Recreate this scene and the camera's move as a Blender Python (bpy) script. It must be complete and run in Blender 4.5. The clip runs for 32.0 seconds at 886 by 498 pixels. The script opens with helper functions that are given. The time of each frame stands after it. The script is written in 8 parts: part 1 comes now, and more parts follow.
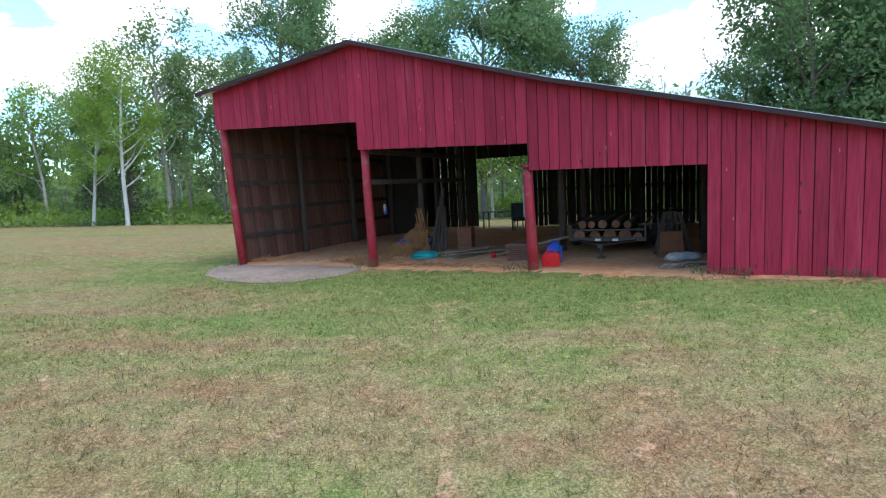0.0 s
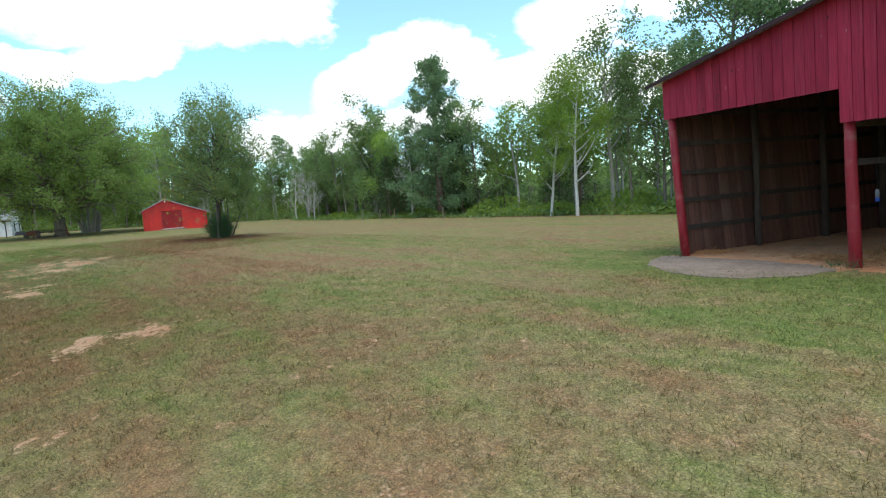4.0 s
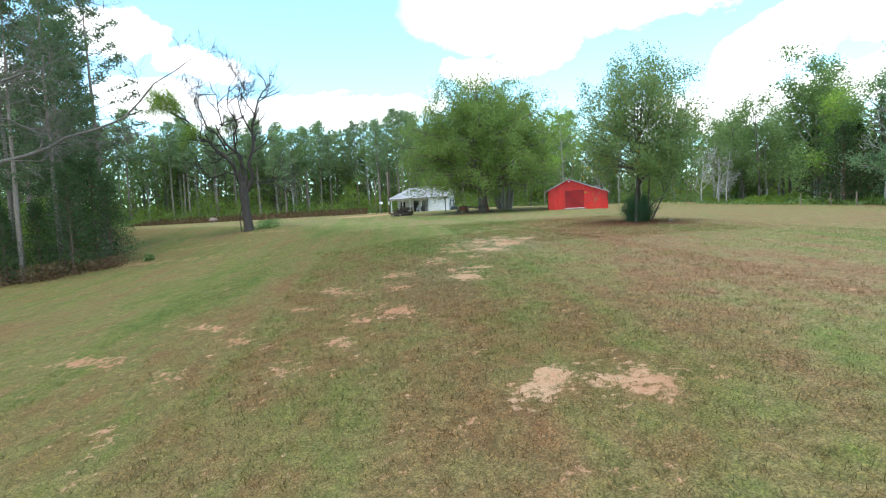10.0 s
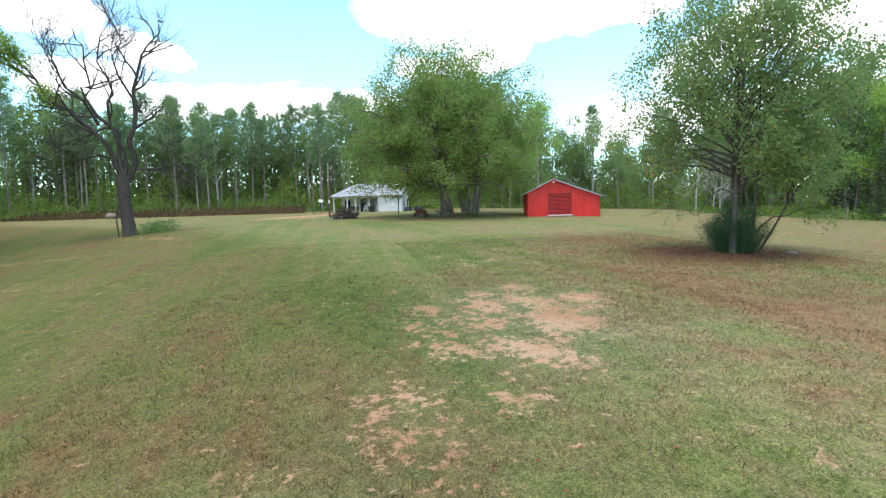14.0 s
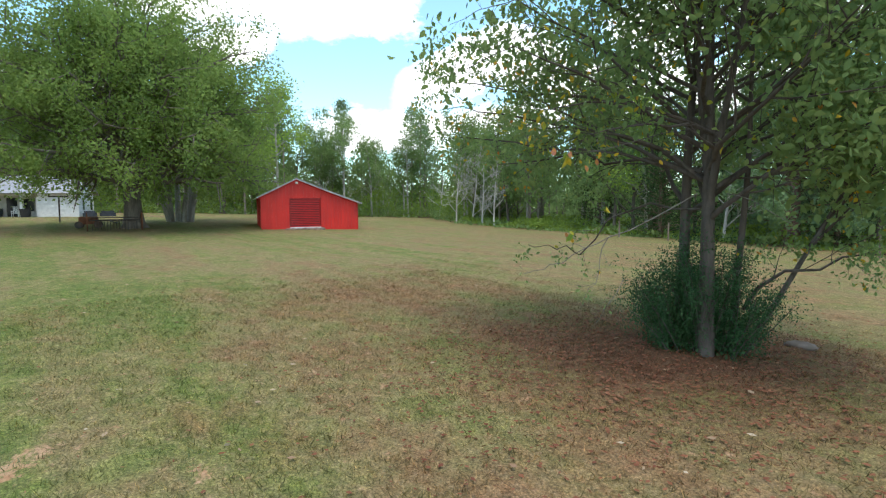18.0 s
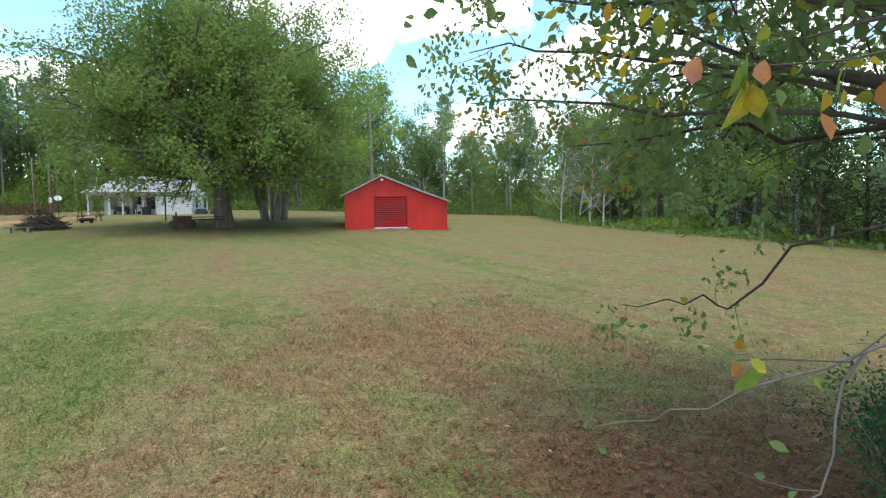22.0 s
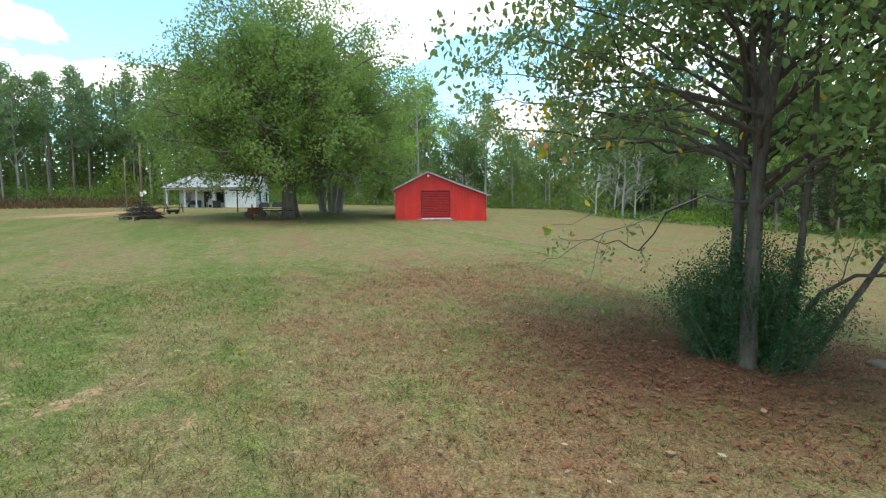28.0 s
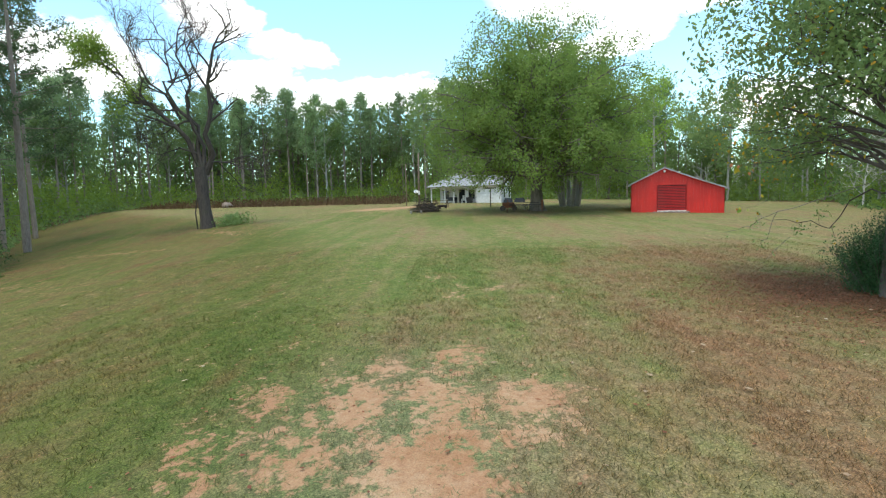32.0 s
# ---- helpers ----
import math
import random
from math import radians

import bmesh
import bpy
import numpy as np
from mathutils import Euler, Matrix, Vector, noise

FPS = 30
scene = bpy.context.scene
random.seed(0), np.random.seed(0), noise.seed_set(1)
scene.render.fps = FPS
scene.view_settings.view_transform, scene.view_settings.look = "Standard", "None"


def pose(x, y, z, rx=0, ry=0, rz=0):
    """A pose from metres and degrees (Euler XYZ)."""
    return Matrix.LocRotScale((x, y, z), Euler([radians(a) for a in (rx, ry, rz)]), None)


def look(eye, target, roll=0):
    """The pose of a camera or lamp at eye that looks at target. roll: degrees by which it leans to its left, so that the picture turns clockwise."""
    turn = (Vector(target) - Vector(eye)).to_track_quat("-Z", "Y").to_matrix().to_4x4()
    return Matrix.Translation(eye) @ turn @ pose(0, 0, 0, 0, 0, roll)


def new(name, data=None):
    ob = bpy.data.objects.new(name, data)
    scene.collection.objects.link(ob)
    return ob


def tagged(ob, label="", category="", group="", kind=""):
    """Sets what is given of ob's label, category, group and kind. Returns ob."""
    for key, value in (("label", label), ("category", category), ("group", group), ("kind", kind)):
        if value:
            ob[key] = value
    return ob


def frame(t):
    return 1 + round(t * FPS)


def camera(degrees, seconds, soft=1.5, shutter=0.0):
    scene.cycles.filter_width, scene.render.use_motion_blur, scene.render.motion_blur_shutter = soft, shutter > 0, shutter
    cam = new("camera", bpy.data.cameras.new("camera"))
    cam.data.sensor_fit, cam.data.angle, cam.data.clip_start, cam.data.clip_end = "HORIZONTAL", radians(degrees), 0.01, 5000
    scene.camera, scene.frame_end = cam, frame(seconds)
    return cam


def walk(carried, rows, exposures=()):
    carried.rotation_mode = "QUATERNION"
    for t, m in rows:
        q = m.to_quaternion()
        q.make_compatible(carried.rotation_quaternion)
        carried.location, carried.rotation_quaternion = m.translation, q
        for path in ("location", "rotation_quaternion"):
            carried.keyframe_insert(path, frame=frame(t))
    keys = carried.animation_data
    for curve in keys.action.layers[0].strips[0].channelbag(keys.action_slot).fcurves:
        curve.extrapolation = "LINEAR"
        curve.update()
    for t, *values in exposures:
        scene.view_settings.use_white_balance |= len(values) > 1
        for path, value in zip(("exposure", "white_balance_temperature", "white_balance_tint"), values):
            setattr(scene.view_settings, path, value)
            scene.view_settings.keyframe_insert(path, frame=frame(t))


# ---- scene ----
cam = camera(79.6, 32.0, soft=1.2)
METRES, EYE, TILT, LEAN, TURN = 46.0, 2.438, 0.0, 0.0, 0.0
ROWS = [
    (0.0, 0.0, 0.0, 0.0, -0.35, -6.67, 3.0),
    (0.5, -0.0009, -0.0003, 0.0004, 2.23, -6.65, 3.24),
    (1.0, -0.0019, -0.0005, 0.0006, 5.36, -6.57, 3.49),
    (1.5, -0.0026, -0.0005, 0.0009, 9.98, -6.38, 3.84),
    (2.0, -0.003, -0.0003, 0.0009, 16.7, -6.04, 4.21),
    (2.5, -0.0032, 0.0001, 0.0007, 24.04, -5.61, 4.53),
    (3.0, -0.0034, 0.0002, 0.0005, 30.38, -5.22, 4.66),
    (3.5, -0.0039, -0.0004, 0.0005, 37.12, -4.88, 4.82),
    (4.0, -0.0044, -0.0012, 0.0003, 44.25, -4.47, 4.91),
    (4.5, -0.0052, -0.0025, 0.0004, 51.74, -4.09, 4.95),
    (6.5, -0.0051, -0.0036, -0.0002, 78.15, -3.17, 4.44),
    (7.0, -0.0056, -0.0041, -0.0008, 80.21, -3.29, 4.21),
    (7.5, -0.0126, -0.0044, -0.0002, 81.55, -3.41, 4.07),
    (8.0, -0.0263, -0.0036, 0.0009, 82.52, -3.45, 3.94),
    (8.5, -0.0447, -0.0024, 0.0033, 83.38, -3.45, 3.75),
    (9.0, -0.0667, -0.0007, 0.0047, 83.63, -3.49, 3.55),
    (9.5, -0.0921, 0.0017, 0.0048, 83.75, -3.52, 3.34),
    (10.0, -0.1202, 0.0046, 0.0046, 83.77, -3.55, 3.18),
    (10.5, -0.1503, 0.0077, 0.0047, 83.25, -3.63, 2.95),
    (11.0, -0.1828, 0.0109, 0.0063, 83.4, -3.71, 2.79),
    (11.5, -0.2167, 0.0142, 0.0091, 83.66, -3.76, 2.62),
    (12.0, -0.2522, 0.0175, 0.0121, 83.93, -3.8, 2.48),
    (12.5, -0.2884, 0.0202, 0.0149, 84.19, -3.82, 2.33),
    (13.0, -0.3249, 0.0225, 0.0168, 84.45, -3.88, 2.18),
    (13.5, -0.3613, 0.0254, 0.0184, 83.05, -3.94, 1.92),
    (14.0, -0.3967, 0.0279, 0.0198, 78.34, -4.02, 1.71),
    (14.5, -0.4313, 0.0316, 0.0202, 69.89, -4.12, 1.28),
    (15.0, -0.4647, 0.0372, 0.0207, 59.05, -4.21, 0.87),
    (15.5, -0.498, 0.0454, 0.0209, 50.6, -4.23, 0.63),
    (17.5, -0.6152, 0.1188, 0.0256, 50.9, -4.15, 0.63),
    (18.0, -0.6399, 0.1397, 0.0288, 51.72, -4.15, 0.71),
    (18.5, -0.6636, 0.1611, 0.0307, 53.48, -4.13, 0.75),
    (19.0, -0.684, 0.1804, 0.032, 55.58, -4.08, 0.78),
    (19.5, -0.694, 0.1912, 0.0328, 57.6, -4.05, 0.72),
    (20.0, -0.6956, 0.1951, 0.0332, 58.68, -4.13, 0.68),
    (20.5, -0.6954, 0.1971, 0.033, 59.62, -4.23, 0.68),
    (21.0, -0.6955, 0.1995, 0.0331, 60.64, -4.34, 0.69),
    (21.5, -0.6957, 0.2025, 0.0332, 62.59, -4.43, 0.73),
    (22.0, -0.6959, 0.2051, 0.0333, 63.5, -4.47, 0.72),
    (22.5, -0.6957, 0.2065, 0.0337, 63.88, -4.5, 0.67),
    (23.0, -0.6949, 0.2066, 0.0324, 64.02, -4.57, 0.68),
    (23.5, -0.6946, 0.2062, 0.0305, 64.12, -4.65, 0.66),
    (24.0, -0.6947, 0.2058, 0.0305, 64.36, -4.69, 0.67),
    (24.5, -0.6947, 0.2049, 0.0303, 64.48, -4.72, 0.63),
    (26.5, -0.6688, 0.192, 0.0304, 64.72, -4.73, 0.5),
    (27.0, -0.6537, 0.1862, 0.0296, 64.81, -4.78, 0.46),
    (27.5, -0.6363, 0.1797, 0.0289, 64.93, -4.82, 0.51),
    (28.0, -0.6166, 0.1717, 0.0286, 68.12, -4.85, 0.63),
    (28.5, -0.5953, 0.1634, 0.0283, 73.05, -4.92, 0.89),
    (29.0, -0.5729, 0.1549, 0.0275, 77.97, -4.94, 0.97),
    (29.5, -0.5494, 0.1459, 0.0263, 82.38, -4.96, 1.16),
    (30.0, -0.5249, 0.1379, 0.0239, 84.99, -4.98, 1.02),
    (30.5, -0.5029, 0.1303, 0.022, 85.77, -5.05, 1.04),
    (31.0, -0.4925, 0.1247, 0.0219, 87.41, -5.05, 1.22),
    (31.5, -0.49, 0.1215, 0.0243, 89.28, -5.02, 1.23),
    (32.0, -0.4882, 0.1198, 0.0287, 91.94, -4.99, 1.32),
]
walk(cam, [(t, pose(0, 0, EYE, TILT, LEAN, TURN) @ pose(METRES * x, METRES * y, METRES * z, 90 + pitch, roll, yaw)) for t, x, y, z, yaw, pitch, roll in ROWS],
     [(0.0, 0.56, 5800, 16), (1.2, 0.40, 5880, 15), (2.0, 0.22, 6050, 14), (3.0, 0.12, 6250, 12), (4.5, 0.10, 6300, 11), (7.0, 0.26, 6300, 11), (9.0, 0.46, 6250, 11), (13.5, 0.56, 6200, 11), (15.0, 0.38, 6250, 11), (18.0, 0.22, 6400, 13), (24.0, 0.24, 6400, 13), (28.0, 0.28, 6450, 9), (32.0, 0.30, 6550, 10)])

# world, sun and exposure
scene.view_settings.exposure = 0.0
world = bpy.data.worlds.new("sky")
scene.world = world
world.use_nodes = True
SUN_DIR = Vector((0.27, -0.12, 0.95)).normalized()
SUN_EL = math.asin(SUN_DIR.z)
SUN_AZ = math.atan2(SUN_DIR.x, SUN_DIR.y)


# clouds over the field: compass angle and height of the middle, half width, half height, slant, all in degrees
CLOUDS_AHEAD = [(168, 20.8, 9, 4.2, 0), (156, 21, 11, 3.8, 0), (169.5, 14.6, 3.6, 1.7, 0), (163.5, 15.8, 4.4, 2.2, -14), (150, 19.6, 6, 1.8, 12), (204, 17.8, 4.4, 1.9, 0), (197, 15.2, 4.2, 1.9, 10),
                (202, 12.2, 4.8, 1.9, 0), (194, 10.6, 5, 1.7, 0), (186, 11.2, 7, 1.8, 0), (177, 11.4, 5, 1.5, 0), (216, 13, 7, 3, 0)]
CLOUDS_BESIDE = [(139, 14.8, 8.5, 2.7, -22), (133, 15.6, 5.5, 3.2, 0), (127.5, 12.6, 5, 2.2, 0), (147, 8.4, 9, 2.7, 0), (135, 9.4, 7, 2.4, 0), (119.5, 16.6, 5.6, 2.6, 10), (110, 18.2, 5, 2.2, 0), (122, 12, 6, 3.2, 0), (113, 11, 6, 3, 0),
                 (98, 16.5, 8, 3.2, 0), (67, 11.6, 7, 3.4, 0), (56, 13, 9, 4.4, 0), (79, 17, 6, 2.2, 0)]


def build_sky():
    nt = world.node_tree
    nt.nodes.clear()
    L = nt.links.new

    def node(kind, **inputs):
        n = nt.nodes.new(kind)
        for k, v in inputs.items():
            n.inputs[k].default_value = v
        return n

    def calc(op, a, b=0.0, clamp=False):
        n = nt.nodes.new("ShaderNodeMath")
        n.operation, n.use_clamp = op, clamp
        for sock, v in ((n.inputs[0], a), (n.inputs[1], b)):
            if isinstance(v, (int, float)):
                sock.default_value = v
            else:
                L(v, sock)
        return n.outputs[0]

    out, bg, sky = node("ShaderNodeOutputWorld"), node("ShaderNodeBackground"), node("ShaderNodeTexSky")
    sky.sky_type = "NISHITA"
    sky.sun_disc = False
    sky.sun_elevation, sky.sun_rotation = SUN_EL, SUN_AZ
    sky.air_density, sky.dust_density, sky.ozone_density = 1.0, 0.6, 1.0
    tc, sep = node("ShaderNodeTexCoord"), node("ShaderNodeSeparateXYZ")
    L(tc.outputs["Generated"], sep.inputs[0])
    # fair-weather clouds all round, seen flat from below
    flat = node("ShaderNodeCombineXYZ")
    for k in (0, 1):
        L(calc("DIVIDE", sep.outputs[k], calc("MAXIMUM", calc("ADD", sep.outputs[2], 0.16), 0.05)), flat.inputs[k])
    cloud = node("ShaderNodeTexNoise", Scale=1.25, Detail=5.0, Roughness=0.46, Distortion=0.25)
    L(flat.outputs[0], cloud.inputs["Vector"])
    # the clouds that stand over the field
    turn = node("ShaderNodeVectorRotate", Angle=radians(-140.0))
    turn.rotation_type = "Z_AXIS"
    L(tc.outputs["Generated"], turn.inputs["Vector"])
    sp2 = node("ShaderNodeSeparateXYZ")
    L(turn.outputs[0], sp2.inputs[0])
    az = calc("MULTIPLY", calc("ARCTAN2", sp2.outputs[1], sp2.outputs[0]), 57.29578)
    el = calc("MULTIPLY", calc("ARCSINE", sp2.outputs[2]), 57.29578)
    deg = node("ShaderNodeCombineXYZ")
    L(az, deg.inputs[0])
    L(el, deg.inputs[1])
    billow = node("ShaderNodeTexNoise", Scale=0.22, Detail=6.0, Roughness=0.62)
    squash = node("ShaderNodeMapping", Scale=(0.7, 1.25, 1.0))
    L(deg.outputs[0], squash.inputs[0])
    L(squash.outputs[0], billow.inputs["Vector"])
    shift = node("ShaderNodeVectorMath")
    shift.operation = "MULTIPLY_ADD"
    L(billow.outputs["Color"], shift.inputs[0])
    shift.inputs[1].default_value = (7.0, 5.0, 0.0)
    L(deg.outputs[0], shift.inputs[2])
    best = None
    for a, e, w, h, slant in CLOUDS_AHEAD + CLOUDS_BESIDE:
        mp = node("ShaderNodeMapping", Location=(a - 140 + 3.5, e + 2.5, 0), Rotation=(0, 0, radians(slant)), Scale=(w, h, 1))
        mp.vector_type = "TEXTURE"
        L(shift.outputs[0], mp.inputs[0])
        dot = node("ShaderNodeVectorMath")
        dot.operation = "DOT_PRODUCT"
        L(mp.outputs[0], dot.inputs[0])
        L(mp.outputs[0], dot.inputs[1])
        best = dot.outputs["Value"] if best is None else calc("MINIMUM", best, dot.outputs["Value"])
    ahead = calc("ADD", calc("MULTIPLY", calc("SUBTRACT", 1.0, best), 0.16), 0.515)
    ahead = calc("ADD", ahead, calc("MULTIPLY", calc("SUBTRACT", billow.outputs["Fac"], 0.5), 0.16))
    ahead = calc("MAXIMUM", ahead, 0.0)
    near = calc("MULTIPLY", calc("DIVIDE", calc("SUBTRACT", 96.0, calc("ABSOLUTE", az)), 12.0, True), calc("DIVIDE", calc("SUBTRACT", 30.0, el), 8.0, True))
    both = node("ShaderNodeMix")
    L(near, both.inputs[0])
    L(cloud.outputs["Fac"], both.inputs[2])
    L(ahead, both.inputs[3])
    ramp = node("ShaderNodeValToRGB")
    ramp.color_ramp.elements[0].position = 0.49
    ramp.color_ramp.elements[1].position = 0.60
    L(both.outputs[0], ramp.inputs[0])
    tint = node("ShaderNodeMix")
    tint.data_type, tint.blend_type = "RGBA", "MULTIPLY"
    tint.inputs[0].default_value = 1.0
    tint.inputs[7].default_value = SKY_TINT
    L(sky.outputs[0], tint.inputs[6])
    mix = node("ShaderNodeMix")
    mix.data_type = "RGBA"
    mix.inputs[7].default_value = CLOUD
    L(ramp.outputs[0], mix.inputs[0])
    L(tint.outputs[2], mix.inputs[6])
    bg.inputs["Strength"].default_value = SKY_STRENGTH
    L(mix.outputs[2], bg.inputs[0])
    L(bg.outputs[0], out.inputs[0])


SKY_STRENGTH, SKY_TINT, CLOUD = 0.15, (1.75, 2.15, 1.95, 1), (11.0, 11.1, 11.2, 1)
build_sky()
sun_data = bpy.data.lights.new("sun", "SUN")
sun_data.energy, sun_data.angle, sun_data.color = 1.65, radians(22.0), (1.0, 0.92, 0.80)
sun_ob = new("sun", sun_data)
sun_ob.matrix_world = look((60, -30, 80), Vector((60, -30, 80)) - SUN_DIR)


# materials
def nodes_of(name):
    m = bpy.data.materials.new(name)
    m.use_nodes = True
    m.node_tree.nodes.clear()
    return m, m.node_tree


def noise_tex(nt, vec, scale, detail=3.0, rough=0.55):
    n = nt.nodes.new("ShaderNodeTexNoise")
    n.inputs["Scale"].default_value, n.inputs["Detail"].default_value, n.inputs["Roughness"].default_value = scale, detail, rough
    nt.links.new(vec, n.inputs["Vector"])
    return n.outputs["Fac"]


def ramp_of(nt, fac, stops):
    r = nt.nodes.new("ShaderNodeValToRGB")
    el = r.color_ramp.elements
    while len(el) < len(stops):
        el.new(0.5)
    for e, (p, c) in zip(el, stops):
        e.position, e.color = p, (*c, 1) if len(c) == 3 else c
    nt.links.new(fac, r.inputs[0])
    return r.outputs[0]


def mix_col(nt, fac, a, b, blend="MIX"):
    m = nt.nodes.new("ShaderNodeMix")
    m.data_type, m.blend_type = "RGBA", blend
    for sock, v in ((m.inputs[0], fac), (m.inputs[6], a), (m.inputs[7], b)):
        if isinstance(v, (int, float)):
            sock.default_value = v
        elif isinstance(v, tuple):
            sock.default_value = (*v, 1) if len(v) == 3 else v
        else:
            nt.links.new(v, sock)
    return m.outputs[2]


def math_node(nt, op, a, b=0.0, clamp=False):
    m = nt.nodes.new("ShaderNodeMath")
    m.operation, m.use_clamp = op, clamp
    for sock, v in ((m.inputs[0], a), (m.inputs[1], b)):
        if isinstance(v, (int, float)):
            sock.default_value = v
        else:
            nt.links.new(v, sock)
    return m.outputs[0]


def finish(nt, col, rough=0.7, metal=0.0, bump=None, bump_strength=0.3, bump_dist=0.02, spec=0.5, transmit=0.0):
    out = nt.nodes.new("ShaderNodeOutputMaterial")
    p = nt.nodes.new("ShaderNodeBsdfPrincipled")
    if isinstance(col, tuple):
        p.inputs["Base Color"].default_value = (*col, 1)
    else:
        nt.links.new(col, p.inputs["Base Color"])
    if isinstance(rough, (int, float)):
        p.inputs["Roughness"].default_value = rough
    else:
        nt.links.new(rough, p.inputs["Roughness"])
    p.inputs["Metallic"].default_value = metal
    p.inputs["Specular IOR Level"].default_value = spec
    if bump is not None:
        b = nt.nodes.new("ShaderNodeBump")
        b.inputs["Strength"].default_value, b.inputs["Distance"].default_value = bump_strength, bump_dist
        nt.links.new(bump, b.inputs["Height"])
        nt.links.new(b.outputs[0], p.inputs["Normal"])
    if transmit:
        t = nt.nodes.new("ShaderNodeBsdfTranslucent")
        nt.links.new(col, t.inputs[0])
        mx = nt.nodes.new("ShaderNodeMixShader")
        mx.inputs[0].default_value = transmit
        nt.links.new(p.outputs[0], mx.inputs[1])
        nt.links.new(t.outputs[0], mx.inputs[2])
        nt.links.new(mx.outputs[0], out.inputs[0])
    else:
        nt.links.new(p.outputs[0], out.inputs[0])
    return p


def surface(name, c1, c2, scale=4.0, rough=0.7, metal=0.0, stretch=(1, 1, 1), vary=0.0, stain=None, stain_scale=0.6, bump=0.3, fine=12.0, spec=0.4):
    """A worn surface: two colours mixed by grain, a stain at larger scale, a shift of value from piece to piece."""
    m, nt = nodes_of(name)
    tc = nt.nodes.new("ShaderNodeTexCoord")
    mp = nt.nodes.new("ShaderNodeMapping")
    mp.inputs["Scale"].default_value = stretch
    info = nt.nodes.new("ShaderNodeObjectInfo")
    off = nt.nodes.new("ShaderNodeCombineXYZ")
    for k in range(3):
        nt.links.new(math_node(nt, "MULTIPLY", info.outputs["Random"], 37.0 + 11 * k), off.inputs[k])
    nt.links.new(off.outputs[0], mp.inputs["Location"])
    nt.links.new(tc.outputs["Object"], mp.inputs[0])
    grain = noise_tex(nt, mp.outputs[0], scale * fine / 4, 4.0, 0.6)
    broad = noise_tex(nt, mp.outputs[0], scale, 3.0)
    col = mix_col(nt, ramp_of(nt, broad, [(0.3, (0, 0, 0)), (0.7, (1, 1, 1))]), c1, c2)
    col = mix_col(nt, 0.35, col, ramp_of(nt, grain, [(0.3, tuple(0.55 * v for v in c1)), (0.7, tuple(min(1, 1.25 * v) for v in c2))]))
    if stain:
        s = noise_tex(nt, tc.outputs["Object"], stain_scale, 4.0, 0.65)
        col = mix_col(nt, ramp_of(nt, s, [(0.52, (0, 0, 0)), (0.72, (0.8, 0.8, 0.8))]), col, stain)
    if vary:
        v = math_node(nt, "ADD", math_node(nt, "MULTIPLY", info.outputs["Random"], 2 * vary), 1 - vary)
        hs = nt.nodes.new("ShaderNodeHueSaturation")
        nt.links.new(v, hs.inputs["Value"])
        nt.links.new(col, hs.inputs["Color"])
        col = hs.outputs[0]
    finish(nt, col, rough, metal, grain, bump, 0.01, spec)
    return m


def leaf_mat(name, stops, transmit=0.35, rough=0.55):
    """Leaves whose colour differs from leaf to leaf and, more broadly, across the crown."""
    m, nt = nodes_of(name)
    g = nt.nodes.new("ShaderNodeNewGeometry")
    tc = nt.nodes.new("ShaderNodeTexCoord")
    info = nt.nodes.new("ShaderNodeObjectInfo")
    broad = noise_tex(nt, tc.outputs["Object"], 0.35, 2.0)
    f = math_node(nt, "ADD", math_node(nt, "MULTIPLY", g.outputs["Random Per Island"], 0.5), math_node(nt, "MULTIPLY", math_node(nt, "SUBTRACT", broad, 0.3), 0.7), True)
    col = ramp_of(nt, f, stops)
    v = math_node(nt, "ADD", math_node(nt, "MULTIPLY", info.outputs["Random"], 0.4), 0.8)
    hs = nt.nodes.new("ShaderNodeHueSaturation")
    nt.links.new(v, hs.inputs["Value"])
    nt.links.new(col, hs.inputs["Color"])
    finish(nt, hs.outputs[0], rough, transmit=transmit, spec=0.15)
    return m


def bark_mat(name, c1, c2, moss=None):
    return surface(name, c1, c2, 3.0, 0.9, 0, (3, 3, 0.6), 0.12, moss, 0.5, 0.7, 10)


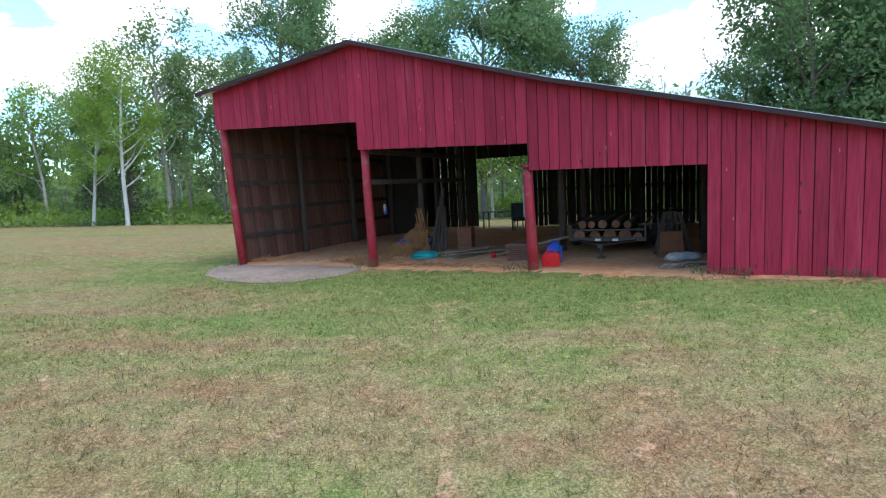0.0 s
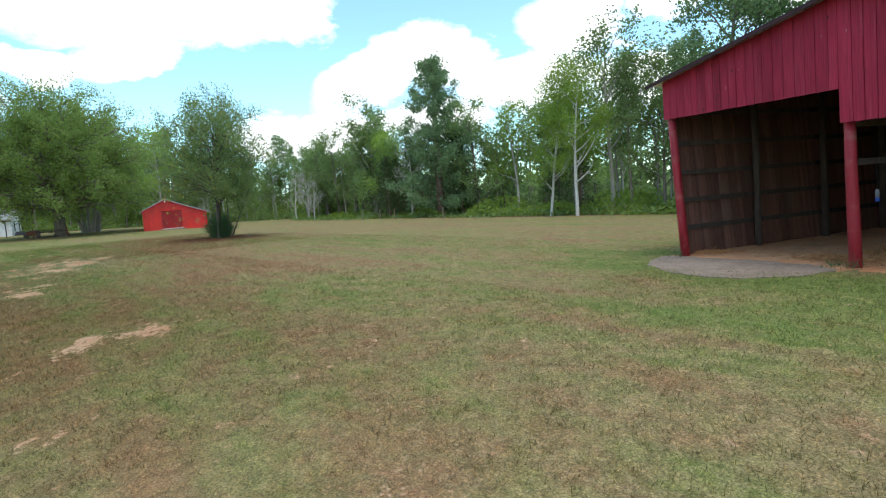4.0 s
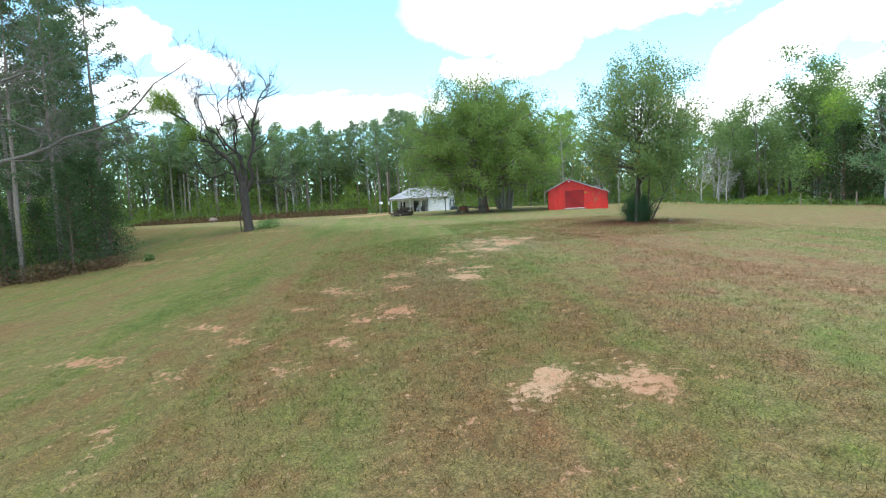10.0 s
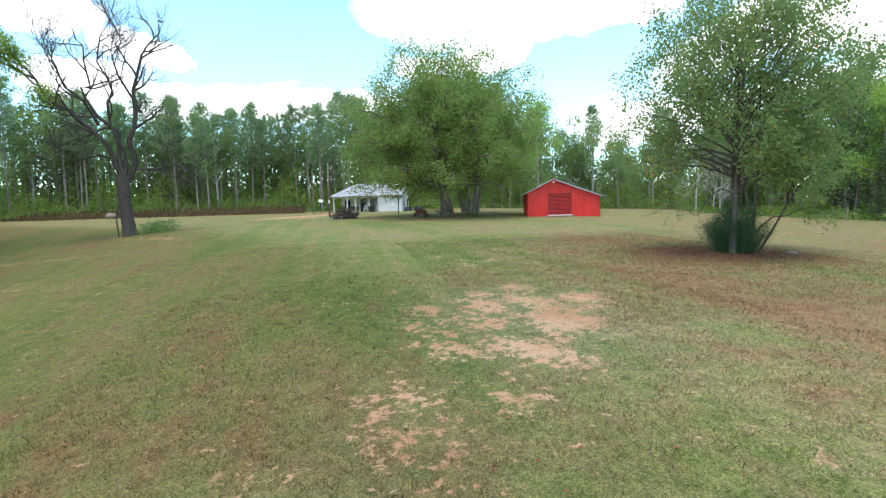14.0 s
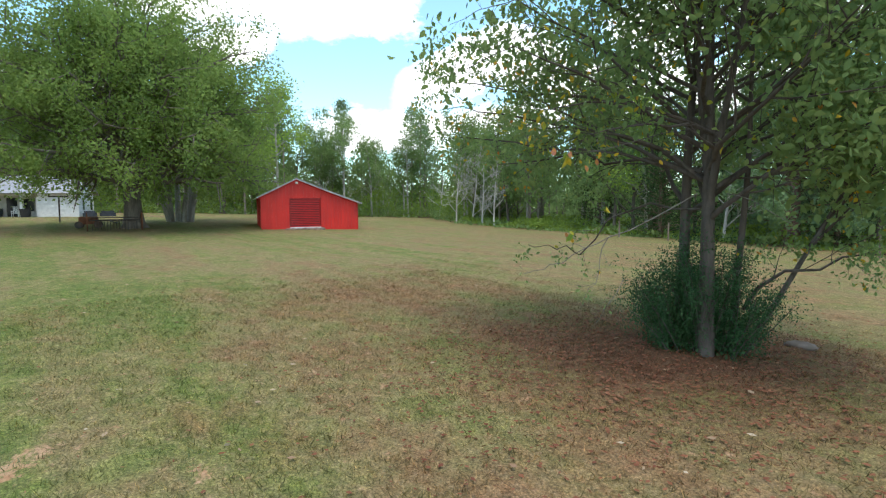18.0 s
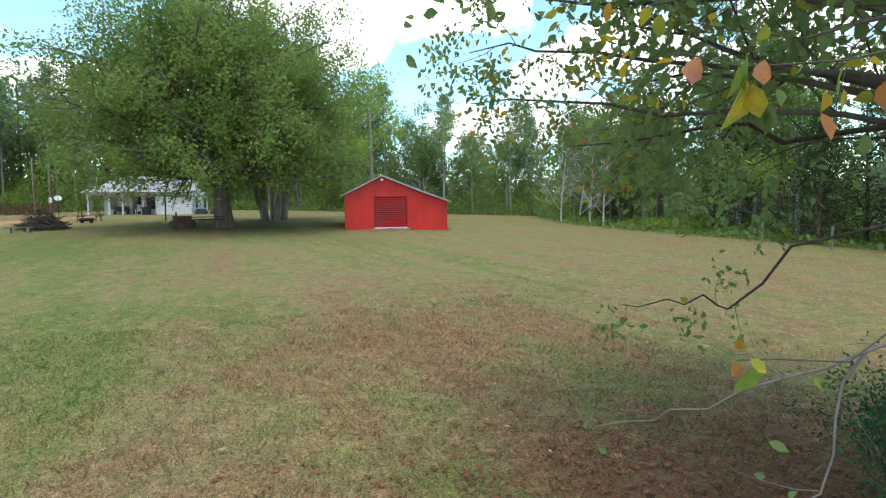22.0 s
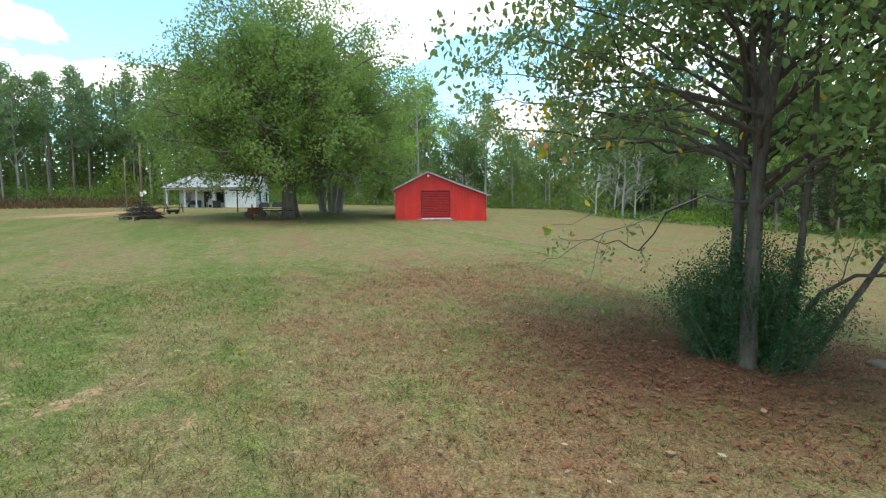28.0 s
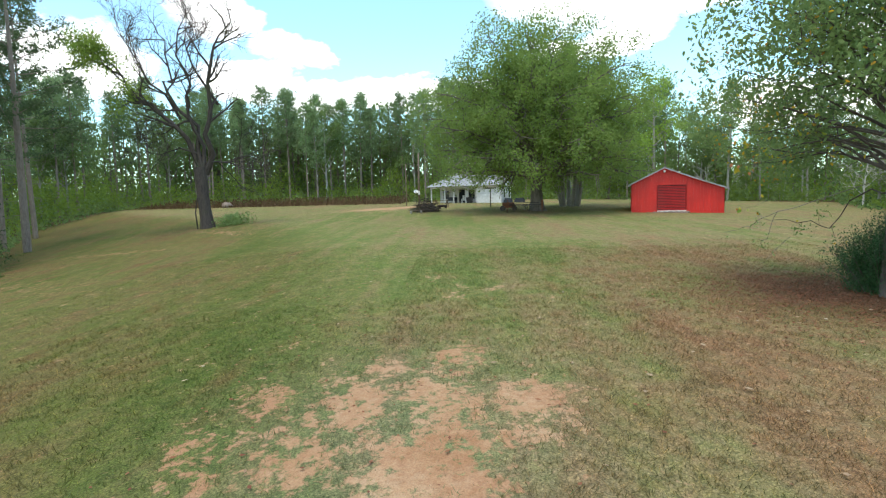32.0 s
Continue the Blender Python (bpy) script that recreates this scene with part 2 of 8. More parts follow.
def painted_boards(name, c1, c2, faded):
    """Sun-worn red paint on sawn boards: grain along the board, paler rubbed streaks, a few dark knots and pale chips."""
    m, nt = nodes_of(name)
    tc = nt.nodes.new("ShaderNodeTexCoord")
    info = nt.nodes.new("ShaderNodeObjectInfo")
    off = nt.nodes.new("ShaderNodeCombineXYZ")
    for k in range(3):
        nt.links.new(math_node(nt, "MULTIPLY", info.outputs["Random"], 31.0 + 13 * k), off.inputs[k])

    def along(scale):
        mp = nt.nodes.new("ShaderNodeMapping")
        mp.inputs["Scale"].default_value = scale
        nt.links.new(off.outputs[0], mp.inputs["Location"])
        nt.links.new(tc.outputs["Object"], mp.inputs[0])
        return mp.outputs[0]

    grain = noise_tex(nt, along((38, 38, 1.6)), 1.0, 4.0, 0.65)
    streak = noise_tex(nt, along((9, 9, 0.55)), 1.0, 4.0, 0.6)
    broad = noise_tex(nt, along((0.9, 0.9, 0.35)), 1.0, 2.0)
    col = mix_col(nt, ramp_of(nt, broad, [(0.35, (0, 0, 0)), (0.65, (1, 1, 1))]), c1, c2)
    col = mix_col(nt, 1.0, col, ramp_of(nt, grain, [(0.30, (0.62, 0.60, 0.62)), (0.5, (1, 1, 1)), (0.72, (1.25, 1.3, 1.25))]), "MULTIPLY")
    col = mix_col(nt, ramp_of(nt, streak, [(0.56, (0, 0, 0)), (0.78, (0.55, 0.55, 0.55))]), col, faded)
    for scale, reach, tone in (((3.4, 3.4, 1.5), 0.085, (0.045, 0.012, 0.014)), ((4.5, 4.5, 1.1), 0.055, (0.46, 0.20, 0.20))):
        v = nt.nodes.new("ShaderNodeTexVoronoi")
        v.inputs["Scale"].default_value = 1.0
        nt.links.new(along(scale), v.inputs["Vector"])
        col = mix_col(nt, ramp_of(nt, v.outputs["Distance"], [(reach * 0.55, (0.85, 0.85, 0.85)), (reach, (0, 0, 0))]), col, tone)
    hs = nt.nodes.new("ShaderNodeHueSaturation")
    nt.links.new(math_node(nt, "ADD", math_node(nt, "MULTIPLY", info.outputs["Random"], 0.30), 0.85), hs.inputs["Value"])
    nt.links.new(col, hs.inputs["Color"])
    finish(nt, hs.outputs[0], 0.72, 0, grain, 0.4, 0.01, 0.3)
    return m


M_BARN = painted_boards("barn_paint", (0.295, 0.013, 0.036), (0.375, 0.021, 0.050), (0.45, 0.085, 0.115))
# near-black barge colour holds the shadow under the roof overhang
M_BARGE = surface("barge_board_in_shadow", (0.028, 0.010, 0.012), (0.055, 0.014, 0.018), 1.6, 0.7, 0, (0.4, 3, 3), 0.1, (0.03, 0.02, 0.018), 1.0, 0.3, 16)
M_OLDPOST = surface("old_inner_post", (0.048, 0.033, 0.026), (0.085, 0.062, 0.050), 2.0, 0.9, 0, (2, 2, 0.4), 0.2, None, 1, 0.5, 14)
M_POST = surface("post_paint", (0.26, 0.010, 0.02), (0.34, 0.02, 0.032), 1.6, 0.6, 0, (2, 2, 0.3), 0.08, (0.32, 0.13, 0.10), 2.0, 0.3, 18)
M_WOOD = surface("weathered_wood", (0.16, 0.115, 0.085), (0.26, 0.20, 0.155), 2.2, 0.85, 0, (3, 3, 0.25), 0.25, (0.09, 0.065, 0.05), 0.9, 0.5, 18)
M_LOGBARK = surface("dark_log_bark", (0.035, 0.027, 0.022), (0.07, 0.053, 0.042), 3.0, 0.95, 0, (3, 0.6, 3), 0.2, None, 1, 0.7, 12)
M_RAWWOOD = surface("raw_board_back", (0.095, 0.037, 0.025), (0.17, 0.076, 0.053), 2.0, 0.85, 0, (3, 3, 0.25), 0.28, (0.14, 0.085, 0.062), 0.8, 0.5, 18)
# near-black wood: the shade of the barn's depth is in its colour
M_DARK_SHADED_WOOD = surface("dark_and_shaded_wood", (0.018, 0.012, 0.010), (0.034, 0.024, 0.020), 2.0, 0.9, 0, (2, 2, 0.5), 0.2, None, 1, 0.5, 14)
M_PLANK = surface("sawn_plank", (0.17, 0.105, 0.07), (0.29, 0.19, 0.125), 1.6, 0.8, 0, (0.4, 3, 3), 0.3, (0.15, 0.10, 0.07), 1.0, 0.4, 16)
M_OLIVE = surface("olive_painted_wood", (0.17, 0.14, 0.045), (0.27, 0.225, 0.08), 1.8, 0.8, 0, (0.5, 3, 3), 0.15, (0.12, 0.10, 0.05), 1.2, 0.3, 14)
M_TIN = surface("galvanised_roof", (0.66, 0.68, 0.69), (0.80, 0.81, 0.81), 1.4, 0.42, 0.55, (1, 1, 1), 0.05, (0.42, 0.33, 0.27), 0.5, 0.15, 12)
M_RUSTTIN = surface("old_tin_roof", (0.33, 0.33, 0.33), (0.47, 0.46, 0.45), 1.0, 0.5, 0.5, (1, 1, 1), 0.1, (0.20, 0.14, 0.11), 0.35, 0.2, 12)
M_SHEDRED = surface("red_metal_siding", (0.62, 0.022, 0.016), (0.68, 0.032, 0.022), 0.6, 0.42, 0, (1, 1, 0.4), 0.03, (0.50, 0.03, 0.025), 0.5, 0.05, 14)
M_DOORRED = surface("roller_door_red", (0.42, 0.010, 0.012), (0.50, 0.016, 0.015), 0.8, 0.45, 0, (0.5, 0.5, 2), 0.06, (0.34, 0.05, 0.045), 0.8, 0.05, 14)
M_TRIM = surface("white_trim", (0.62, 0.61, 0.58), (0.74, 0.73, 0.70), 1.2, 0.6, 0, (1, 1, 1), 0.05, (0.45, 0.42, 0.37), 1.0, 0.1, 12)
M_WHITE = surface("white_house_paint", (0.70, 0.70, 0.69), (0.80, 0.80, 0.78), 0.8, 0.65, 0, (1, 1, 0.6), 0.03, (0.58, 0.56, 0.52), 0.5, 0.1, 12)
M_GLASS = surface("dark_window_glass", (0.02, 0.025, 0.03), (0.03, 0.035, 0.04), 1.0, 0.08, 0, (1, 1, 1), 0, None, 1, 0.0, 8, 0.6)
M_CONC = surface("worn_concrete", (0.15, 0.112, 0.086), (0.27, 0.205, 0.16), 1.4, 0.9, 0, (1, 1, 1), 0.06, (0.30, 0.23, 0.18), 0.7, 0.4, 24)
M_CLAY = surface("barn_clay_floor", (0.48, 0.17, 0.055), (0.56, 0.32, 0.17), 0.9, 0.95, 0, (1, 1, 1), 0, (0.27, 0.16, 0.10), 0.45, 0.5, 24)
M_STRAW = surface("dry_stalks", (0.23, 0.10, 0.038), (0.40, 0.20, 0.08), 4.0, 0.85, 0, (1, 1, 1), 0.2, None, 1, 0.2, 10)
M_TEAL = surface("teal_plastic", (0.01, 0.24, 0.24), (0.02, 0.33, 0.32), 3.0, 0.4, 0, (1, 1, 1), 0, None, 1, 0.05, 8)
M_REDPL = surface("red_plastic", (0.55, 0.008, 0.012), (0.62, 0.014, 0.016), 3.0, 0.38, 0, (1, 1, 1), 0, None, 1, 0.03, 8)
M_BLUEPL = surface("blue_plastic", (0.012, 0.07, 0.42), (0.02, 0.10, 0.50), 3.0, 0.38, 0, (1, 1, 1), 0, None, 1, 0.03, 8)
M_STEEL = surface("dark_steel", (0.05, 0.045, 0.042), (0.09, 0.075, 0.065), 3.0, 0.55, 0.6, (1, 1, 1), 0, (0.16, 0.075, 0.04), 1.6, 0.15, 10)
M_RUST = surface("rusty_steel", (0.14, 0.05, 0.025), (0.23, 0.088, 0.042), 3.0, 0.8, 0.2, (1, 1, 1), 0, (0.11, 0.05, 0.03), 1.6, 0.3, 10)
M_RUBBER = surface("black_rubber", (0.018, 0.018, 0.019), (0.035, 0.034, 0.033), 3.0, 0.8, 0, (1, 1, 1), 0, None, 1, 0.2, 10)
M_LOGEND = surface("cut_log_end", (0.16, 0.065, 0.035), (0.23, 0.105, 0.06), 5.0, 0.85, 0, (1, 1, 1), 0.2, (0.14, 0.065, 0.04), 2.5, 0.3, 12)
M_TARP = surface("grey_tarp", (0.15, 0.148, 0.145), (0.27, 0.265, 0.26), 3.0, 0.5, 0, (1, 1, 1), 0, None, 1, 0.3, 8)
M_CLOTH = surface("dark_cover", (0.03, 0.035, 0.045), (0.06, 0.065, 0.08), 3.0, 0.7, 0, (1, 1, 1), 0, None, 1, 0.2, 8)
M_STONE = surface("field_stone", (0.26, 0.24, 0.21), (0.40, 0.37, 0.33), 3.0, 0.9, 0, (1, 1, 1), 0.15, (0.17, 0.16, 0.12), 1.5, 0.6, 12)
M_OAKBARK = bark_mat("oak_bark", (0.11, 0.09, 0.07), (0.20, 0.17, 0.135))
M_SNAGBARK = bark_mat("snag_bark", (0.045, 0.035, 0.03), (0.092, 0.075, 0.064), (0.075, 0.085, 0.035))
M_PINEBARK = bark_mat("pine_bark", (0.20, 0.155, 0.125), (0.33, 0.27, 0.225))
M_PALEBARK = bark_mat("pale_bark", (0.26, 0.235, 0.20), (0.44, 0.405, 0.355), (0.16, 0.14, 0.115))
M_WHITEBARK = bark_mat("white_bark", (0.40, 0.37, 0.33), (0.60, 0.57, 0.52), (0.24, 0.22, 0.19))
M_FRUITBARK = bark_mat("grey_fruit_tree_bark", (0.055, 0.043, 0.035), (0.125, 0.10, 0.082), (0.22, 0.205, 0.18))
M_CEDARBARK = bark_mat("cedar_bark", (0.13, 0.075, 0.055), (0.22, 0.14, 0.105))
M_DEADTWIG = bark_mat("bare_twig", (0.13, 0.11, 0.092), (0.23, 0.20, 0.172))
M_OAKLEAF = leaf_mat("oak_leaf", [(0.0, (0.18, 0.25, 0.07)), (0.45, (0.25, 0.35, 0.092)), (0.8, (0.305, 0.415, 0.112)), (1.0, (0.36, 0.455, 0.135))], 0.66)
M_FRUITLEAF = leaf_mat("fruit_tree_leaf", [(0.0, (0.145, 0.225, 0.085)), (0.4, (0.205, 0.295, 0.105)), (0.76, (0.28, 0.34, 0.115)), (0.88, (0.48, 0.39, 0.08)), (1.0, (0.58, 0.34, 0.06))], 0.62)
M_YELLOWLEAF = leaf_mat("yellowing_leaf", [(0.0, (0.16, 0.25, 0.04)), (0.18, (0.42, 0.42, 0.05)), (0.4, (0.75, 0.52, 0.04)), (0.7, (0.62, 0.22, 0.07))], 0.55)


def turning_leaf(name, ground, blush, spots):
    """A leaf on the turn: blotches of a second colour and small dark spots."""
    m, nt = nodes_of(name)
    tc = nt.nodes.new("ShaderNodeTexCoord")
    blotch = noise_tex(nt, tc.outputs["Object"], 26.0, 3.0, 0.6)
    fine = noise_tex(nt, tc.outputs["Object"], 140.0, 2.0, 0.6)
    col = mix_col(nt, ramp_of(nt, blotch, [(0.42, (0, 0, 0)), (0.58, (1, 1, 1))]), ground, blush)
    col = mix_col(nt, ramp_of(nt, fine, [(0.62, (0, 0, 0)), (0.72, (0.8, 0.8, 0.8))]), col, spots)
    finish(nt, col, 0.5, 0, fine, 0.3, 0.004, 0.3, 0.5)
    return m


M_GOLDLEAF = turning_leaf("golden_leaf", (0.66, 0.50, 0.05), (0.42, 0.42, 0.06), (0.25, 0.13, 0.04))
M_ORANGELEAF = turning_leaf("orange_leaf", (0.60, 0.27, 0.07), (0.52, 0.20, 0.13), (0.22, 0.08, 0.04))
M_GREENLEAF = turning_leaf("fresh_green_leaf", (0.22, 0.36, 0.06), (0.30, 0.40, 0.07), (0.40, 0.30, 0.06))
# paler than the needles themselves: distance haze is put into the colour
M_PINELEAF = leaf_mat("haze_pale_pine_needles", [(0.0, (0.19, 0.27, 0.13)), (0.5, (0.26, 0.36, 0.175)), (1.0, (0.34, 0.45, 0.215))], 0.66)
M_DARKPINE = leaf_mat("dark_pine_needles", [(0.0, (0.075, 0.115, 0.055)), (0.5, (0.115, 0.165, 0.075)), (1.0, (0.17, 0.225, 0.10))], 0.4)
M_CEDARLEAF = leaf_mat("cedar_foliage", [(0.0, (0.040, 0.075, 0.028)), (0.5, (0.070, 0.122, 0.042)), (1.0, (0.11, 0.17, 0.058))], 0.3)
# lightened likewise, so haze over the wood's depth sits in the colour
M_WOODLEAF = leaf_mat("haze_pale_woodland_leaf", [(0.0, (0.15, 0.215, 0.08)), (0.5, (0.215, 0.31, 0.105)), (0.85, (0.27, 0.37, 0.125)), (1.0, (0.35, 0.36, 0.155))], 0.56)
M_FEATHERLEAF = leaf_mat("feathery_evergreen_foliage", [(0.0, (0.13, 0.20, 0.10)), (0.5, (0.185, 0.28, 0.135)), (1.0, (0.25, 0.35, 0.17))], 0.55)
M_BARNLEAF = leaf_mat("dense_dark_leaf", [(0.0, (0.13, 0.205, 0.09)), (0.5, (0.19, 0.30, 0.12)), (1.0, (0.26, 0.37, 0.155))], 0.56)
M_LIGHTLEAF = leaf_mat("light_green_leaf", [(0.0, (0.19, 0.28, 0.05)), (0.5, (0.29, 0.42, 0.075)), (1.0, (0.41, 0.51, 0.12))], 0.56)
M_SHRUBLEAF = leaf_mat("shrub_leaf", [(0.0, (0.035, 0.085, 0.034)), (0.5, (0.065, 0.15, 0.055)), (1.0, (0.12, 0.21, 0.075))], 0.28)
M_BRUSH = leaf_mat("brown_brush", [(0.0, (0.09, 0.055, 0.03)), (0.5, (0.18, 0.11, 0.055)), (1.0, (0.15, 0.16, 0.05))], 0.25)
M_LITTER = leaf_mat("fallen_leaf", [(0.0, (0.15, 0.05, 0.03)), (0.6, (0.28, 0.115, 0.06)), (0.9, (0.42, 0.26, 0.15)), (1.0, (0.68, 0.58, 0.44))], 0.1, 0.8)
M_PALELITTER = leaf_mat("pale_fallen_leaf", [(0.0, (0.30, 0.17, 0.10)), (0.5, (0.46, 0.34, 0.22)), (1.0, (0.70, 0.64, 0.52))], 0.1, 0.8)
M_CLOVER = leaf_mat("clover_blade", [(0.0, (0.09, 0.14, 0.06)), (0.5, (0.14, 0.19, 0.085)), (1.0, (0.20, 0.23, 0.11))], 0.3, 0.7)


# the lie of the land
def softplus(v):
    return np.logaddexp(0, v)


SPINE_X = [-3000, -112, -93, -80, -70, -63, -43, -38, -33, -24, -18, -10, 0, 10, 60, 3000]
SPINE_Z = [9.0, 4.0, 3.6, 3.25, 2.95, 2.62, 2.08, 1.85, 1.62, 1.38, 1.12, 0.80, 0.42, 0.36, -0.2, -2.0]
FALL_X = [-112, -80, -62, -52, -40, -30, -10, 30]
FALL_Y = [-60, -30, -9.5, -4, 1.0, 3.5, 5.6, 6.5]
BARN_O, BARN_U, BARN_V, BARN_Z = np.array([-6.08, 15.69]), np.array([0.9033, -0.4290]), np.array([0.4290, 0.9033]), 0.44


def smoothstep(a, b, v):
    t = np.clip((v - a) / (b - a), 0, 1)
    return t * t * (3 - 2 * t)


def land(x, y):
    x, y = np.asarray(x, float), np.asarray(y, float)
    z = sum(np.interp(x + d, SPINE_X, SPINE_Z) for d in (-4, -2, 0, 2, 4)) / 5
    y0 = sum(np.interp(x + d, FALL_X, FALL_Y) for d in (-6, 0, 6)) / 3
    fall = 0.115 * 1.6 * softplus((y0 - y) / 1.6)
    z = z - 4.5 * np.tanh(fall / 4.5)
    right = 0.028 * 4 * softplus((y - 22) / 4)
    z = z - 2.2 * np.tanh(right / 2.2)
    qx, qy = x - BARN_O[0], y - BARN_O[1]
    u, v = qx * BARN_U[0] + qy * BARN_U[1], qx * BARN_V[0] + qy * BARN_V[1]
    out = np.hypot(np.maximum(np.maximum(-0.5 - u, u - 20), 0), np.maximum(np.maximum(-1.0 - v, v - 13), 0))
    pad = 1 - smoothstep(0, 7, out)
    z = z + 0.14 * np.exp(-((x + 33.1) ** 2 + (y - 14.0) ** 2) / 9.0)
    return z * (1 - pad) + BARN_Z * pad


def gz(x, y):
    return float(land(x, y))


# mesh helpers
def raw_mesh(name, verts, faces, mat, smooth=False):
    me = bpy.data.meshes.new(name)
    me.from_pydata([tuple(v) for v in verts], [], [tuple(f) for f in faces])
    if mat:
        for m in mat if isinstance(mat, (list, tuple)) else (mat,):
            me.materials.append(m)
    if smooth:
        me.shade_smooth()
    return me


def quads_mesh(name, verts, mat):
    """Separate four-cornered pieces: verts of the shape (n, 4, 3)."""
    n = len(verts)
    me = bpy.data.meshes.new(name)
    me.vertices.add(4 * n)
    me.vertices.foreach_set("co", np.ascontiguousarray(verts, dtype=np.float32).ravel())
    me.loops.add(4 * n)
    me.loops.foreach_set("vertex_index", np.arange(4 * n, dtype=np.int32))
    me.polygons.add(n)
    me.polygons.foreach_set("loop_start", np.arange(0, 4 * n, 4, dtype=np.int32))
    me.update(calc_edges=True)
    me.materials.append(mat)
    return me


def part(name, me, parent=None, label=""):
    ob = new(name, me)
    if parent is not None:
        ob.parent = parent
    if label:
        ob["label"] = label
    return ob


def thing(name, loc, rz=0.0, label="", category="", group="", kind=""):
    ob = new(name)
    ob.matrix_basis = pose(*loc, 0, 0, rz)
    return tagged(ob, label, category, group, kind)


class Shape:
    """Gathers boxes, tubes and sheets into one mesh."""

    def __init__(self):
        self.v, self.f = [], []

    def add(self, verts, faces):
        n = len(self.v)
        self.v += [tuple(p) for p in verts]
        self.f += [tuple(n + i for i in q) for q in faces]
        return self

    def box(self, x0, y0, z0, x1, y1, z1, m=None, bev=0.0):
        if bev:
            b = bev
            ring = lambda z, i: [(x0 + i + (b if i == 0 else 0), y0 + i, z), (x1 - i - (b if i == 0 else 0), y0 + i, z), (x1 - i, y0 + i + (b if i == 0 else 0), z), (x1 - i, y1 - i - (b if i == 0 else 0), z),
                                 (x1 - i - (b if i == 0 else 0), y1 - i, z), (x0 + i + (b if i == 0 else 0), y1 - i, z), (x0 + i, y1 - i - (b if i == 0 else 0), z), (x0 + i, y0 + i + (b if i == 0 else 0), z)]
            vs = ring(z0, 0) + ring(z1, 0)
            fs = [[7, 6, 5, 4, 3, 2, 1, 0], list(range(8, 16))] + [[k, (k + 1) % 8, 8 + (k + 1) % 8, 8 + k] for k in range(8)]
        else:
            vs = [(x0, y0, z0), (x1, y0, z0), (x1, y1, z0), (x0, y1, z0), (x0, y0, z1), (x1, y0, z1), (x1, y1, z1), (x0, y1, z1)]
            fs = [(3, 2, 1, 0), (4, 5, 6, 7), (0, 1, 5, 4), (1, 2, 6, 5), (2, 3, 7, 6), (3, 0, 4, 7)]
        if m is not None:
            vs = [tuple(m @ Vector(p)) for p in vs]
        return self.add(vs, fs)

    def tube(self, pts, radii, n=6, cap=True):
        pts = [np.asarray(p, float) for p in pts]
        if isinstance(radii, (int, float)):
            radii = [radii] * len(pts)
        vs, fs = [], []
        side = None
        for i, p in enumerate(pts):
            d = pts[min(i + 1, len(pts) - 1)] - pts[max(i - 1, 0)]
            d = d / (np.linalg.norm(d) + 1e-9)
            if side is None:
                side = np.cross(d, (0, 0, 1) if abs(d[2]) < 0.9 else (1, 0, 0))
            side = side - d * np.dot(side, d)
            side /= np.linalg.norm(side) + 1e-9
            up = np.cross(d, side)
            for k in range(n):
                a = 2 * math.pi * k / n
                vs.append(p + radii[i] * (math.cos(a) * side + math.sin(a) * up))
        for i in range(len(pts) - 1):
            for k in range(n):
                fs.append((i * n + k, i * n + (k + 1) % n, (i + 1) * n + (k + 1) % n, (i + 1) * n + k))
        if cap:
            fs.append(tuple(range(n - 1, -1, -1)))
            fs.append(tuple((len(pts) - 1) * n + k for k in range(n)))
        return self.add(vs, fs)

    def prism(self, outline, y0, y1):
        """An outline in x and z, drawn out along y."""
        n = len(outline)
        vs = [(x, y0, z) for x, z in outline] + [(x, y1, z) for x, z in outline]
        fs = [tuple(range(n)), tuple(range(2 * n - 1, n - 1, -1))] + [((k + 1) % n, k, n + k, n + (k + 1) % n) for k in range(n)]
        return self.add(vs, fs)

    def blob(self, c, r, rng, n=8, rough=0.15, squash=(1, 1, 1)):
        rings = max(4, n // 2 + 1)
        vs = []
        for i in range(rings + 1):
            th = math.pi * i / rings
            for k in range(n):
                a = 2 * math.pi * k / n
                q = r * (1 + rough * (rng.random() - 0.5) * 2)
                vs.append((c[0] + q * squash[0] * math.sin(th) * math.cos(a), c[1] + q * squash[1] * math.sin(th) * math.sin(a), c[2] + q * squash[2] * math.cos(th)))
        fs = [(i * n + k, (i + 1) * n + k, (i + 1) * n + (k + 1) % n, i * n + (k + 1) % n) for i in range(rings) for k in range(n)]
        return self.add(vs, fs)

    def mesh(self, name, mat, smooth=False):
        return raw_mesh(name, self.v, self.f, mat, smooth)


def leaf_quads(rng, centres, size, aspect=0.5, flat=0.0, lengthways=None):
    """A lozenge-shaped leaf at each centre, turned at random; flat: how far it keeps level."""
    n = len(centres)
    a = rng.normal(size=(n, 3)) if lengthways is None else lengthways + 0.35 * rng.normal(size=(n, 3))
    a /= np.linalg.norm(a, axis=1, keepdims=True) + 1e-9
    b = rng.normal(size=(n, 3))
    if flat:
        b[:, 2] *= 1 - flat
    b -= a * (a * b).sum(1, keepdims=True)
    b /= np.linalg.norm(b, axis=1, keepdims=True) + 1e-9
    s = size * rng.uniform(0.6, 1.35, (n, 1))
    w = s * aspect
    return np.stack([centres - a * s / 2, centres + b * w / 2 - a * s * 0.08, centres + a * s / 2, centres - b * w / 2 - a * s * 0.08], 1)


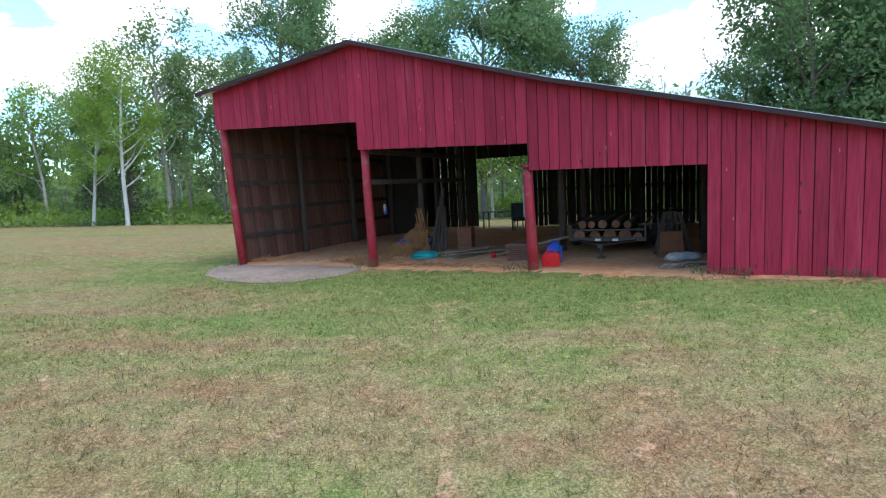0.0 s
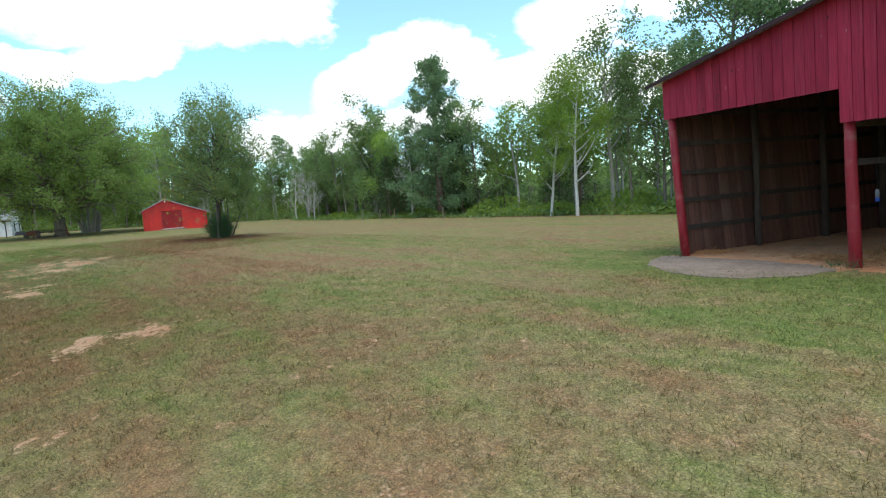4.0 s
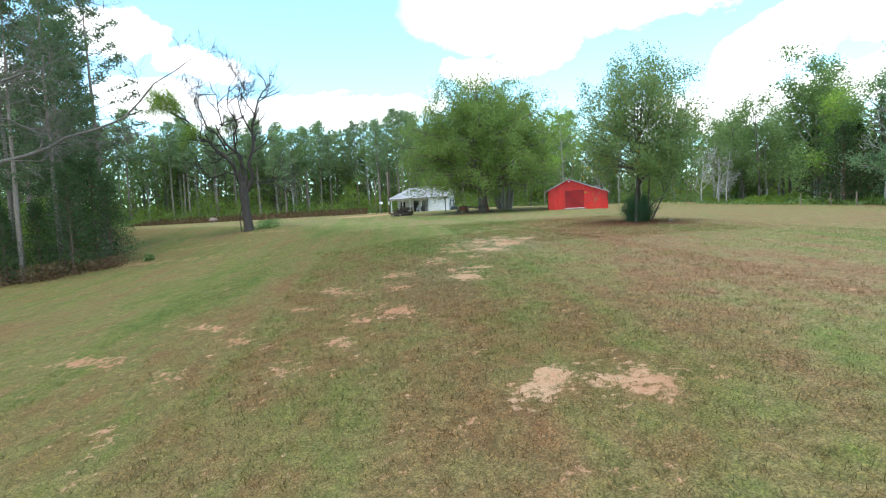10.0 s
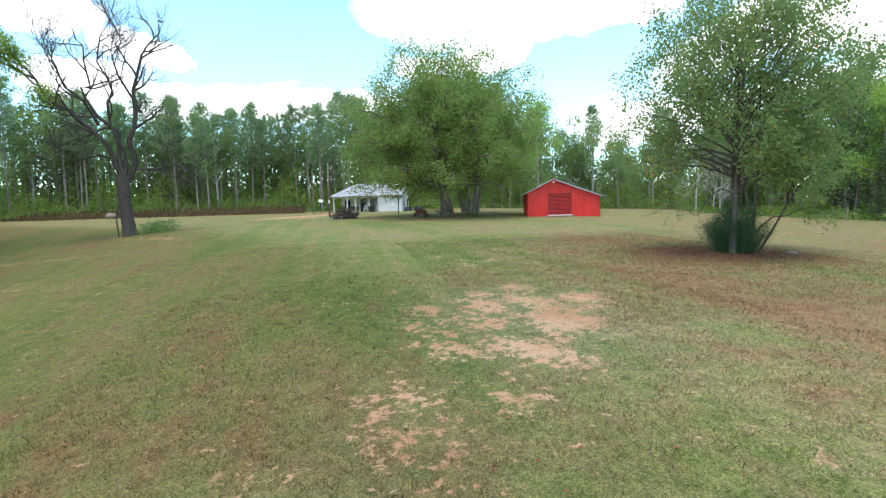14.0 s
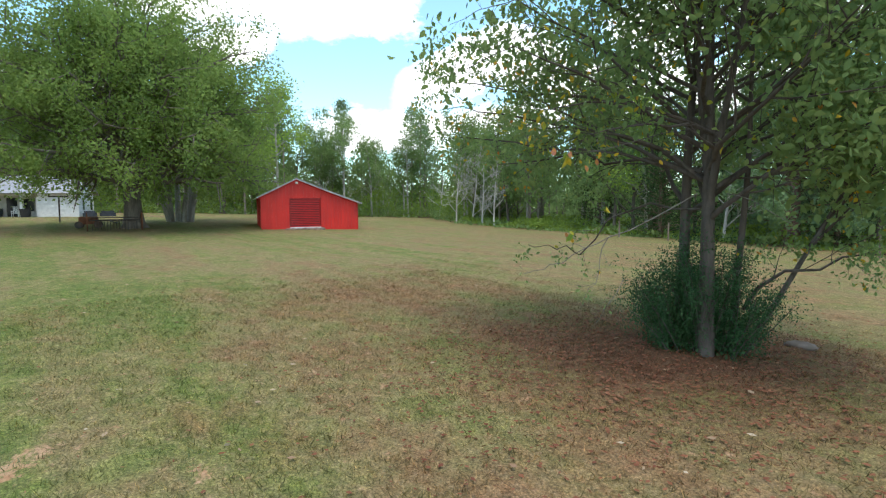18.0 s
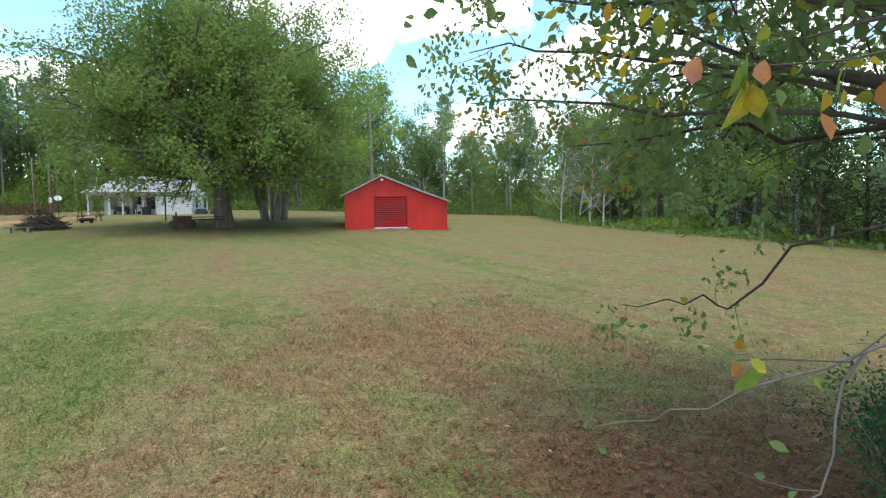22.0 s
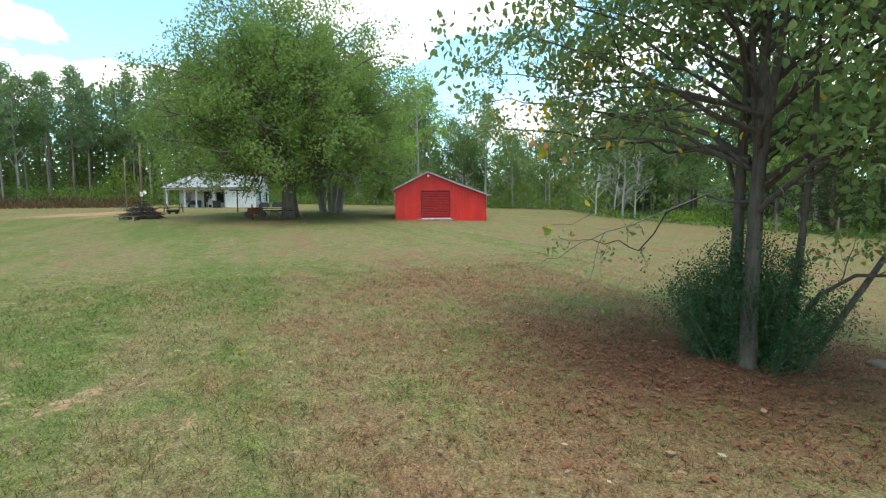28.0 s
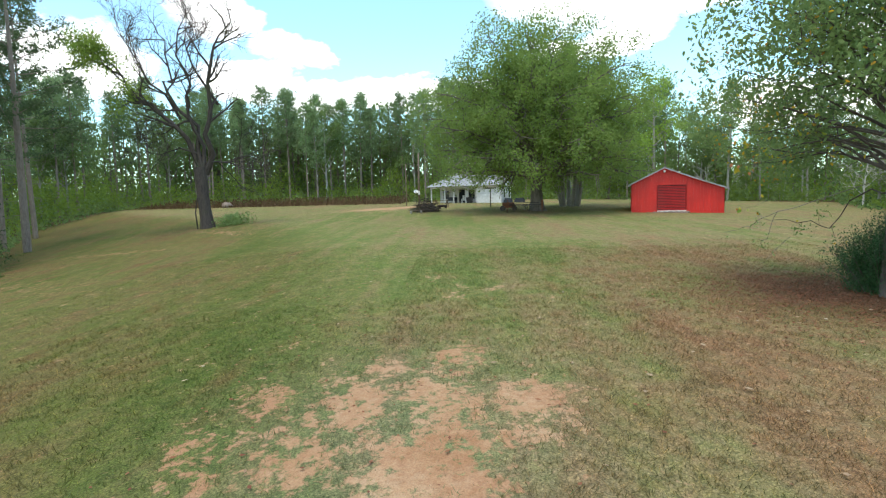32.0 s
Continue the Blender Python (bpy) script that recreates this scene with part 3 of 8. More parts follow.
# ground: one sheet out to the horizon
# worn earth: x, y, half length, half width, turn, strength
CRUST = [(-12.05, 2.15, 0.72, 0.32, -34, 0.95), (-11.5, 3.15, 0.60, 0.36, -10, 1.05), (-27.0, 5.15, 1.35, 0.8, -20, 1.0), (-28.4, 5.2, 1.2, 0.65, 10, 0.88), (-25.5, 4.1, 0.95, 0.55, 20, 0.98), (-29.7, 4.5, 0.7, 0.5, 0, 0.72),
         (-27.3, 3.9, 1.1, 0.5, 30, 0.76), (-30.2, 5.4, 0.6, 0.4, 0, 0.85), (-28.4, 6.3, 1.0, 0.5, -10, 0.9), (-28.5, 4.25, 1.1, 0.5, 20, 0.88), (-26.0, 3.0, 1.0, 0.5, 30, 0.68), (-20.25, 2.3, 0.72, 0.40, 20, 1.05), (-21.5, 2.95, 0.50, 0.28, 35, 1.0), (-21.7, 2.25, 0.35, 0.2, 0, 0.85), (-20.95, 2.55, 0.4, 0.16, 60, 0.9), (-24.5, 2.0, 0.85, 0.4, 30, 0.75), (-24.0, 3.2, 0.5, 0.3, 20, 0.72)]
PATCHES = [(-34.25, 5.3, 0.42, 0.2, 0, 1.0), (-36.4, 4.75, 0.55, 0.2, 10, 0.72), (-35.4, 5.5, 0.4, 0.18, 0, 0.78), (-35.1, 6.3, 0.4, 0.18, 0, 0.72), (-34.8, 6.15, 0.3, 0.16, 0, 0.7), (-33.9, 7.5, 0.35, 0.16, 0, 0.72), (-7.8, 0.8, 0.3, 0.2, 15, 0.6),
           (-80.0, -2.2, 6.0, 2.2, -31, 1.5), (-74.5, -1.2, 2.5, 0.6, -20, 0.9), (-87.5, 1.0, 4.5, 0.9, -20, 1.2), (5.0, 12.2, 3.0, 0.6, -25, 1.1), (1.0, 13.6, 1.5, 0.5, -25, 0.9)]
RED_CLAY = [(-23.5, 2.0, 0.8, 0.42, 30, 0.72), (-22.4, 0.6, 1.0, 0.5, 30, 0.78), (-21.2, -1.2, 1.4, 0.45, 35, 0.74), (-20.3, 0.5, 0.9, 0.4, 30, 0.68), (-19.9, -2.35, 0.9, 0.35, 40, 0.74), (-19.3, -4.35, 1.0, 0.3, 50, 0.95), (-17.6, 0.35, 1.0, 0.42, 25, 0.78), (-17.2, -0.5, 0.9, 0.35, 20, 0.72)]
RED_SLOPE = [(-27.6, 2.75, 0.9, 0.4, 30, 0.75), (-28.7, 3.2, 1.0, 0.5, 20, 0.75), (-17.9, -6.5, 1.1, 0.35, 55, 1.0), (-17.3, -3.1, 0.6, 0.3, 40, 0.72), (-15.5, -3.95, 0.6, 0.25, 20, 0.78), (-14.6, -1.65, 0.6, 0.25, 20, 0.82), (-15.7, -0.8, 0.7, 0.25, 20, 0.66), (-10.4, -4.7, 1.0, 0.22, 30, 0.85),
             (-8.95, -5.0, 0.45, 0.25, 30, 0.85), (-13.0, -3.75, 0.5, 0.2, 20, 0.66), (-14.8, -8.5, 0.8, 0.28, 30, 0.8), (-46.0, -17.5, 9.0, 0.8, 60, 0.72), (-58.0, -11.0, 7.0, 0.8, 45, 0.6), (-53.0, -15.5, 6.0, 0.6, 70, 0.62)]


def spots_at(x, y, spots):
    s = np.zeros_like(x)
    for cx, cy, a, b, turn, k in spots:
        c, q = math.cos(radians(turn)), math.sin(radians(turn))
        px, py = (x - cx) * c + (y - cy) * q, -(x - cx) * q + (y - cy) * c
        s = np.maximum(s, k * np.exp(-0.9 * ((px / a) ** 2 + (py / b) ** 2)))
    return s


def clay_at(x, y):
    return 0.82 * spots_at(x, y, RED_CLAY + RED_SLOPE)


def soil_at(x, y):
    """Bare worn earth along the trodden way."""
    return np.maximum(1.02 * spots_at(x, y, CRUST + PATCHES), clay_at(x, y))


FIELD = [(-44, -33), (-47, -22), (-53, -23), (-73, -37), (-104, -44), (-112, -10), (-112, 16), (-96, 36), (-88, 50), (-70, 40), (-50, 39), (-17, 38), (10, 41), (60, 36), (60, -45), (-20, -45)]


def wood_depth(x, y):
    """How far a place lies beyond the edge of the field, in metres; negative in the field."""
    inside = np.zeros(x.shape, bool)
    dist = np.full(x.shape, 1e9)
    for (ax, ay), (bx, by) in zip(FIELD, FIELD[1:] + FIELD[:1]):
        dx, dy = bx - ax, by - ay
        t = np.clip(((x - ax) * dx + (y - ay) * dy) / (dx * dx + dy * dy), 0, 1)
        dist = np.minimum(dist, np.hypot(x - ax - t * dx, y - ay - t * dy))
        cross = (ay > y) != (by > y)
        with np.errstate(divide="ignore", invalid="ignore"):
            inside ^= cross & (x < dx * (y - ay) / (dy if dy else 1e-9) + ax)
    return np.where(inside, -dist, dist)


TREE_XY, OAK_XY = (-32.95, 13.75), (-68.9, 12.1)


def spread(x, y, cx, cy, a, b):
    return np.exp(-(((x - cx) / a) ** 2 + ((y - cy) / b) ** 2))


def field_growth(x, y):
    """What grows where: bare soil, woodland floor, leaf litter with tree shade, lush and dry grass, a darker slope."""
    wood = smoothstep(-1.0, 2.5, wood_depth(x, y))
    litter_shade = 1.1 * spread(x, y, -33.2, 13.3, 3.0, 2.7) + 0.55 * spread(x, y, OAK_XY[0] + 1, OAK_XY[1], 9, 8)
    q = np.stack([x, y], -1) - BARN_O
    u, v = q @ BARN_U, q @ BARN_V
    lush = 1.4 * np.exp(-((v + 2.0) / 1.3) ** 2) * smoothstep(-4, 0, u) + 0.8 * spread(x, y, -33, 2.0, 9, 2.6) + 0.6 * spread(x, y, -37, 4.5, 4, 1.6) + 0.6 * spread(x, y, -50, -4, 14, 4) + 0.6 * spread(x, y, -21.5, 6.6, 2.0, 0.8) + 0.5 * spread(x, y, -21, 3.6, 2.2, 1.3) + 0.5 * spread(x, y, -40, 7, 6, 2.5) + 0.6 * spread(x, y, -27, -7, 9, 2.5) + 0.4 * spread(x, y, -1.5, 9.5, 2, 1.5) + 0.4 * spread(x, y, -58, 5, 20, 14)
    dry = 0.3 * spread(x, y, -52, 30, 16, 7) + 0.3 * spread(x, y, -30, 24, 25, 8) + 0.9 * spread(x, y, -16, -2.5, 7, 2.6) + 1.0 * spread(x, y, -18, 0.6, 4.5, 1.8) + 0.9 * spread(x, y, -14.5, 4.5, 3.4, 2.6) + 0.9 * spread(x, y, -18, 6.8, 3.5, 2.0) + 0.7 * spread(x, y, -26, 1.4, 5, 1.3) + 0.5 * spread(x, y, -36, -1.5, 7, 1.2) + 0.5 * spread(x, y, -29.5, 9.4, 4.0, 2.2) + 0.5 * spread(x, y, 2.0, 4.5, 2.5, 2.0) + 0.1 * spread(x, y, -46, 12, 9, 5) + 1.1 * spread(x, y, -24.5, 8.6, 5, 2.4) + 0.7 * spread(x, y, -5, 3, 4, 2.5) + 0.6 * spread(x, y, -38, 11, 6, 4)
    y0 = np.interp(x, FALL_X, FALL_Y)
    slope_dark = smoothstep(-2.8, 2.5, y0 - y) * smoothstep(0, -14, x)
    return (("soil", soil_at(x, y)), ("clay", clay_at(x, y)), ("worn", spread(x, y, -27.6, 4.6, 2.9, 2.0) + 0.6 * spread(x, y, -21.3, 1.6, 3.5, 1.6)), ("wood", wood), ("litter_shade", litter_shade), ("lush", lush), ("dry", dry), ("slope_dark", slope_dark))


def give_growth(me, x, y):
    for key, val in field_growth(x, y):
        at = me.attributes.new(key, "FLOAT", "POINT")
        at.data.foreach_set("value", np.clip(val, 0, 1.5).astype(np.float32))


def field_colour(nt, P):
    """Colour of the mown field, the same for the sward and its blades; also gives the earth's share and the finer noises."""
    def attr(k):
        a = nt.nodes.new("ShaderNodeAttribute")
        a.attribute_name = k
        return a.outputs["Fac"]

    def stretched(sx, turn):
        mp = nt.nodes.new("ShaderNodeMapping")
        mp.inputs["Scale"].default_value = (sx, 1.0, 1.0)
        mp.inputs["Rotation"].default_value = (0, 0, radians(turn))
        nt.links.new(P, mp.inputs[0])
        return mp.outputs[0]

    def times(a, b):
        return math_node(nt, "MULTIPLY", a, b)

    broad = noise_tex(nt, stretched(0.35, -12), 0.26, 4.0, 0.62)
    mown = noise_tex(nt, stretched(0.06, -14), 1.0, 3.0, 0.55)
    mid = noise_tex(nt, P, 1.3, 5.0, 0.68)
    small = noise_tex(nt, P, 9.0, 3.0, 0.7)
    tiny = noise_tex(nt, P, 55.0, 2.0, 0.7)
    hay = noise_tex(nt, P, 0.6, 3.0, 0.6)
    thatch = noise_tex(nt, stretched(0.5, -12), 0.85, 5.0, 0.7)
    f = math_node(nt, "ADD", times(broad, 0.52), times(mid, 0.48))
    f = math_node(nt, "ADD", f, times(mown, 0.42))
    f = math_node(nt, "SUBTRACT", f, 0.205)
    f = math_node(nt, "ADD", f, times(attr("dry"), 0.09))
    f = math_node(nt, "SUBTRACT", f, times(attr("lush"), 0.13))
    col = ramp_of(nt, f, [(0.33, (0.108, 0.148, 0.037)), (0.43, (0.147, 0.162, 0.050)), (0.50, (0.190, 0.172, 0.070)), (0.58, (0.205, 0.154, 0.074)), (0.66, (0.208, 0.128, 0.066))])
    # red-brown dead thatch between the living grass
    dead = math_node(nt, "ADD", thatch, times(attr("dry"), 0.10))
    col = mix_col(nt, ramp_of(nt, math_node(nt, "SUBTRACT", dead, times(attr("lush"), 0.08)), [(0.52, (0, 0, 0)), (0.68, (0.55, 0.55, 0.55))]), col, (0.212, 0.110, 0.060))
    col = mix_col(nt, ramp_of(nt, small, [(0.46, (0, 0, 0)), (0.78, (0.45, 0.45, 0.45))]), col, (0.30, 0.235, 0.14))
    col = mix_col(nt, ramp_of(nt, hay, [(0.28, (0.4, 0.4, 0.4)), (0.42, (0, 0, 0))]), col, (0.120, 0.175, 0.040))
    col = mix_col(nt, times(attr("worn"), 0.55), col, (0.160, 0.175, 0.105))
    # grass colour itself multiplied darker where the land falls away
    col = mix_col(nt, math_node(nt, "MULTIPLY", attr("slope_dark"), 0.9, True), col, (0.62, 0.62, 0.47), "MULTIPLY")
    fleck = noise_tex(nt, P, 44.0, 5.0, 0.75)
    col = mix_col(nt, 1.0, col, ramp_of(nt, fleck, [(0.29, (0.30, 0.30, 0.28)), (0.5, (1, 1, 1)), (0.71, (2.1, 2.0, 1.85))]), "MULTIPLY")
    tuft = noise_tex(nt, P, 15.0, 3.0, 0.7)
    col = mix_col(nt, 1.0, col, ramp_of(nt, tuft, [(0.32, (0.78, 0.82, 0.78)), (0.5, (1, 1, 1)), (0.68, (1.22, 1.19, 1.15))]), "MULTIPLY")
    clump = noise_tex(nt, P, 4.2, 3.0, 0.65)
    col = mix_col(nt, 1.0, col, ramp_of(nt, clump, [(0.34, (0.82, 0.85, 0.82)), (0.5, (1, 1, 1)), (0.66, (1.15, 1.13, 1.10))]), "MULTIPLY")
    rag = noise_tex(nt, P, 4.6, 5.0, 0.72)
    edge = math_node(nt, "ADD", times(math_node(nt, "SUBTRACT", mid, 0.5), 1.5), math_node(nt, "ADD", times(math_node(nt, "SUBTRACT", rag, 0.5), 3.4), times(math_node(nt, "SUBTRACT", small, 0.5), 0.9)))
    bare = ramp_of(nt, math_node(nt, "ADD", attr("soil"), edge), [(0.46, (0, 0, 0)), (0.78, (0.86, 0.86, 0.86))])
    # litter browns, deepened to hold the shadow under the trees too
    lit = ramp_of(nt, math_node(nt, "ADD", attr("litter_shade"), times(math_node(nt, "SUBTRACT", small, 0.5), 1.1)), [(0.35, (0, 0, 0)), (0.95, (0.85, 0.85, 0.85))])
    col = mix_col(nt, lit, col, ramp_of(nt, tiny, [(0.3, (0.075, 0.032, 0.021)), (0.7, (0.21, 0.098, 0.056))]))
    return col, bare, attr, mid, small, tiny, hay


def build_ground():
    xs = np.concatenate([[-3000, -1500, -700, -400, -250, -180, -150], np.arange(-130, -92, 2.0), np.arange(-92, -72, 0.8), np.arange(-72, -44, 0.4), np.arange(-44, 4, 0.2), np.arange(4, 12, 0.4), np.arange(12, 60, 2.5), [70, 100, 160, 300, 700, 1500, 3000]])
    ys = np.concatenate([[-3000, -1500, -700, -300, -150, -90, -60], np.arange(-48, -12, 1.5), np.arange(-12, -8, 0.4), np.arange(-8, 16, 0.2), np.arange(16, 22, 0.4), np.arange(22, 70, 2.0), [75, 90, 120, 200, 400, 900, 1800, 3000]])
    X, Y = np.meshgrid(xs, ys, indexing="ij")
    Z = land(X, Y)
    rng = np.random.default_rng(3)
    Z = Z + np.where((X > -72) & (X < 12) & (np.abs(Y - 5) < 17), rng.normal(0, 0.012, Z.shape), 0)
    nx, ny = X.shape
    verts = np.stack([X, Y, Z], -1).reshape(-1, 3)
    i = np.arange(nx - 1)[:, None] * ny + np.arange(ny - 1)[None]
    faces = np.stack([i, i + ny, i + ny + 1, i + 1], -1).reshape(-1, 4)
    me = bpy.data.meshes.new("ground")
    me.vertices.add(len(verts))
    me.vertices.foreach_set("co", verts.astype(np.float32).ravel())
    me.loops.add(4 * len(faces))
    me.loops.foreach_set("vertex_index", faces.astype(np.int32).ravel())
    me.polygons.add(len(faces))
    me.polygons.foreach_set("loop_start", np.arange(0, 4 * len(faces), 4, dtype=np.int32))
    me.update(calc_edges=True)
    me.shade_smooth()
    x, y = verts[:, 0], verts[:, 1]
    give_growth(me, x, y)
    m, nt = nodes_of("field")
    tc = nt.nodes.new("ShaderNodeTexCoord")
    P = tc.outputs["Object"]
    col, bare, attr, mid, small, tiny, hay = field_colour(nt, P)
    # bare earth with ragged edges
    earth = ramp_of(nt, math_node(nt, "ADD", math_node(nt, "MULTIPLY", hay, 0.55), math_node(nt, "MULTIPLY", small, 0.45)), [(0.36, (0.37, 0.180, 0.096)), (0.48, (0.445, 0.250, 0.142)), (0.62, (0.50, 0.32, 0.195))])
    earth = mix_col(nt, math_node(nt, "MULTIPLY", attr("clay"), 1.1, True), earth, (0.38, 0.180, 0.098))
    earth = mix_col(nt, 0.6, earth, ramp_of(nt, tiny, [(0.3, (0.65, 0.62, 0.6)), (0.6, (1.1, 1.1, 1.1))]), "MULTIPLY")
    col = mix_col(nt, bare, col, earth)
    col = mix_col(nt, attr("wood"), col, ramp_of(nt, mid, [(0.35, (0.075, 0.075, 0.028)), (0.65, (0.16, 0.095, 0.055))]))
    bump = math_node(nt, "ADD", tiny, math_node(nt, "MULTIPLY", small, 2.0))
    finish(nt, col, 0.95, 0, bump, 0.6, 0.03, 0.1)
    me.materials.append(m)
    return tagged(new("ground", me), "mown field of tan and green grass with worn red clay patches", "ground", kind="structure")


build_ground()


def blade_mat():
    m, nt = nodes_of("grass_blade")
    tc = nt.nodes.new("ShaderNodeTexCoord")
    g = nt.nodes.new("ShaderNodeNewGeometry")
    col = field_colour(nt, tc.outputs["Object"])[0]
    col = mix_col(nt, 1.0, col, ramp_of(nt, g.outputs["Random Per Island"], [(0.0, (0.50, 0.56, 0.46)), (0.5, (0.95, 0.97, 0.86)), (0.85, (1.35, 1.26, 1.10)), (1.0, (2.3, 2.1, 1.8))]), "MULTIPLY")
    finish(nt, col, 0.75, transmit=0.45, spec=0.2)
    return m


M_GRASS = blade_mat()


def grass_tufts(name, mat, n, want, label, seed, height, reach=(-44, 4, -7, 18)):
    """Short blades over the stretch of field that is passed over; want gives the chance of a tuft at a place."""
    rng = np.random.default_rng(seed)
    x, y = rng.uniform(reach[0], reach[1], n), rng.uniform(reach[2], reach[3], n)
    q = np.stack([x, y], -1) - BARN_O
    u, v = q @ BARN_U, q @ BARN_V
    keep = (rng.random(n) < want(x, y)) & ~((u > -0.2) & (v > -0.3))
    x, y = x[keep], y[keep]
    base = np.stack([x, y, land(x, y) - 0.01], -1)
    a = rng.uniform(0, 2 * math.pi, len(x))
    h = height * rng.uniform(0.5, 1.4, len(x))
    lean = rng.normal(0, 0.85, (len(x), 2)) * h[:, None]
    wide = np.stack([np.cos(a), np.sin(a), 0 * a], -1) * (0.005 + 0.07 * h[:, None])
    tip = base + np.stack([lean[:, 0], lean[:, 1], h], -1)
    mid = (base + tip) / 2
    quads = np.stack([base - wide * 0.5, base + wide * 0.5, tip + wide * 0.12, tip - wide * 0.12], 1)
    me = quads_mesh(name, quads, mat)
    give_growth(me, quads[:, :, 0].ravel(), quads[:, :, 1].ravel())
    return tagged(new(name, me), label, "grass", kind="stuff")


# barn
BW = [0.0, 4.52, 8.80, 12.46]
BARN_TURN = math.degrees(math.atan2(BARN_U[1], BARN_U[0]))
BARN_RIGHT, BARN_DEEP = 18.6, 12.0


def roof_line(u):
    """Height of the barn's front boards above its floor."""
    return float(np.interp(u, [-0.55, 4.6, 9.5, 19.0], [4.93, 5.55, 4.02, 1.52]))


def barn_roof_parts(barn):
    stops = [-0.72, 4.6, 9.5, 18.9]
    for a, b in zip(stops, stops[1:]):
        s = Shape()
        n = max(2, int((b - a) / 0.35))
        for k in range(n):
            u0, u1 = a + (b - a) * k / n, a + (b - a) * (k + 1) / n
            z0, z1 = [roof_line(u) if u > -0.55 else 4.93 + (u + 0.55) * 0.12 for u in (u0, u1)]
            s.add([(u0, -0.3, z0 + 0.10), (u1, -0.3, z1 + 0.10), (u1, BARN_DEEP + 0.4, z1 + 0.10), (u0, BARN_DEEP + 0.4, z0 + 0.10), (u0, -0.3, z0 + 0.125), (u1, -0.3, z1 + 0.125), (u1, BARN_DEEP + 0.4, z1 + 0.125), (u0, BARN_DEEP + 0.4, z0 + 0.125)],
                  [(3, 2, 1, 0), (4, 5, 6, 7), (0, 1, 5, 4), (1, 2, 6, 5), (2, 3, 7, 6), (3, 0, 4, 7)])
        for k in range(int(BARN_DEEP / 0.6) + 1):
            v = 0.1 + 0.6 * k
            za, zb = [roof_line(u) if u > -0.55 else 4.93 + (u + 0.55) * 0.12 for u in (a, b)]
            s.tube([(a, v, za + 0.135), (b, v, zb + 0.135)], 0.02, 4)
        part("roof_sheet", s.mesh("roof_sheet", M_TIN), barn, "galvanised tin roofing")
        f = Shape()
        za, zb = [roof_line(u) if u > -0.55 else 4.93 + (u + 0.55) * 0.12 for u in (a, b)]
        f.add([(a, -0.335, za + 0.015), (b, -0.335, zb + 0.015), (b, -0.305, zb + 0.015), (a, -0.305, za + 0.015), (a, -0.335, za + 0.112), (b, -0.335, zb + 0.112), (b, -0.305, zb + 0.112), (a, -0.305, za + 0.112)],
              [(3, 2, 1, 0), (4, 5, 6, 7), (0, 1, 5, 4), (1, 2, 6, 5), (2, 3, 7, 6), (3, 0, 4, 7)])
        part("barge_board", f.mesh("barge_board", M_BARGE), barn, "barge board darkened with the roof edge's shadow")
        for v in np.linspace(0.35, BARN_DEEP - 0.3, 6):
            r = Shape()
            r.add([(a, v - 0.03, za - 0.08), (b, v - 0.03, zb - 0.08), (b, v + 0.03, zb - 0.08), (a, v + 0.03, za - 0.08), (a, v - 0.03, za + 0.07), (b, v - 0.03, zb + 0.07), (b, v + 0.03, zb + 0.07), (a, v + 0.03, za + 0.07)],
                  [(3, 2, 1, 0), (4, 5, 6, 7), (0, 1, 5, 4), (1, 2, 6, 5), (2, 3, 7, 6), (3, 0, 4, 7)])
            part("rafter", r.mesh("rafter", M_DARK_SHADED_WOOD), barn)


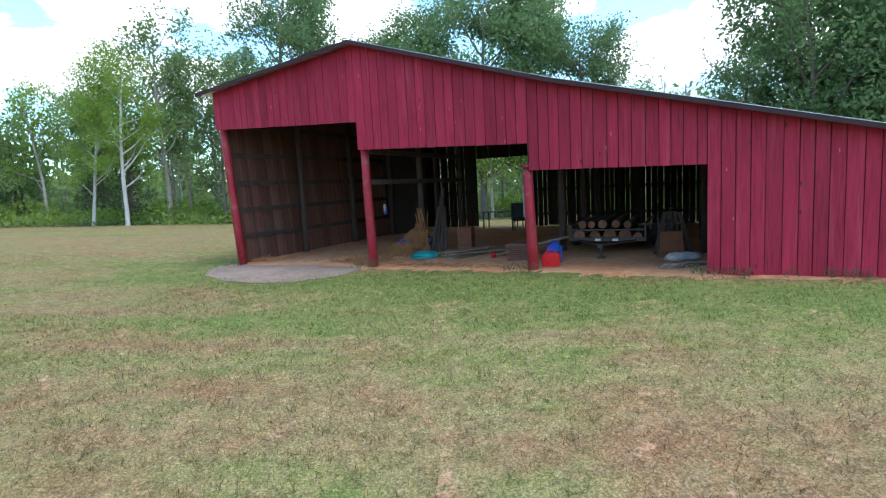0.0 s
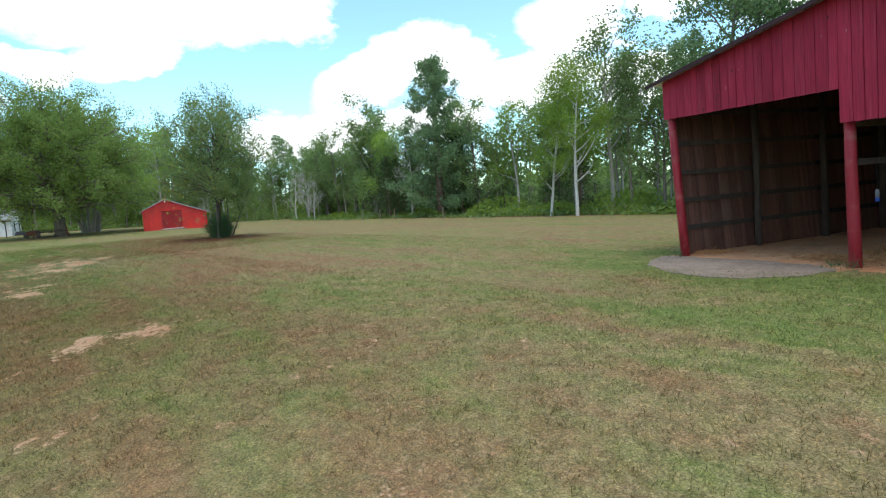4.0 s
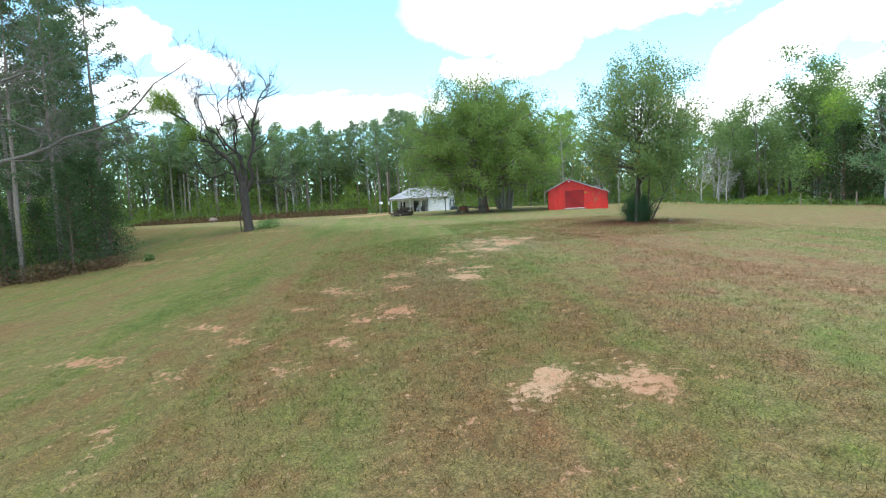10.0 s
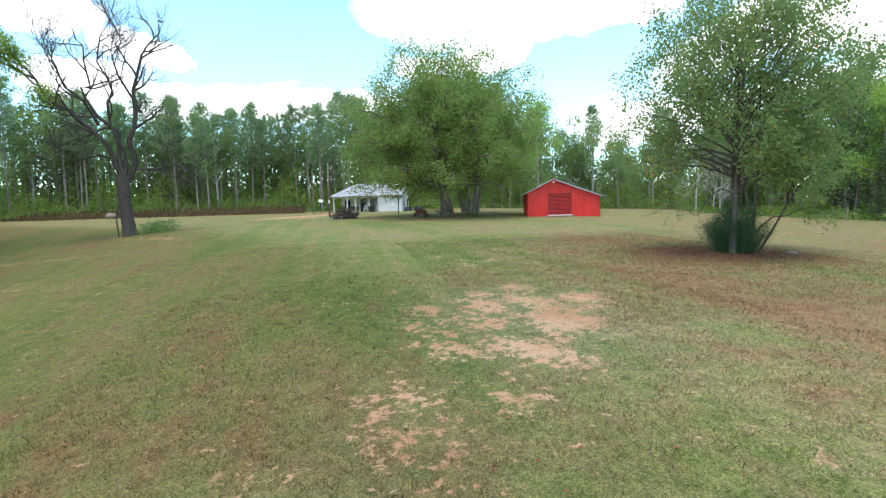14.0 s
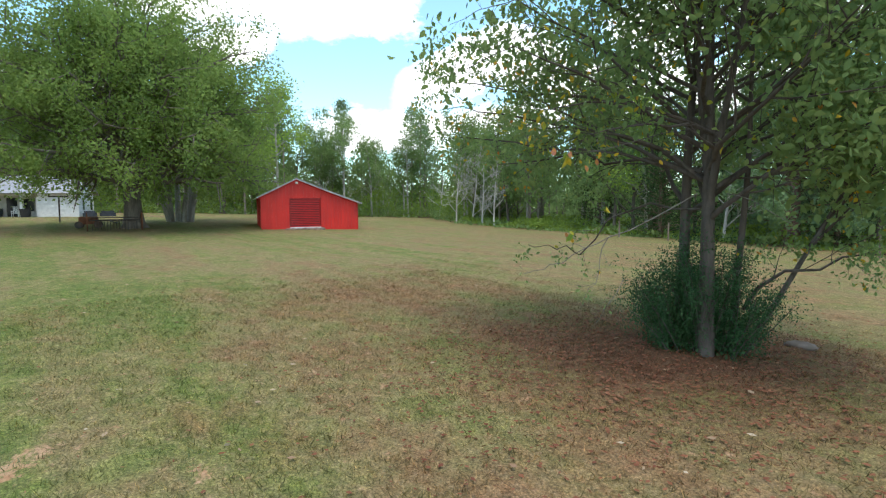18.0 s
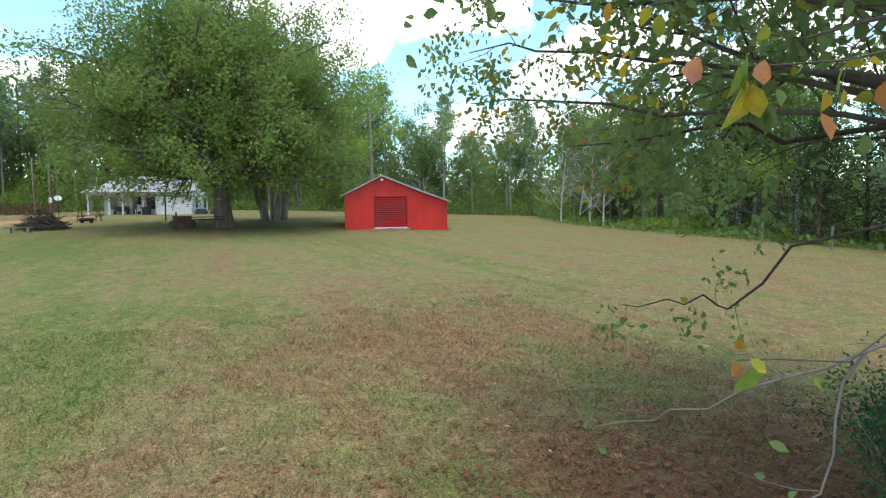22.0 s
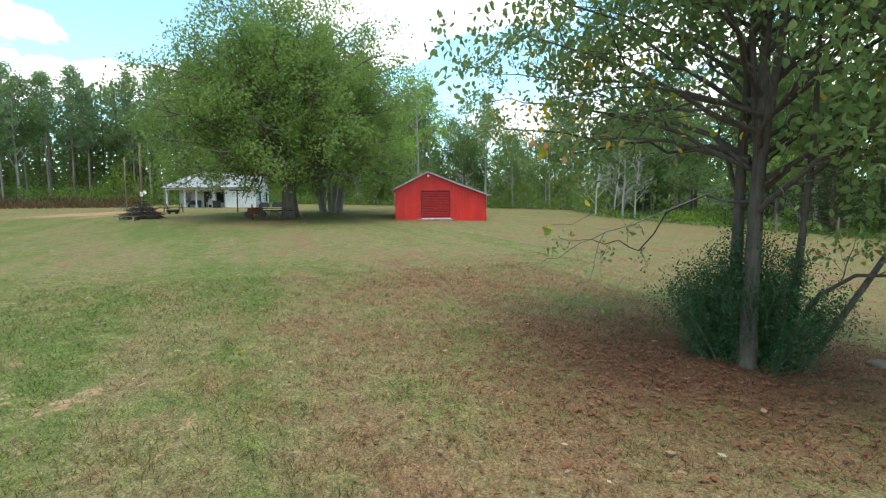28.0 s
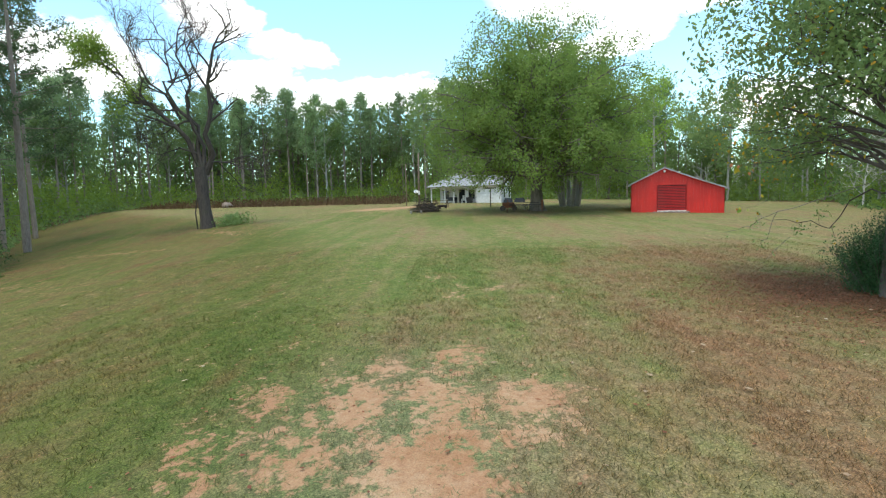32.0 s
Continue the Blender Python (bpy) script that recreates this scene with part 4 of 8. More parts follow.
def build_barn():
    rng = random.Random(5)
    barn = thing("barn", (*BARN_O, BARN_Z), BARN_TURN, "long red board barn with open bays and a low tin roof", "barn", kind="structure")

    def header(u):
        if u < BW[1] - 0.02:
            return 3.96 - 0.05 * u
        if u < BW[2] - 0.05:
            return 3.04 - 0.045 * (u - BW[1])
        if u < BW[3]:
            return 2.26 - 0.025 * (u - BW[2])
        return -0.08 + rng.uniform(0, 0.05)

    # front boards, each with its own lower edge and slanted top
    u = -0.36
    while u < BARN_RIGHT:
        w = rng.uniform(0.215, 0.275)
        for stop in (BW[1] - 0.02, BW[2] - 0.05, BW[3]):
            if u < stop < u + w:
                w = stop - u if stop - u > 0.12 else w
        z0 = header(u + 0.02) + rng.uniform(-0.004, 0.004)
        fall = header(u + w - 0.03) - header(u + 0.02)
        z1 = z0 + (fall if abs(fall) < 0.1 and u < BW[3] - 0.05 else 0.0)
        g = 0.005 + rng.uniform(0, 0.004)
        za, zb = roof_line(u) + 0.08, roof_line(u + w) + 0.08
        y0, y1 = -0.028 - rng.uniform(0, 0.008), 0.0
        s = Shape()
        s.add([(u + g, y0, z0), (u + w - g, y0, z1), (u + w - g, y1, z1), (u + g, y1, z0), (u + g, y0, za), (u + w - g, y0, zb), (u + w - g, y1, zb), (u + g, y1, za)],
              [(3, 2, 1, 0), (4, 5, 6, 7), (0, 1, 5, 4), (1, 2, 6, 5), (2, 3, 7, 6), (3, 0, 4, 7)])
        part("board", s.mesh("board", M_BARN), barn)
        u += w
    # dark battens behind the joints of the front
    s = Shape()
    s.box(-0.3, 0.004, 4.0, BW[1], 0.03, 4.5).box(BW[1], 0.004, 3.06, BW[2], 0.03, 3.6).box(BW[2], 0.004, 2.3, BARN_RIGHT, 0.03, 2.34)
    part("girt", s.mesh("girt", M_DARK_SHADED_WOOD), barn)
    # dark sheet added behind the boards to keep light out of the joints
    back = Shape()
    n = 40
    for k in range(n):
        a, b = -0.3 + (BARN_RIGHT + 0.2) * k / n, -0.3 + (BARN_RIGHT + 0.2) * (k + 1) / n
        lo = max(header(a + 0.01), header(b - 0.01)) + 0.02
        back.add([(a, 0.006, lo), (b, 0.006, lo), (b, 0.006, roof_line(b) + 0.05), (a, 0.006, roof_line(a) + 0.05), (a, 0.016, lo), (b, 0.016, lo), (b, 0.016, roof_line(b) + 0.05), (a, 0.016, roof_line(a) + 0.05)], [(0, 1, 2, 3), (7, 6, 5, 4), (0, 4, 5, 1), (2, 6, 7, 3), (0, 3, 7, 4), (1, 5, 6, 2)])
    part("felt_backing", back.mesh("felt_backing", M_DARK_SHADED_WOOD), barn)
    # posts of the open front
    for k, top in ((0, 4.0), (1, 3.06), (2, 2.30)):
        s = Shape()
        c = BW[k] + (0.08 if k == 0 else 0.12)
        lean = -0.30 if k == 0 else -0.06
        r = [0.125, 0.12, 0.112, 0.108]
        s.tube([(c + lean * t + 0.012 * rng.uniform(-1, 1), 0.14 if k else 0.10, -0.15 + (top + 0.25) * t) for t in (0, 0.33, 0.66, 1)], r, 10 if k else 8)
        part("post", s.mesh("post", M_POST, True), barn, "round red-painted timber post")
    # left wall: upright boards seen from inside, with girts
    v = 0.1
    while v < BARN_DEEP:
        w = rng.uniform(0.11, 0.17)
        s = Shape()
        top = 4.93 + 0.02
        zb = -0.02 + rng.uniform(-0.04, 0.03)
        x0, x1 = -0.05 - 0.075 * zb, -0.05 - 0.075 * top
        a, b = v + 0.004, v + w - 0.004
        s.add([(x0 - 0.025, a, zb), (x0, a, zb), (x0, b, zb), (x0 - 0.025, b, zb), (x1 - 0.025, a, top), (x1, a, top), (x1, b, top), (x1 - 0.025, b, top)], [(3, 2, 1, 0), (4, 5, 6, 7), (0, 1, 5, 4), (1, 2, 6, 5), (2, 3, 7, 6), (3, 0, 4, 7)])
        ob = part("board", s.mesh("board", M_RAWWOOD), barn)
        v += w
    for z in (0.75, 1.55, 2.35, 3.2, 4.1):
        g = -0.042 - 0.075 * z
        s = Shape().box(g, 0.2, z, g + 0.06, 5.9, z + 0.14)
        part("girt", s.mesh("girt", M_OLDPOST), barn)
        # deeper lengths go darker, the barn's shade put into their colour
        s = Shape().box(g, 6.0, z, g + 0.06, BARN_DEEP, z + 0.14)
        part("girt", s.mesh("girt", M_DARK_SHADED_WOOD), barn)
    # inner posts
    for k, (pu, pv, r) in enumerate([(0.12, 2.95, 0.10), (0.12, 5.9, 0.11), (0.12, 8.8, 0.11), (4.6, 3.1, 0.10), (4.6, 6.2, 0.09), (2.2, 9.2, 0.11), (8.9, 3.4, 0.10), (8.9, 6.6, 0.11), (8.9, 9.4, 0.11), (12.5, 3.2, 0.11), (12.5, 6.4, 0.11), (12.5, 9.5, 0.11)]):
        s = Shape()
        h = roof_line(pu) - 0.05
        s.tube([(pu + 0.02 * rng.uniform(-1, 1), pv, -0.1 + (h + 0.1) * t) for t in (0, 0.5, 1)], [r, r * 0.95, r * 0.9], 8)
        part("inner_post", s.mesh("inner_post", M_OLDPOST, True), barn, "rough grey pole post")
    for z in (2.15, 2.95):
        part("rail", Shape().box(4.55, 0.25, z, 4.68, 6.2, z + 0.13).mesh("rail", M_OLDPOST), barn)
    # back wall, coloured dark for the barn's shade, with light between its boards and a way out
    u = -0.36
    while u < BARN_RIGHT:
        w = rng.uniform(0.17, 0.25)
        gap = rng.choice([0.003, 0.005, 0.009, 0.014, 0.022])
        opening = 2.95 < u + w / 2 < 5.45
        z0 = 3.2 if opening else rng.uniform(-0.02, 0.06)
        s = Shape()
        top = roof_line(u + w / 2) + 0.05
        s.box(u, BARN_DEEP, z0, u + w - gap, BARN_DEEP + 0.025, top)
        part("board", s.mesh("board", M_DARK_SHADED_WOOD), barn)
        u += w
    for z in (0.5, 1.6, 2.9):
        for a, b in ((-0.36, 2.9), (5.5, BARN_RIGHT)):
            part("girt", Shape().box(a, BARN_DEEP - 0.07, z, b, BARN_DEEP - 0.004, z + 0.13).mesh("girt", M_DARK_SHADED_WOOD), barn)
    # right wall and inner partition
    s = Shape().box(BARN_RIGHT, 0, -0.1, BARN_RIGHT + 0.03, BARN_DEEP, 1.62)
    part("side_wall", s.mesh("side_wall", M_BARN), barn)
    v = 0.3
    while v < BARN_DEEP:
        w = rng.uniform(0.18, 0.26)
        part("board", Shape().box(12.62, v, 0.0, 12.645, v + w - rng.choice([0.004, 0.012]), roof_line(12.6) - 0.05).mesh("board", M_DARK_SHADED_WOOD), barn)
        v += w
    # cross wall added to close off the tall bay and keep it dark
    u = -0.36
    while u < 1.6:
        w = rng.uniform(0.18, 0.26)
        part("board", Shape().box(u, 8.95, 0.0, u + w - 0.004, 8.975, 4.95).mesh("board", M_DARK_SHADED_WOOD), barn)
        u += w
    barn_roof_parts(barn)
    return barn


BARN = build_barn()


def barn_at(u, v, z=0.0):
    p = BARN_O + u * BARN_U + v * BARN_V
    return (p[0], p[1], BARN_Z + z)


def barn_floor():
    rng = random.Random(8)
    s = Shape()
    nu, nv = 48, 30
    vs = []
    for i in range(nu + 1):
        for j in range(nv + 1):
            u, v = -0.3 + (BARN_RIGHT + 0.2) * i / nu, -0.35 + (BARN_DEEP + 0.3) * j / nv
            if j == 0:
                v += rng.uniform(-0.25, 0.2)
            x, y, z = barn_at(u, v)
            vs.append((x, y, z + 0.03 + rng.uniform(-0.012, 0.012) - (0.05 if j == 0 else 0)))
    s.add(vs, [(i * (nv + 1) + j, (i + 1) * (nv + 1) + j, (i + 1) * (nv + 1) + j + 1, i * (nv + 1) + j + 1) for i in range(nu) for j in range(nv)])
    tagged(new("floor", s.mesh("floor", M_CLAY, True)), "bare red clay floor inside the barn", "floor", kind="structure")
    # poured apron in front of the tall bay
    rim = [(-0.5, -0.2), (-0.15, -1.0), (0.6, -1.75), (1.8, -2.35), (3.0, -2.55), (4.0, -2.2), (4.45, -1.3), (4.6, -0.5), (4.3, 0.4), (2.4, 0.7), (0.6, 0.5)]
    fine = []
    for k, (a, b) in enumerate(rim):
        a2, b2 = rim[(k + 1) % len(rim)]
        for t in (0, 0.33, 0.66):
            fine.append((a + (a2 - a) * t + rng.uniform(-0.07, 0.07), b + (b2 - b) * t + rng.uniform(-0.07, 0.07)))
    top = [(*barn_at(a, b)[:2], gz(*barn_at(a, b)[:2]) + 0.014) for a, b in fine]
    low = [(x, y, z - 0.12) for x, y, z in top]
    n = len(fine)
    c = (*barn_at(2.2, -0.7)[:2], gz(*barn_at(2.2, -0.7)[:2]) + 0.05)
    s = Shape().add(top + low + [c], [(k, (k + 1) % n, 2 * n) for k in range(n)] + [(n + k, n + (k + 1) % n, (k + 1) % n, k) for k in range(n)])
    tagged(new("concrete_apron", s.mesh("concrete_apron", M_CONC)), "worn rounded concrete apron before the tall bay", "pavement", kind="structure")


barn_floor()


# shed with a roller door
SHED_O, SHED_U, SHED_Z = np.array([-64.55, 18.85]), np.array([0.284, 0.959]), 2.60


def build_shed():
    turn = math.degrees(math.atan2(SHED_U[1], SHED_U[0]))
    shed = thing("shed", (*SHED_O, SHED_Z), turn, "bright red metal shed with a roller door and lean-to", "shed", kind="structure")
    W, D = 6.45, 6.5
    prof = [(0, 2.25), (2.28, 3.38), (4.42, 2.52), (6.45, 1.78)]
    line = lambda u: float(np.interp(u, [p[0] for p in prof], [p[1] for p in prof]))
    # along u is the front; the inside lies at positive y after the turn
    du0, du1, dh = 1.80, 3.86, 2.08

    def sheet(name, u0, u1, z0, y=0.0):
        s = Shape()
        n = max(1, round((u1 - u0) / 0.23))
        for k in range(n):
            a, b = u0 + (u1 - u0) * k / n, u0 + (u1 - u0) * (k + 1) / n
            for (c, d, yy) in ((a, a + 0.04, y - 0.038), (a + 0.035, b, y)):
                s.add([(c, yy, z0), (d, yy, z0), (d, y + 0.05, z0), (c, y + 0.05, z0), (c, yy, line(c)), (d, yy, line(d)), (d, y + 0.05, line(d)), (c, y + 0.05, line(c))], [(3, 2, 1, 0), (4, 5, 6, 7), (0, 1, 5, 4), (1, 2, 6, 5), (2, 3, 7, 6), (3, 0, 4, 7)])
        return part(name, s.mesh(name, M_SHEDRED), shed)

    sheet("wall_panel", 0, du0, -0.12)
    sheet("wall_panel", du0, du1, dh)
    sheet("wall_panel", du1, W, -0.12)
    sheet("back_panel", 0, W, -0.12, D)
    for x, h in ((0.0, 2.25), (W - 0.05, 1.78)):
        s = Shape()
        for k in range(28):
            s.box(x - (0.02 if x == 0 else 0), k * D / 28, -0.12, x + 0.05, k * D / 28 + 0.03, h).box(x, k * D / 28 + 0.03, -0.12, x + 0.05, (k + 1) * D / 28, h)
        part("side_panel", s.mesh("side_panel", M_SHEDRED), shed)
    for (a, za), (b, zb) in zip(prof, prof[1:]):
        ea = a - 0.28 if a == 0 else a
        eb = b + 0.25 if b == W else b
        k = (zb - za) / (b - a)
        za2, zb2 = za + k * (ea - a) + 0.03, zb + k * (eb - b) + 0.03
        s = Shape().add([(ea, -0.3, za2), (eb, -0.3, zb2), (eb, D + 0.3, zb2), (ea, D + 0.3, za2), (ea, -0.3, za2 + 0.045), (eb, -0.3, zb2 + 0.045), (eb, D + 0.3, zb2 + 0.045), (ea, D + 0.3, za2 + 0.045)], [(3, 2, 1, 0), (4, 5, 6, 7), (0, 1, 5, 4), (1, 2, 6, 5), (2, 3, 7, 6), (3, 0, 4, 7)])
        part("roof_sheet", s.mesh("roof_sheet", M_TIN), shed, "grey metal roof with a pale edge")
        s = Shape().add([(ea, -0.325, za2 - 0.05), (eb, -0.325, zb2 - 0.05), (eb, -0.304, zb2 - 0.05), (ea, -0.304, za2 - 0.05), (ea, -0.325, za2 + 0.05), (eb, -0.325, zb2 + 0.05), (eb, -0.304, zb2 + 0.05), (ea, -0.304, za2 + 0.05)], [(3, 2, 1, 0), (4, 5, 6, 7), (0, 1, 5, 4), (1, 2, 6, 5), (2, 3, 7, 6), (3, 0, 4, 7)])
        part("trim", s.mesh("trim", M_RUSTTIN), shed, "grey weathered edge trim")
    part("corner_trim", Shape().box(-0.045, -0.05, -0.12, 0.0, 0.03, 2.22).mesh("corner_trim", M_SHEDRED), shed)
    door = part("roller_door", Shape().box(du0 + 0.03, 0.06, 0.14, du1 - 0.03, 0.08, dh).mesh("roller_door", M_BARGE), shed, "ribbed red roller door, shut")
    slat = Shape().box(du0 + 0.03, 0.02, 0.0, du1 - 0.03, 0.058, 0.078, None).mesh("slat", M_DOORRED)
    for k in range(16):
        o = part("slat", slat, door)
        o.location = (0, 0, 0.16 + k * 0.119)
    part("door_sill", Shape().box(du0, -0.04, 0.06, du1, 0.05, 0.16).mesh("door_sill", M_TRIM), shed, "white bottom rail of the door")
    for a, b, z0, z1 in ((du0 - 0.05, du0, 0, dh + 0.05), (du1, du1 + 0.05, 0, dh + 0.05), (du0, du1, dh, dh + 0.05)):
        part("door_frame", Shape().box(a, -0.035, z0, b, -0.003, z1).mesh("door_frame", M_DOORRED), shed)
    s = Shape().blob((2.28, -0.36, 3.12), 0.085, random.Random(2), 10, 0.0, (1, 0.8, 1)).box(2.22, -0.30, 3.08, 2.34, -0.0, 3.2)
    part("gable_lamp", s.mesh("gable_lamp", M_TRIM, True), shed, "small round lamp under the gable")
    s = Shape()
    rng = random.Random(4)
    for k in range(7):
        s.blob((du0 - 0.2 + 0.38 * k, -0.35 + rng.uniform(-0.08, 0.08), 0.0), 0.25, rng, 8, 0.2, (1, 0.9, 0.42))
    ramp = new("ramp", s.mesh("ramp", M_CONC))
    ramp.matrix_basis = shed.matrix_basis
    tagged(ramp, "rough low concrete ramp at the shed door", "ramp", kind="structure")


build_shed()


# house with a porch
HOUSE_O, HOUSE_TURN, HOUSE_Z = (-95.8, 1.35), 73.0, 3.45


def build_house():
    house = thing("house", (*HOUSE_O, HOUSE_Z), HOUSE_TURN, "small white farmhouse with a porch and an old tin roof", "house", kind="structure")
    L, Dp, H = 9.9, 6.0, 2.45
    p0 = 6.45
    # walls: the porch stands back, the wing comes to the front
    for nm, b in (("front_wall", (0.6, 2.3, -0.3, p0, 2.42, H)), ("wing_wall", (p0, 0.0, -0.3, L, 0.12, H)), ("wing_side", (p0, 0.12, -0.3, p0 + 0.12, 2.3, H)), ("end_wall", (L - 0.12, 0.12, -0.3, L, Dp, H)), ("end_wall", (0.6, 2.42, -0.3, 0.72, Dp, H)), ("back_wall", (0.72, Dp - 0.12, -0.3, L - 0.12, Dp, H))):
        part(nm, Shape().box(*b).mesh(nm, M_WHITE), house)
    # clapboards
    for k in range(11):
        z = 0.0 + 0.22 * k
        part("clapboard", Shape().add([(p0, -0.006, z + 0.215), (L, -0.006, z + 0.215), (L, -0.022, z), (p0, -0.022, z), (p0, 0.0, z), (L, 0.0, z), (L, 0.0, z + 0.215), (p0, 0.0, z + 0.215)], [(3, 2, 1, 0), (4, 5, 2, 3), (4, 3, 0, 7), (5, 6, 1, 2), (0, 1, 6, 7)]).mesh("clapboard", M_WHITE), house)
        part("clapboard", Shape().add([(L + 0.006, 0.0, z + 0.215), (L + 0.006, Dp, z + 0.215), (L + 0.022, Dp, z), (L + 0.022, 0.0, z), (L, 0.0, z), (L, Dp, z), (L, Dp, z + 0.215), (L, 0.0, z + 0.215)], [(3, 2, 1, 0), (4, 5, 2, 3), (4, 3, 0, 7), (5, 6, 1, 2), (0, 1, 6, 7)]).mesh("clapboard", M_WHITE), house)
    part("porch_floor", Shape().box(-0.1, -0.05, -0.2, p0, 2.3, 0.12).mesh("porch_floor", M_CONC), house)
    part("porch_step", Shape().box(2.6, -0.6, -0.3, 4.0, -0.05, 0.0).mesh("porch_step", M_CONC), house)
    for u in (0.0, 1.95, 3.2, 5.15):
        s = Shape().box(u, 0.02, 0.12, u + 0.16, 0.18, 2.2, None, 0.02).box(u - 0.03, -0.01, 0.12, u + 0.19, 0.21, 0.3).box(u - 0.03, -0.01, 2.05, u + 0.19, 0.21, 2.2)
        part("porch_post", s.mesh("porch_post", M_WHITE), house)
    part("porch_beam", Shape().box(-0.05, 0.0, 2.2, p0, 0.2, 2.36).mesh("porch_beam", M_WHITE), house)
    for u0, u1, z0, z1, y in ((1.1, 1.9, 0.75, 1.95, 2.3), (3.4, 4.25, 0.15, 2.05, 2.3), (4.8, 5.6, 0.75, 1.95, 2.3)):
        w = part("window_frame" if z0 > 0.3 else "door_frame", Shape().box(u0 - 0.08, y - 0.05, z0 - 0.08, u1 + 0.08, y - 0.004, z1 + 0.08).mesh("frame", M_TRIM), house)
        part("pane" if z0 > 0.3 else "door_leaf", Shape().box(u0, y - 0.06, z0, u1, y - 0.052, z1).mesh("pane", M_GLASS), w)
    w = part("window_frame", Shape().box(p0 - 0.05, 0.5, 0.75, p0 - 0.004, 1.5, 2.0).mesh("window_frame", M_TRIM), house)
    part("pane", Shape().box(p0 - 0.06, 0.58, 0.83, p0 - 0.052, 1.42, 1.92).mesh("pane", M_GLASS), w)
    for v0, v1 in ((1.3, 1.9), (4.3, 5.1)):
        w = part("window_frame", Shape().box(L + 0.024, v0 - 0.08, 0.75, L + 0.06, v1 + 0.08, 2.05).mesh("window_frame", M_TRIM), house)
        part("pane", Shape().box(L + 0.062, v0, 0.83, L + 0.07, v1, 1.97).mesh("pane", M_GLASS), w)
    # roof: hipped over the porch, ridge along the length
    e = 0.45
    ridge_z, eave = 4.25, 2.4
    A, B, C, Dd = (-e, -e, eave), (L + e, -e, eave), (L + e, Dp + e, eave), (-e, Dp + e, eave)
    R0, R1 = (2.6, Dp / 2, ridge_z), (L + e, Dp / 2, ridge_z)
    for nm, pts in (("roof_slope", [A, B, R1, R0]), ("roof_slope", [C, Dd, R0, R1]), ("roof_hip", [Dd, A, R0])):
        pv = [Vector(p) for p in pts]
        nrm = (pv[1] - pv[0]).cross(pv[2] - pv[0]).normalized()
        n = len(pts)
        s = Shape().add([tuple(p) for p in pv] + [tuple(p + nrm * 0.05) for p in pv], [tuple(range(n - 1, -1, -1)), tuple(range(n, 2 * n))] + [(k, (k + 1) % n, n + (k + 1) % n, n + k) for k in range(n)])
        if nm == "roof_slope":
            for k in range(26):
                t = (k + 0.5) / 26
                lo, hi = pv[0].lerp(pv[1], t), pv[3].lerp(pv[2], t)
                s.tube([tuple(lo + nrm * 0.06), tuple(hi + nrm * 0.06)], 0.02, 4)
        part(nm, s.mesh(nm, M_RUSTTIN), house, "streaked old tin roof")
    part("gable", Shape().add([(L - 0.1, -0.02, H), (L - 0.1, Dp, H), (L - 0.1, Dp / 2, ridge_z - 0.1), (L, -0.02, H), (L, Dp, H), (L, Dp / 2, ridge_z - 0.1)], [(2, 1, 0), (3, 4, 5), (0, 1, 4, 3), (1, 2, 5, 4), (2, 0, 3, 5)]).mesh("gable", M_WHITE), house)
    part("chimney", Shape().box(5.3, Dp / 2 - 0.3, 3.9, 5.9, Dp / 2 + 0.3, 4.9).mesh("chimney", M_STONE), house)
    return house


HOUSE = build_house()


# trees
def wander(rng, start, direction, length, steps, bend, lift=0.0):
    """A crooked line that sets out from start; lift turns it upwards on its way (or down)."""
    p, d = np.array(start, float), np.array(direction, float)
    d /= np.linalg.norm(d)
    pts = [p.copy()]
    for _ in range(steps):
        d = d + rng.normal(0, bend, 3) + np.array([0, 0, lift / steps])
        d /= np.linalg.norm(d)
        p = p + d * length / steps
        pts.append(p.copy())
    return pts


def branch_out(rng, wood, tips, line, r0, level, spec):
    """Adds side branches to a line, and theirs in turn; the ends and sides of the last ones carry the leaves."""
    n = len(line) - 1
    if level >= spec["levels"]:
        return
    count = spec["counts"][level]
    length = spec["lengths"][level]
    for k in range(count):
        t = spec["from"][level] + (1 - spec["from"][level]) * (k + rng.random()) / count
        i = min(int(t * n), n - 1)
        p = line[i] + (line[i + 1] - line[i]) * (t * n - i)
        along = line[i + 1] - line[i]
        along = along / np.linalg.norm(along)
        side = rng.normal(size=3)
        side -= along * np.dot(side, along)
        side /= np.linalg.norm(side)
        spread = spec["angles"][level]
        d = along * math.cos(spread) + side * math.sin(spread)
        ln = length * rng.uniform(0.6, 1.25) * (1.15 - 0.5 * t)
        ll = wander(rng, p, d, ln, spec["steps"], spec["bend"], spec["lift"][level])
        r = max(r0 * (1 - 0.6 * t) * spec["thin"], spec.get("least", 0.0))
        if not (spec.get("bare_ends") and level + 1 >= spec["levels"]):
            wood.tube(ll, np.linspace(r, r * 0.35, len(ll)), spec["sides"][level], False)
        if level + 1 >= spec["levels"]:
            tips += ll[1:]
        else:
            if level + 2 >= spec["levels"]:
                tips += ll[-2:]
            branch_out(rng, wood, tips, ll, r, level + 1, spec)


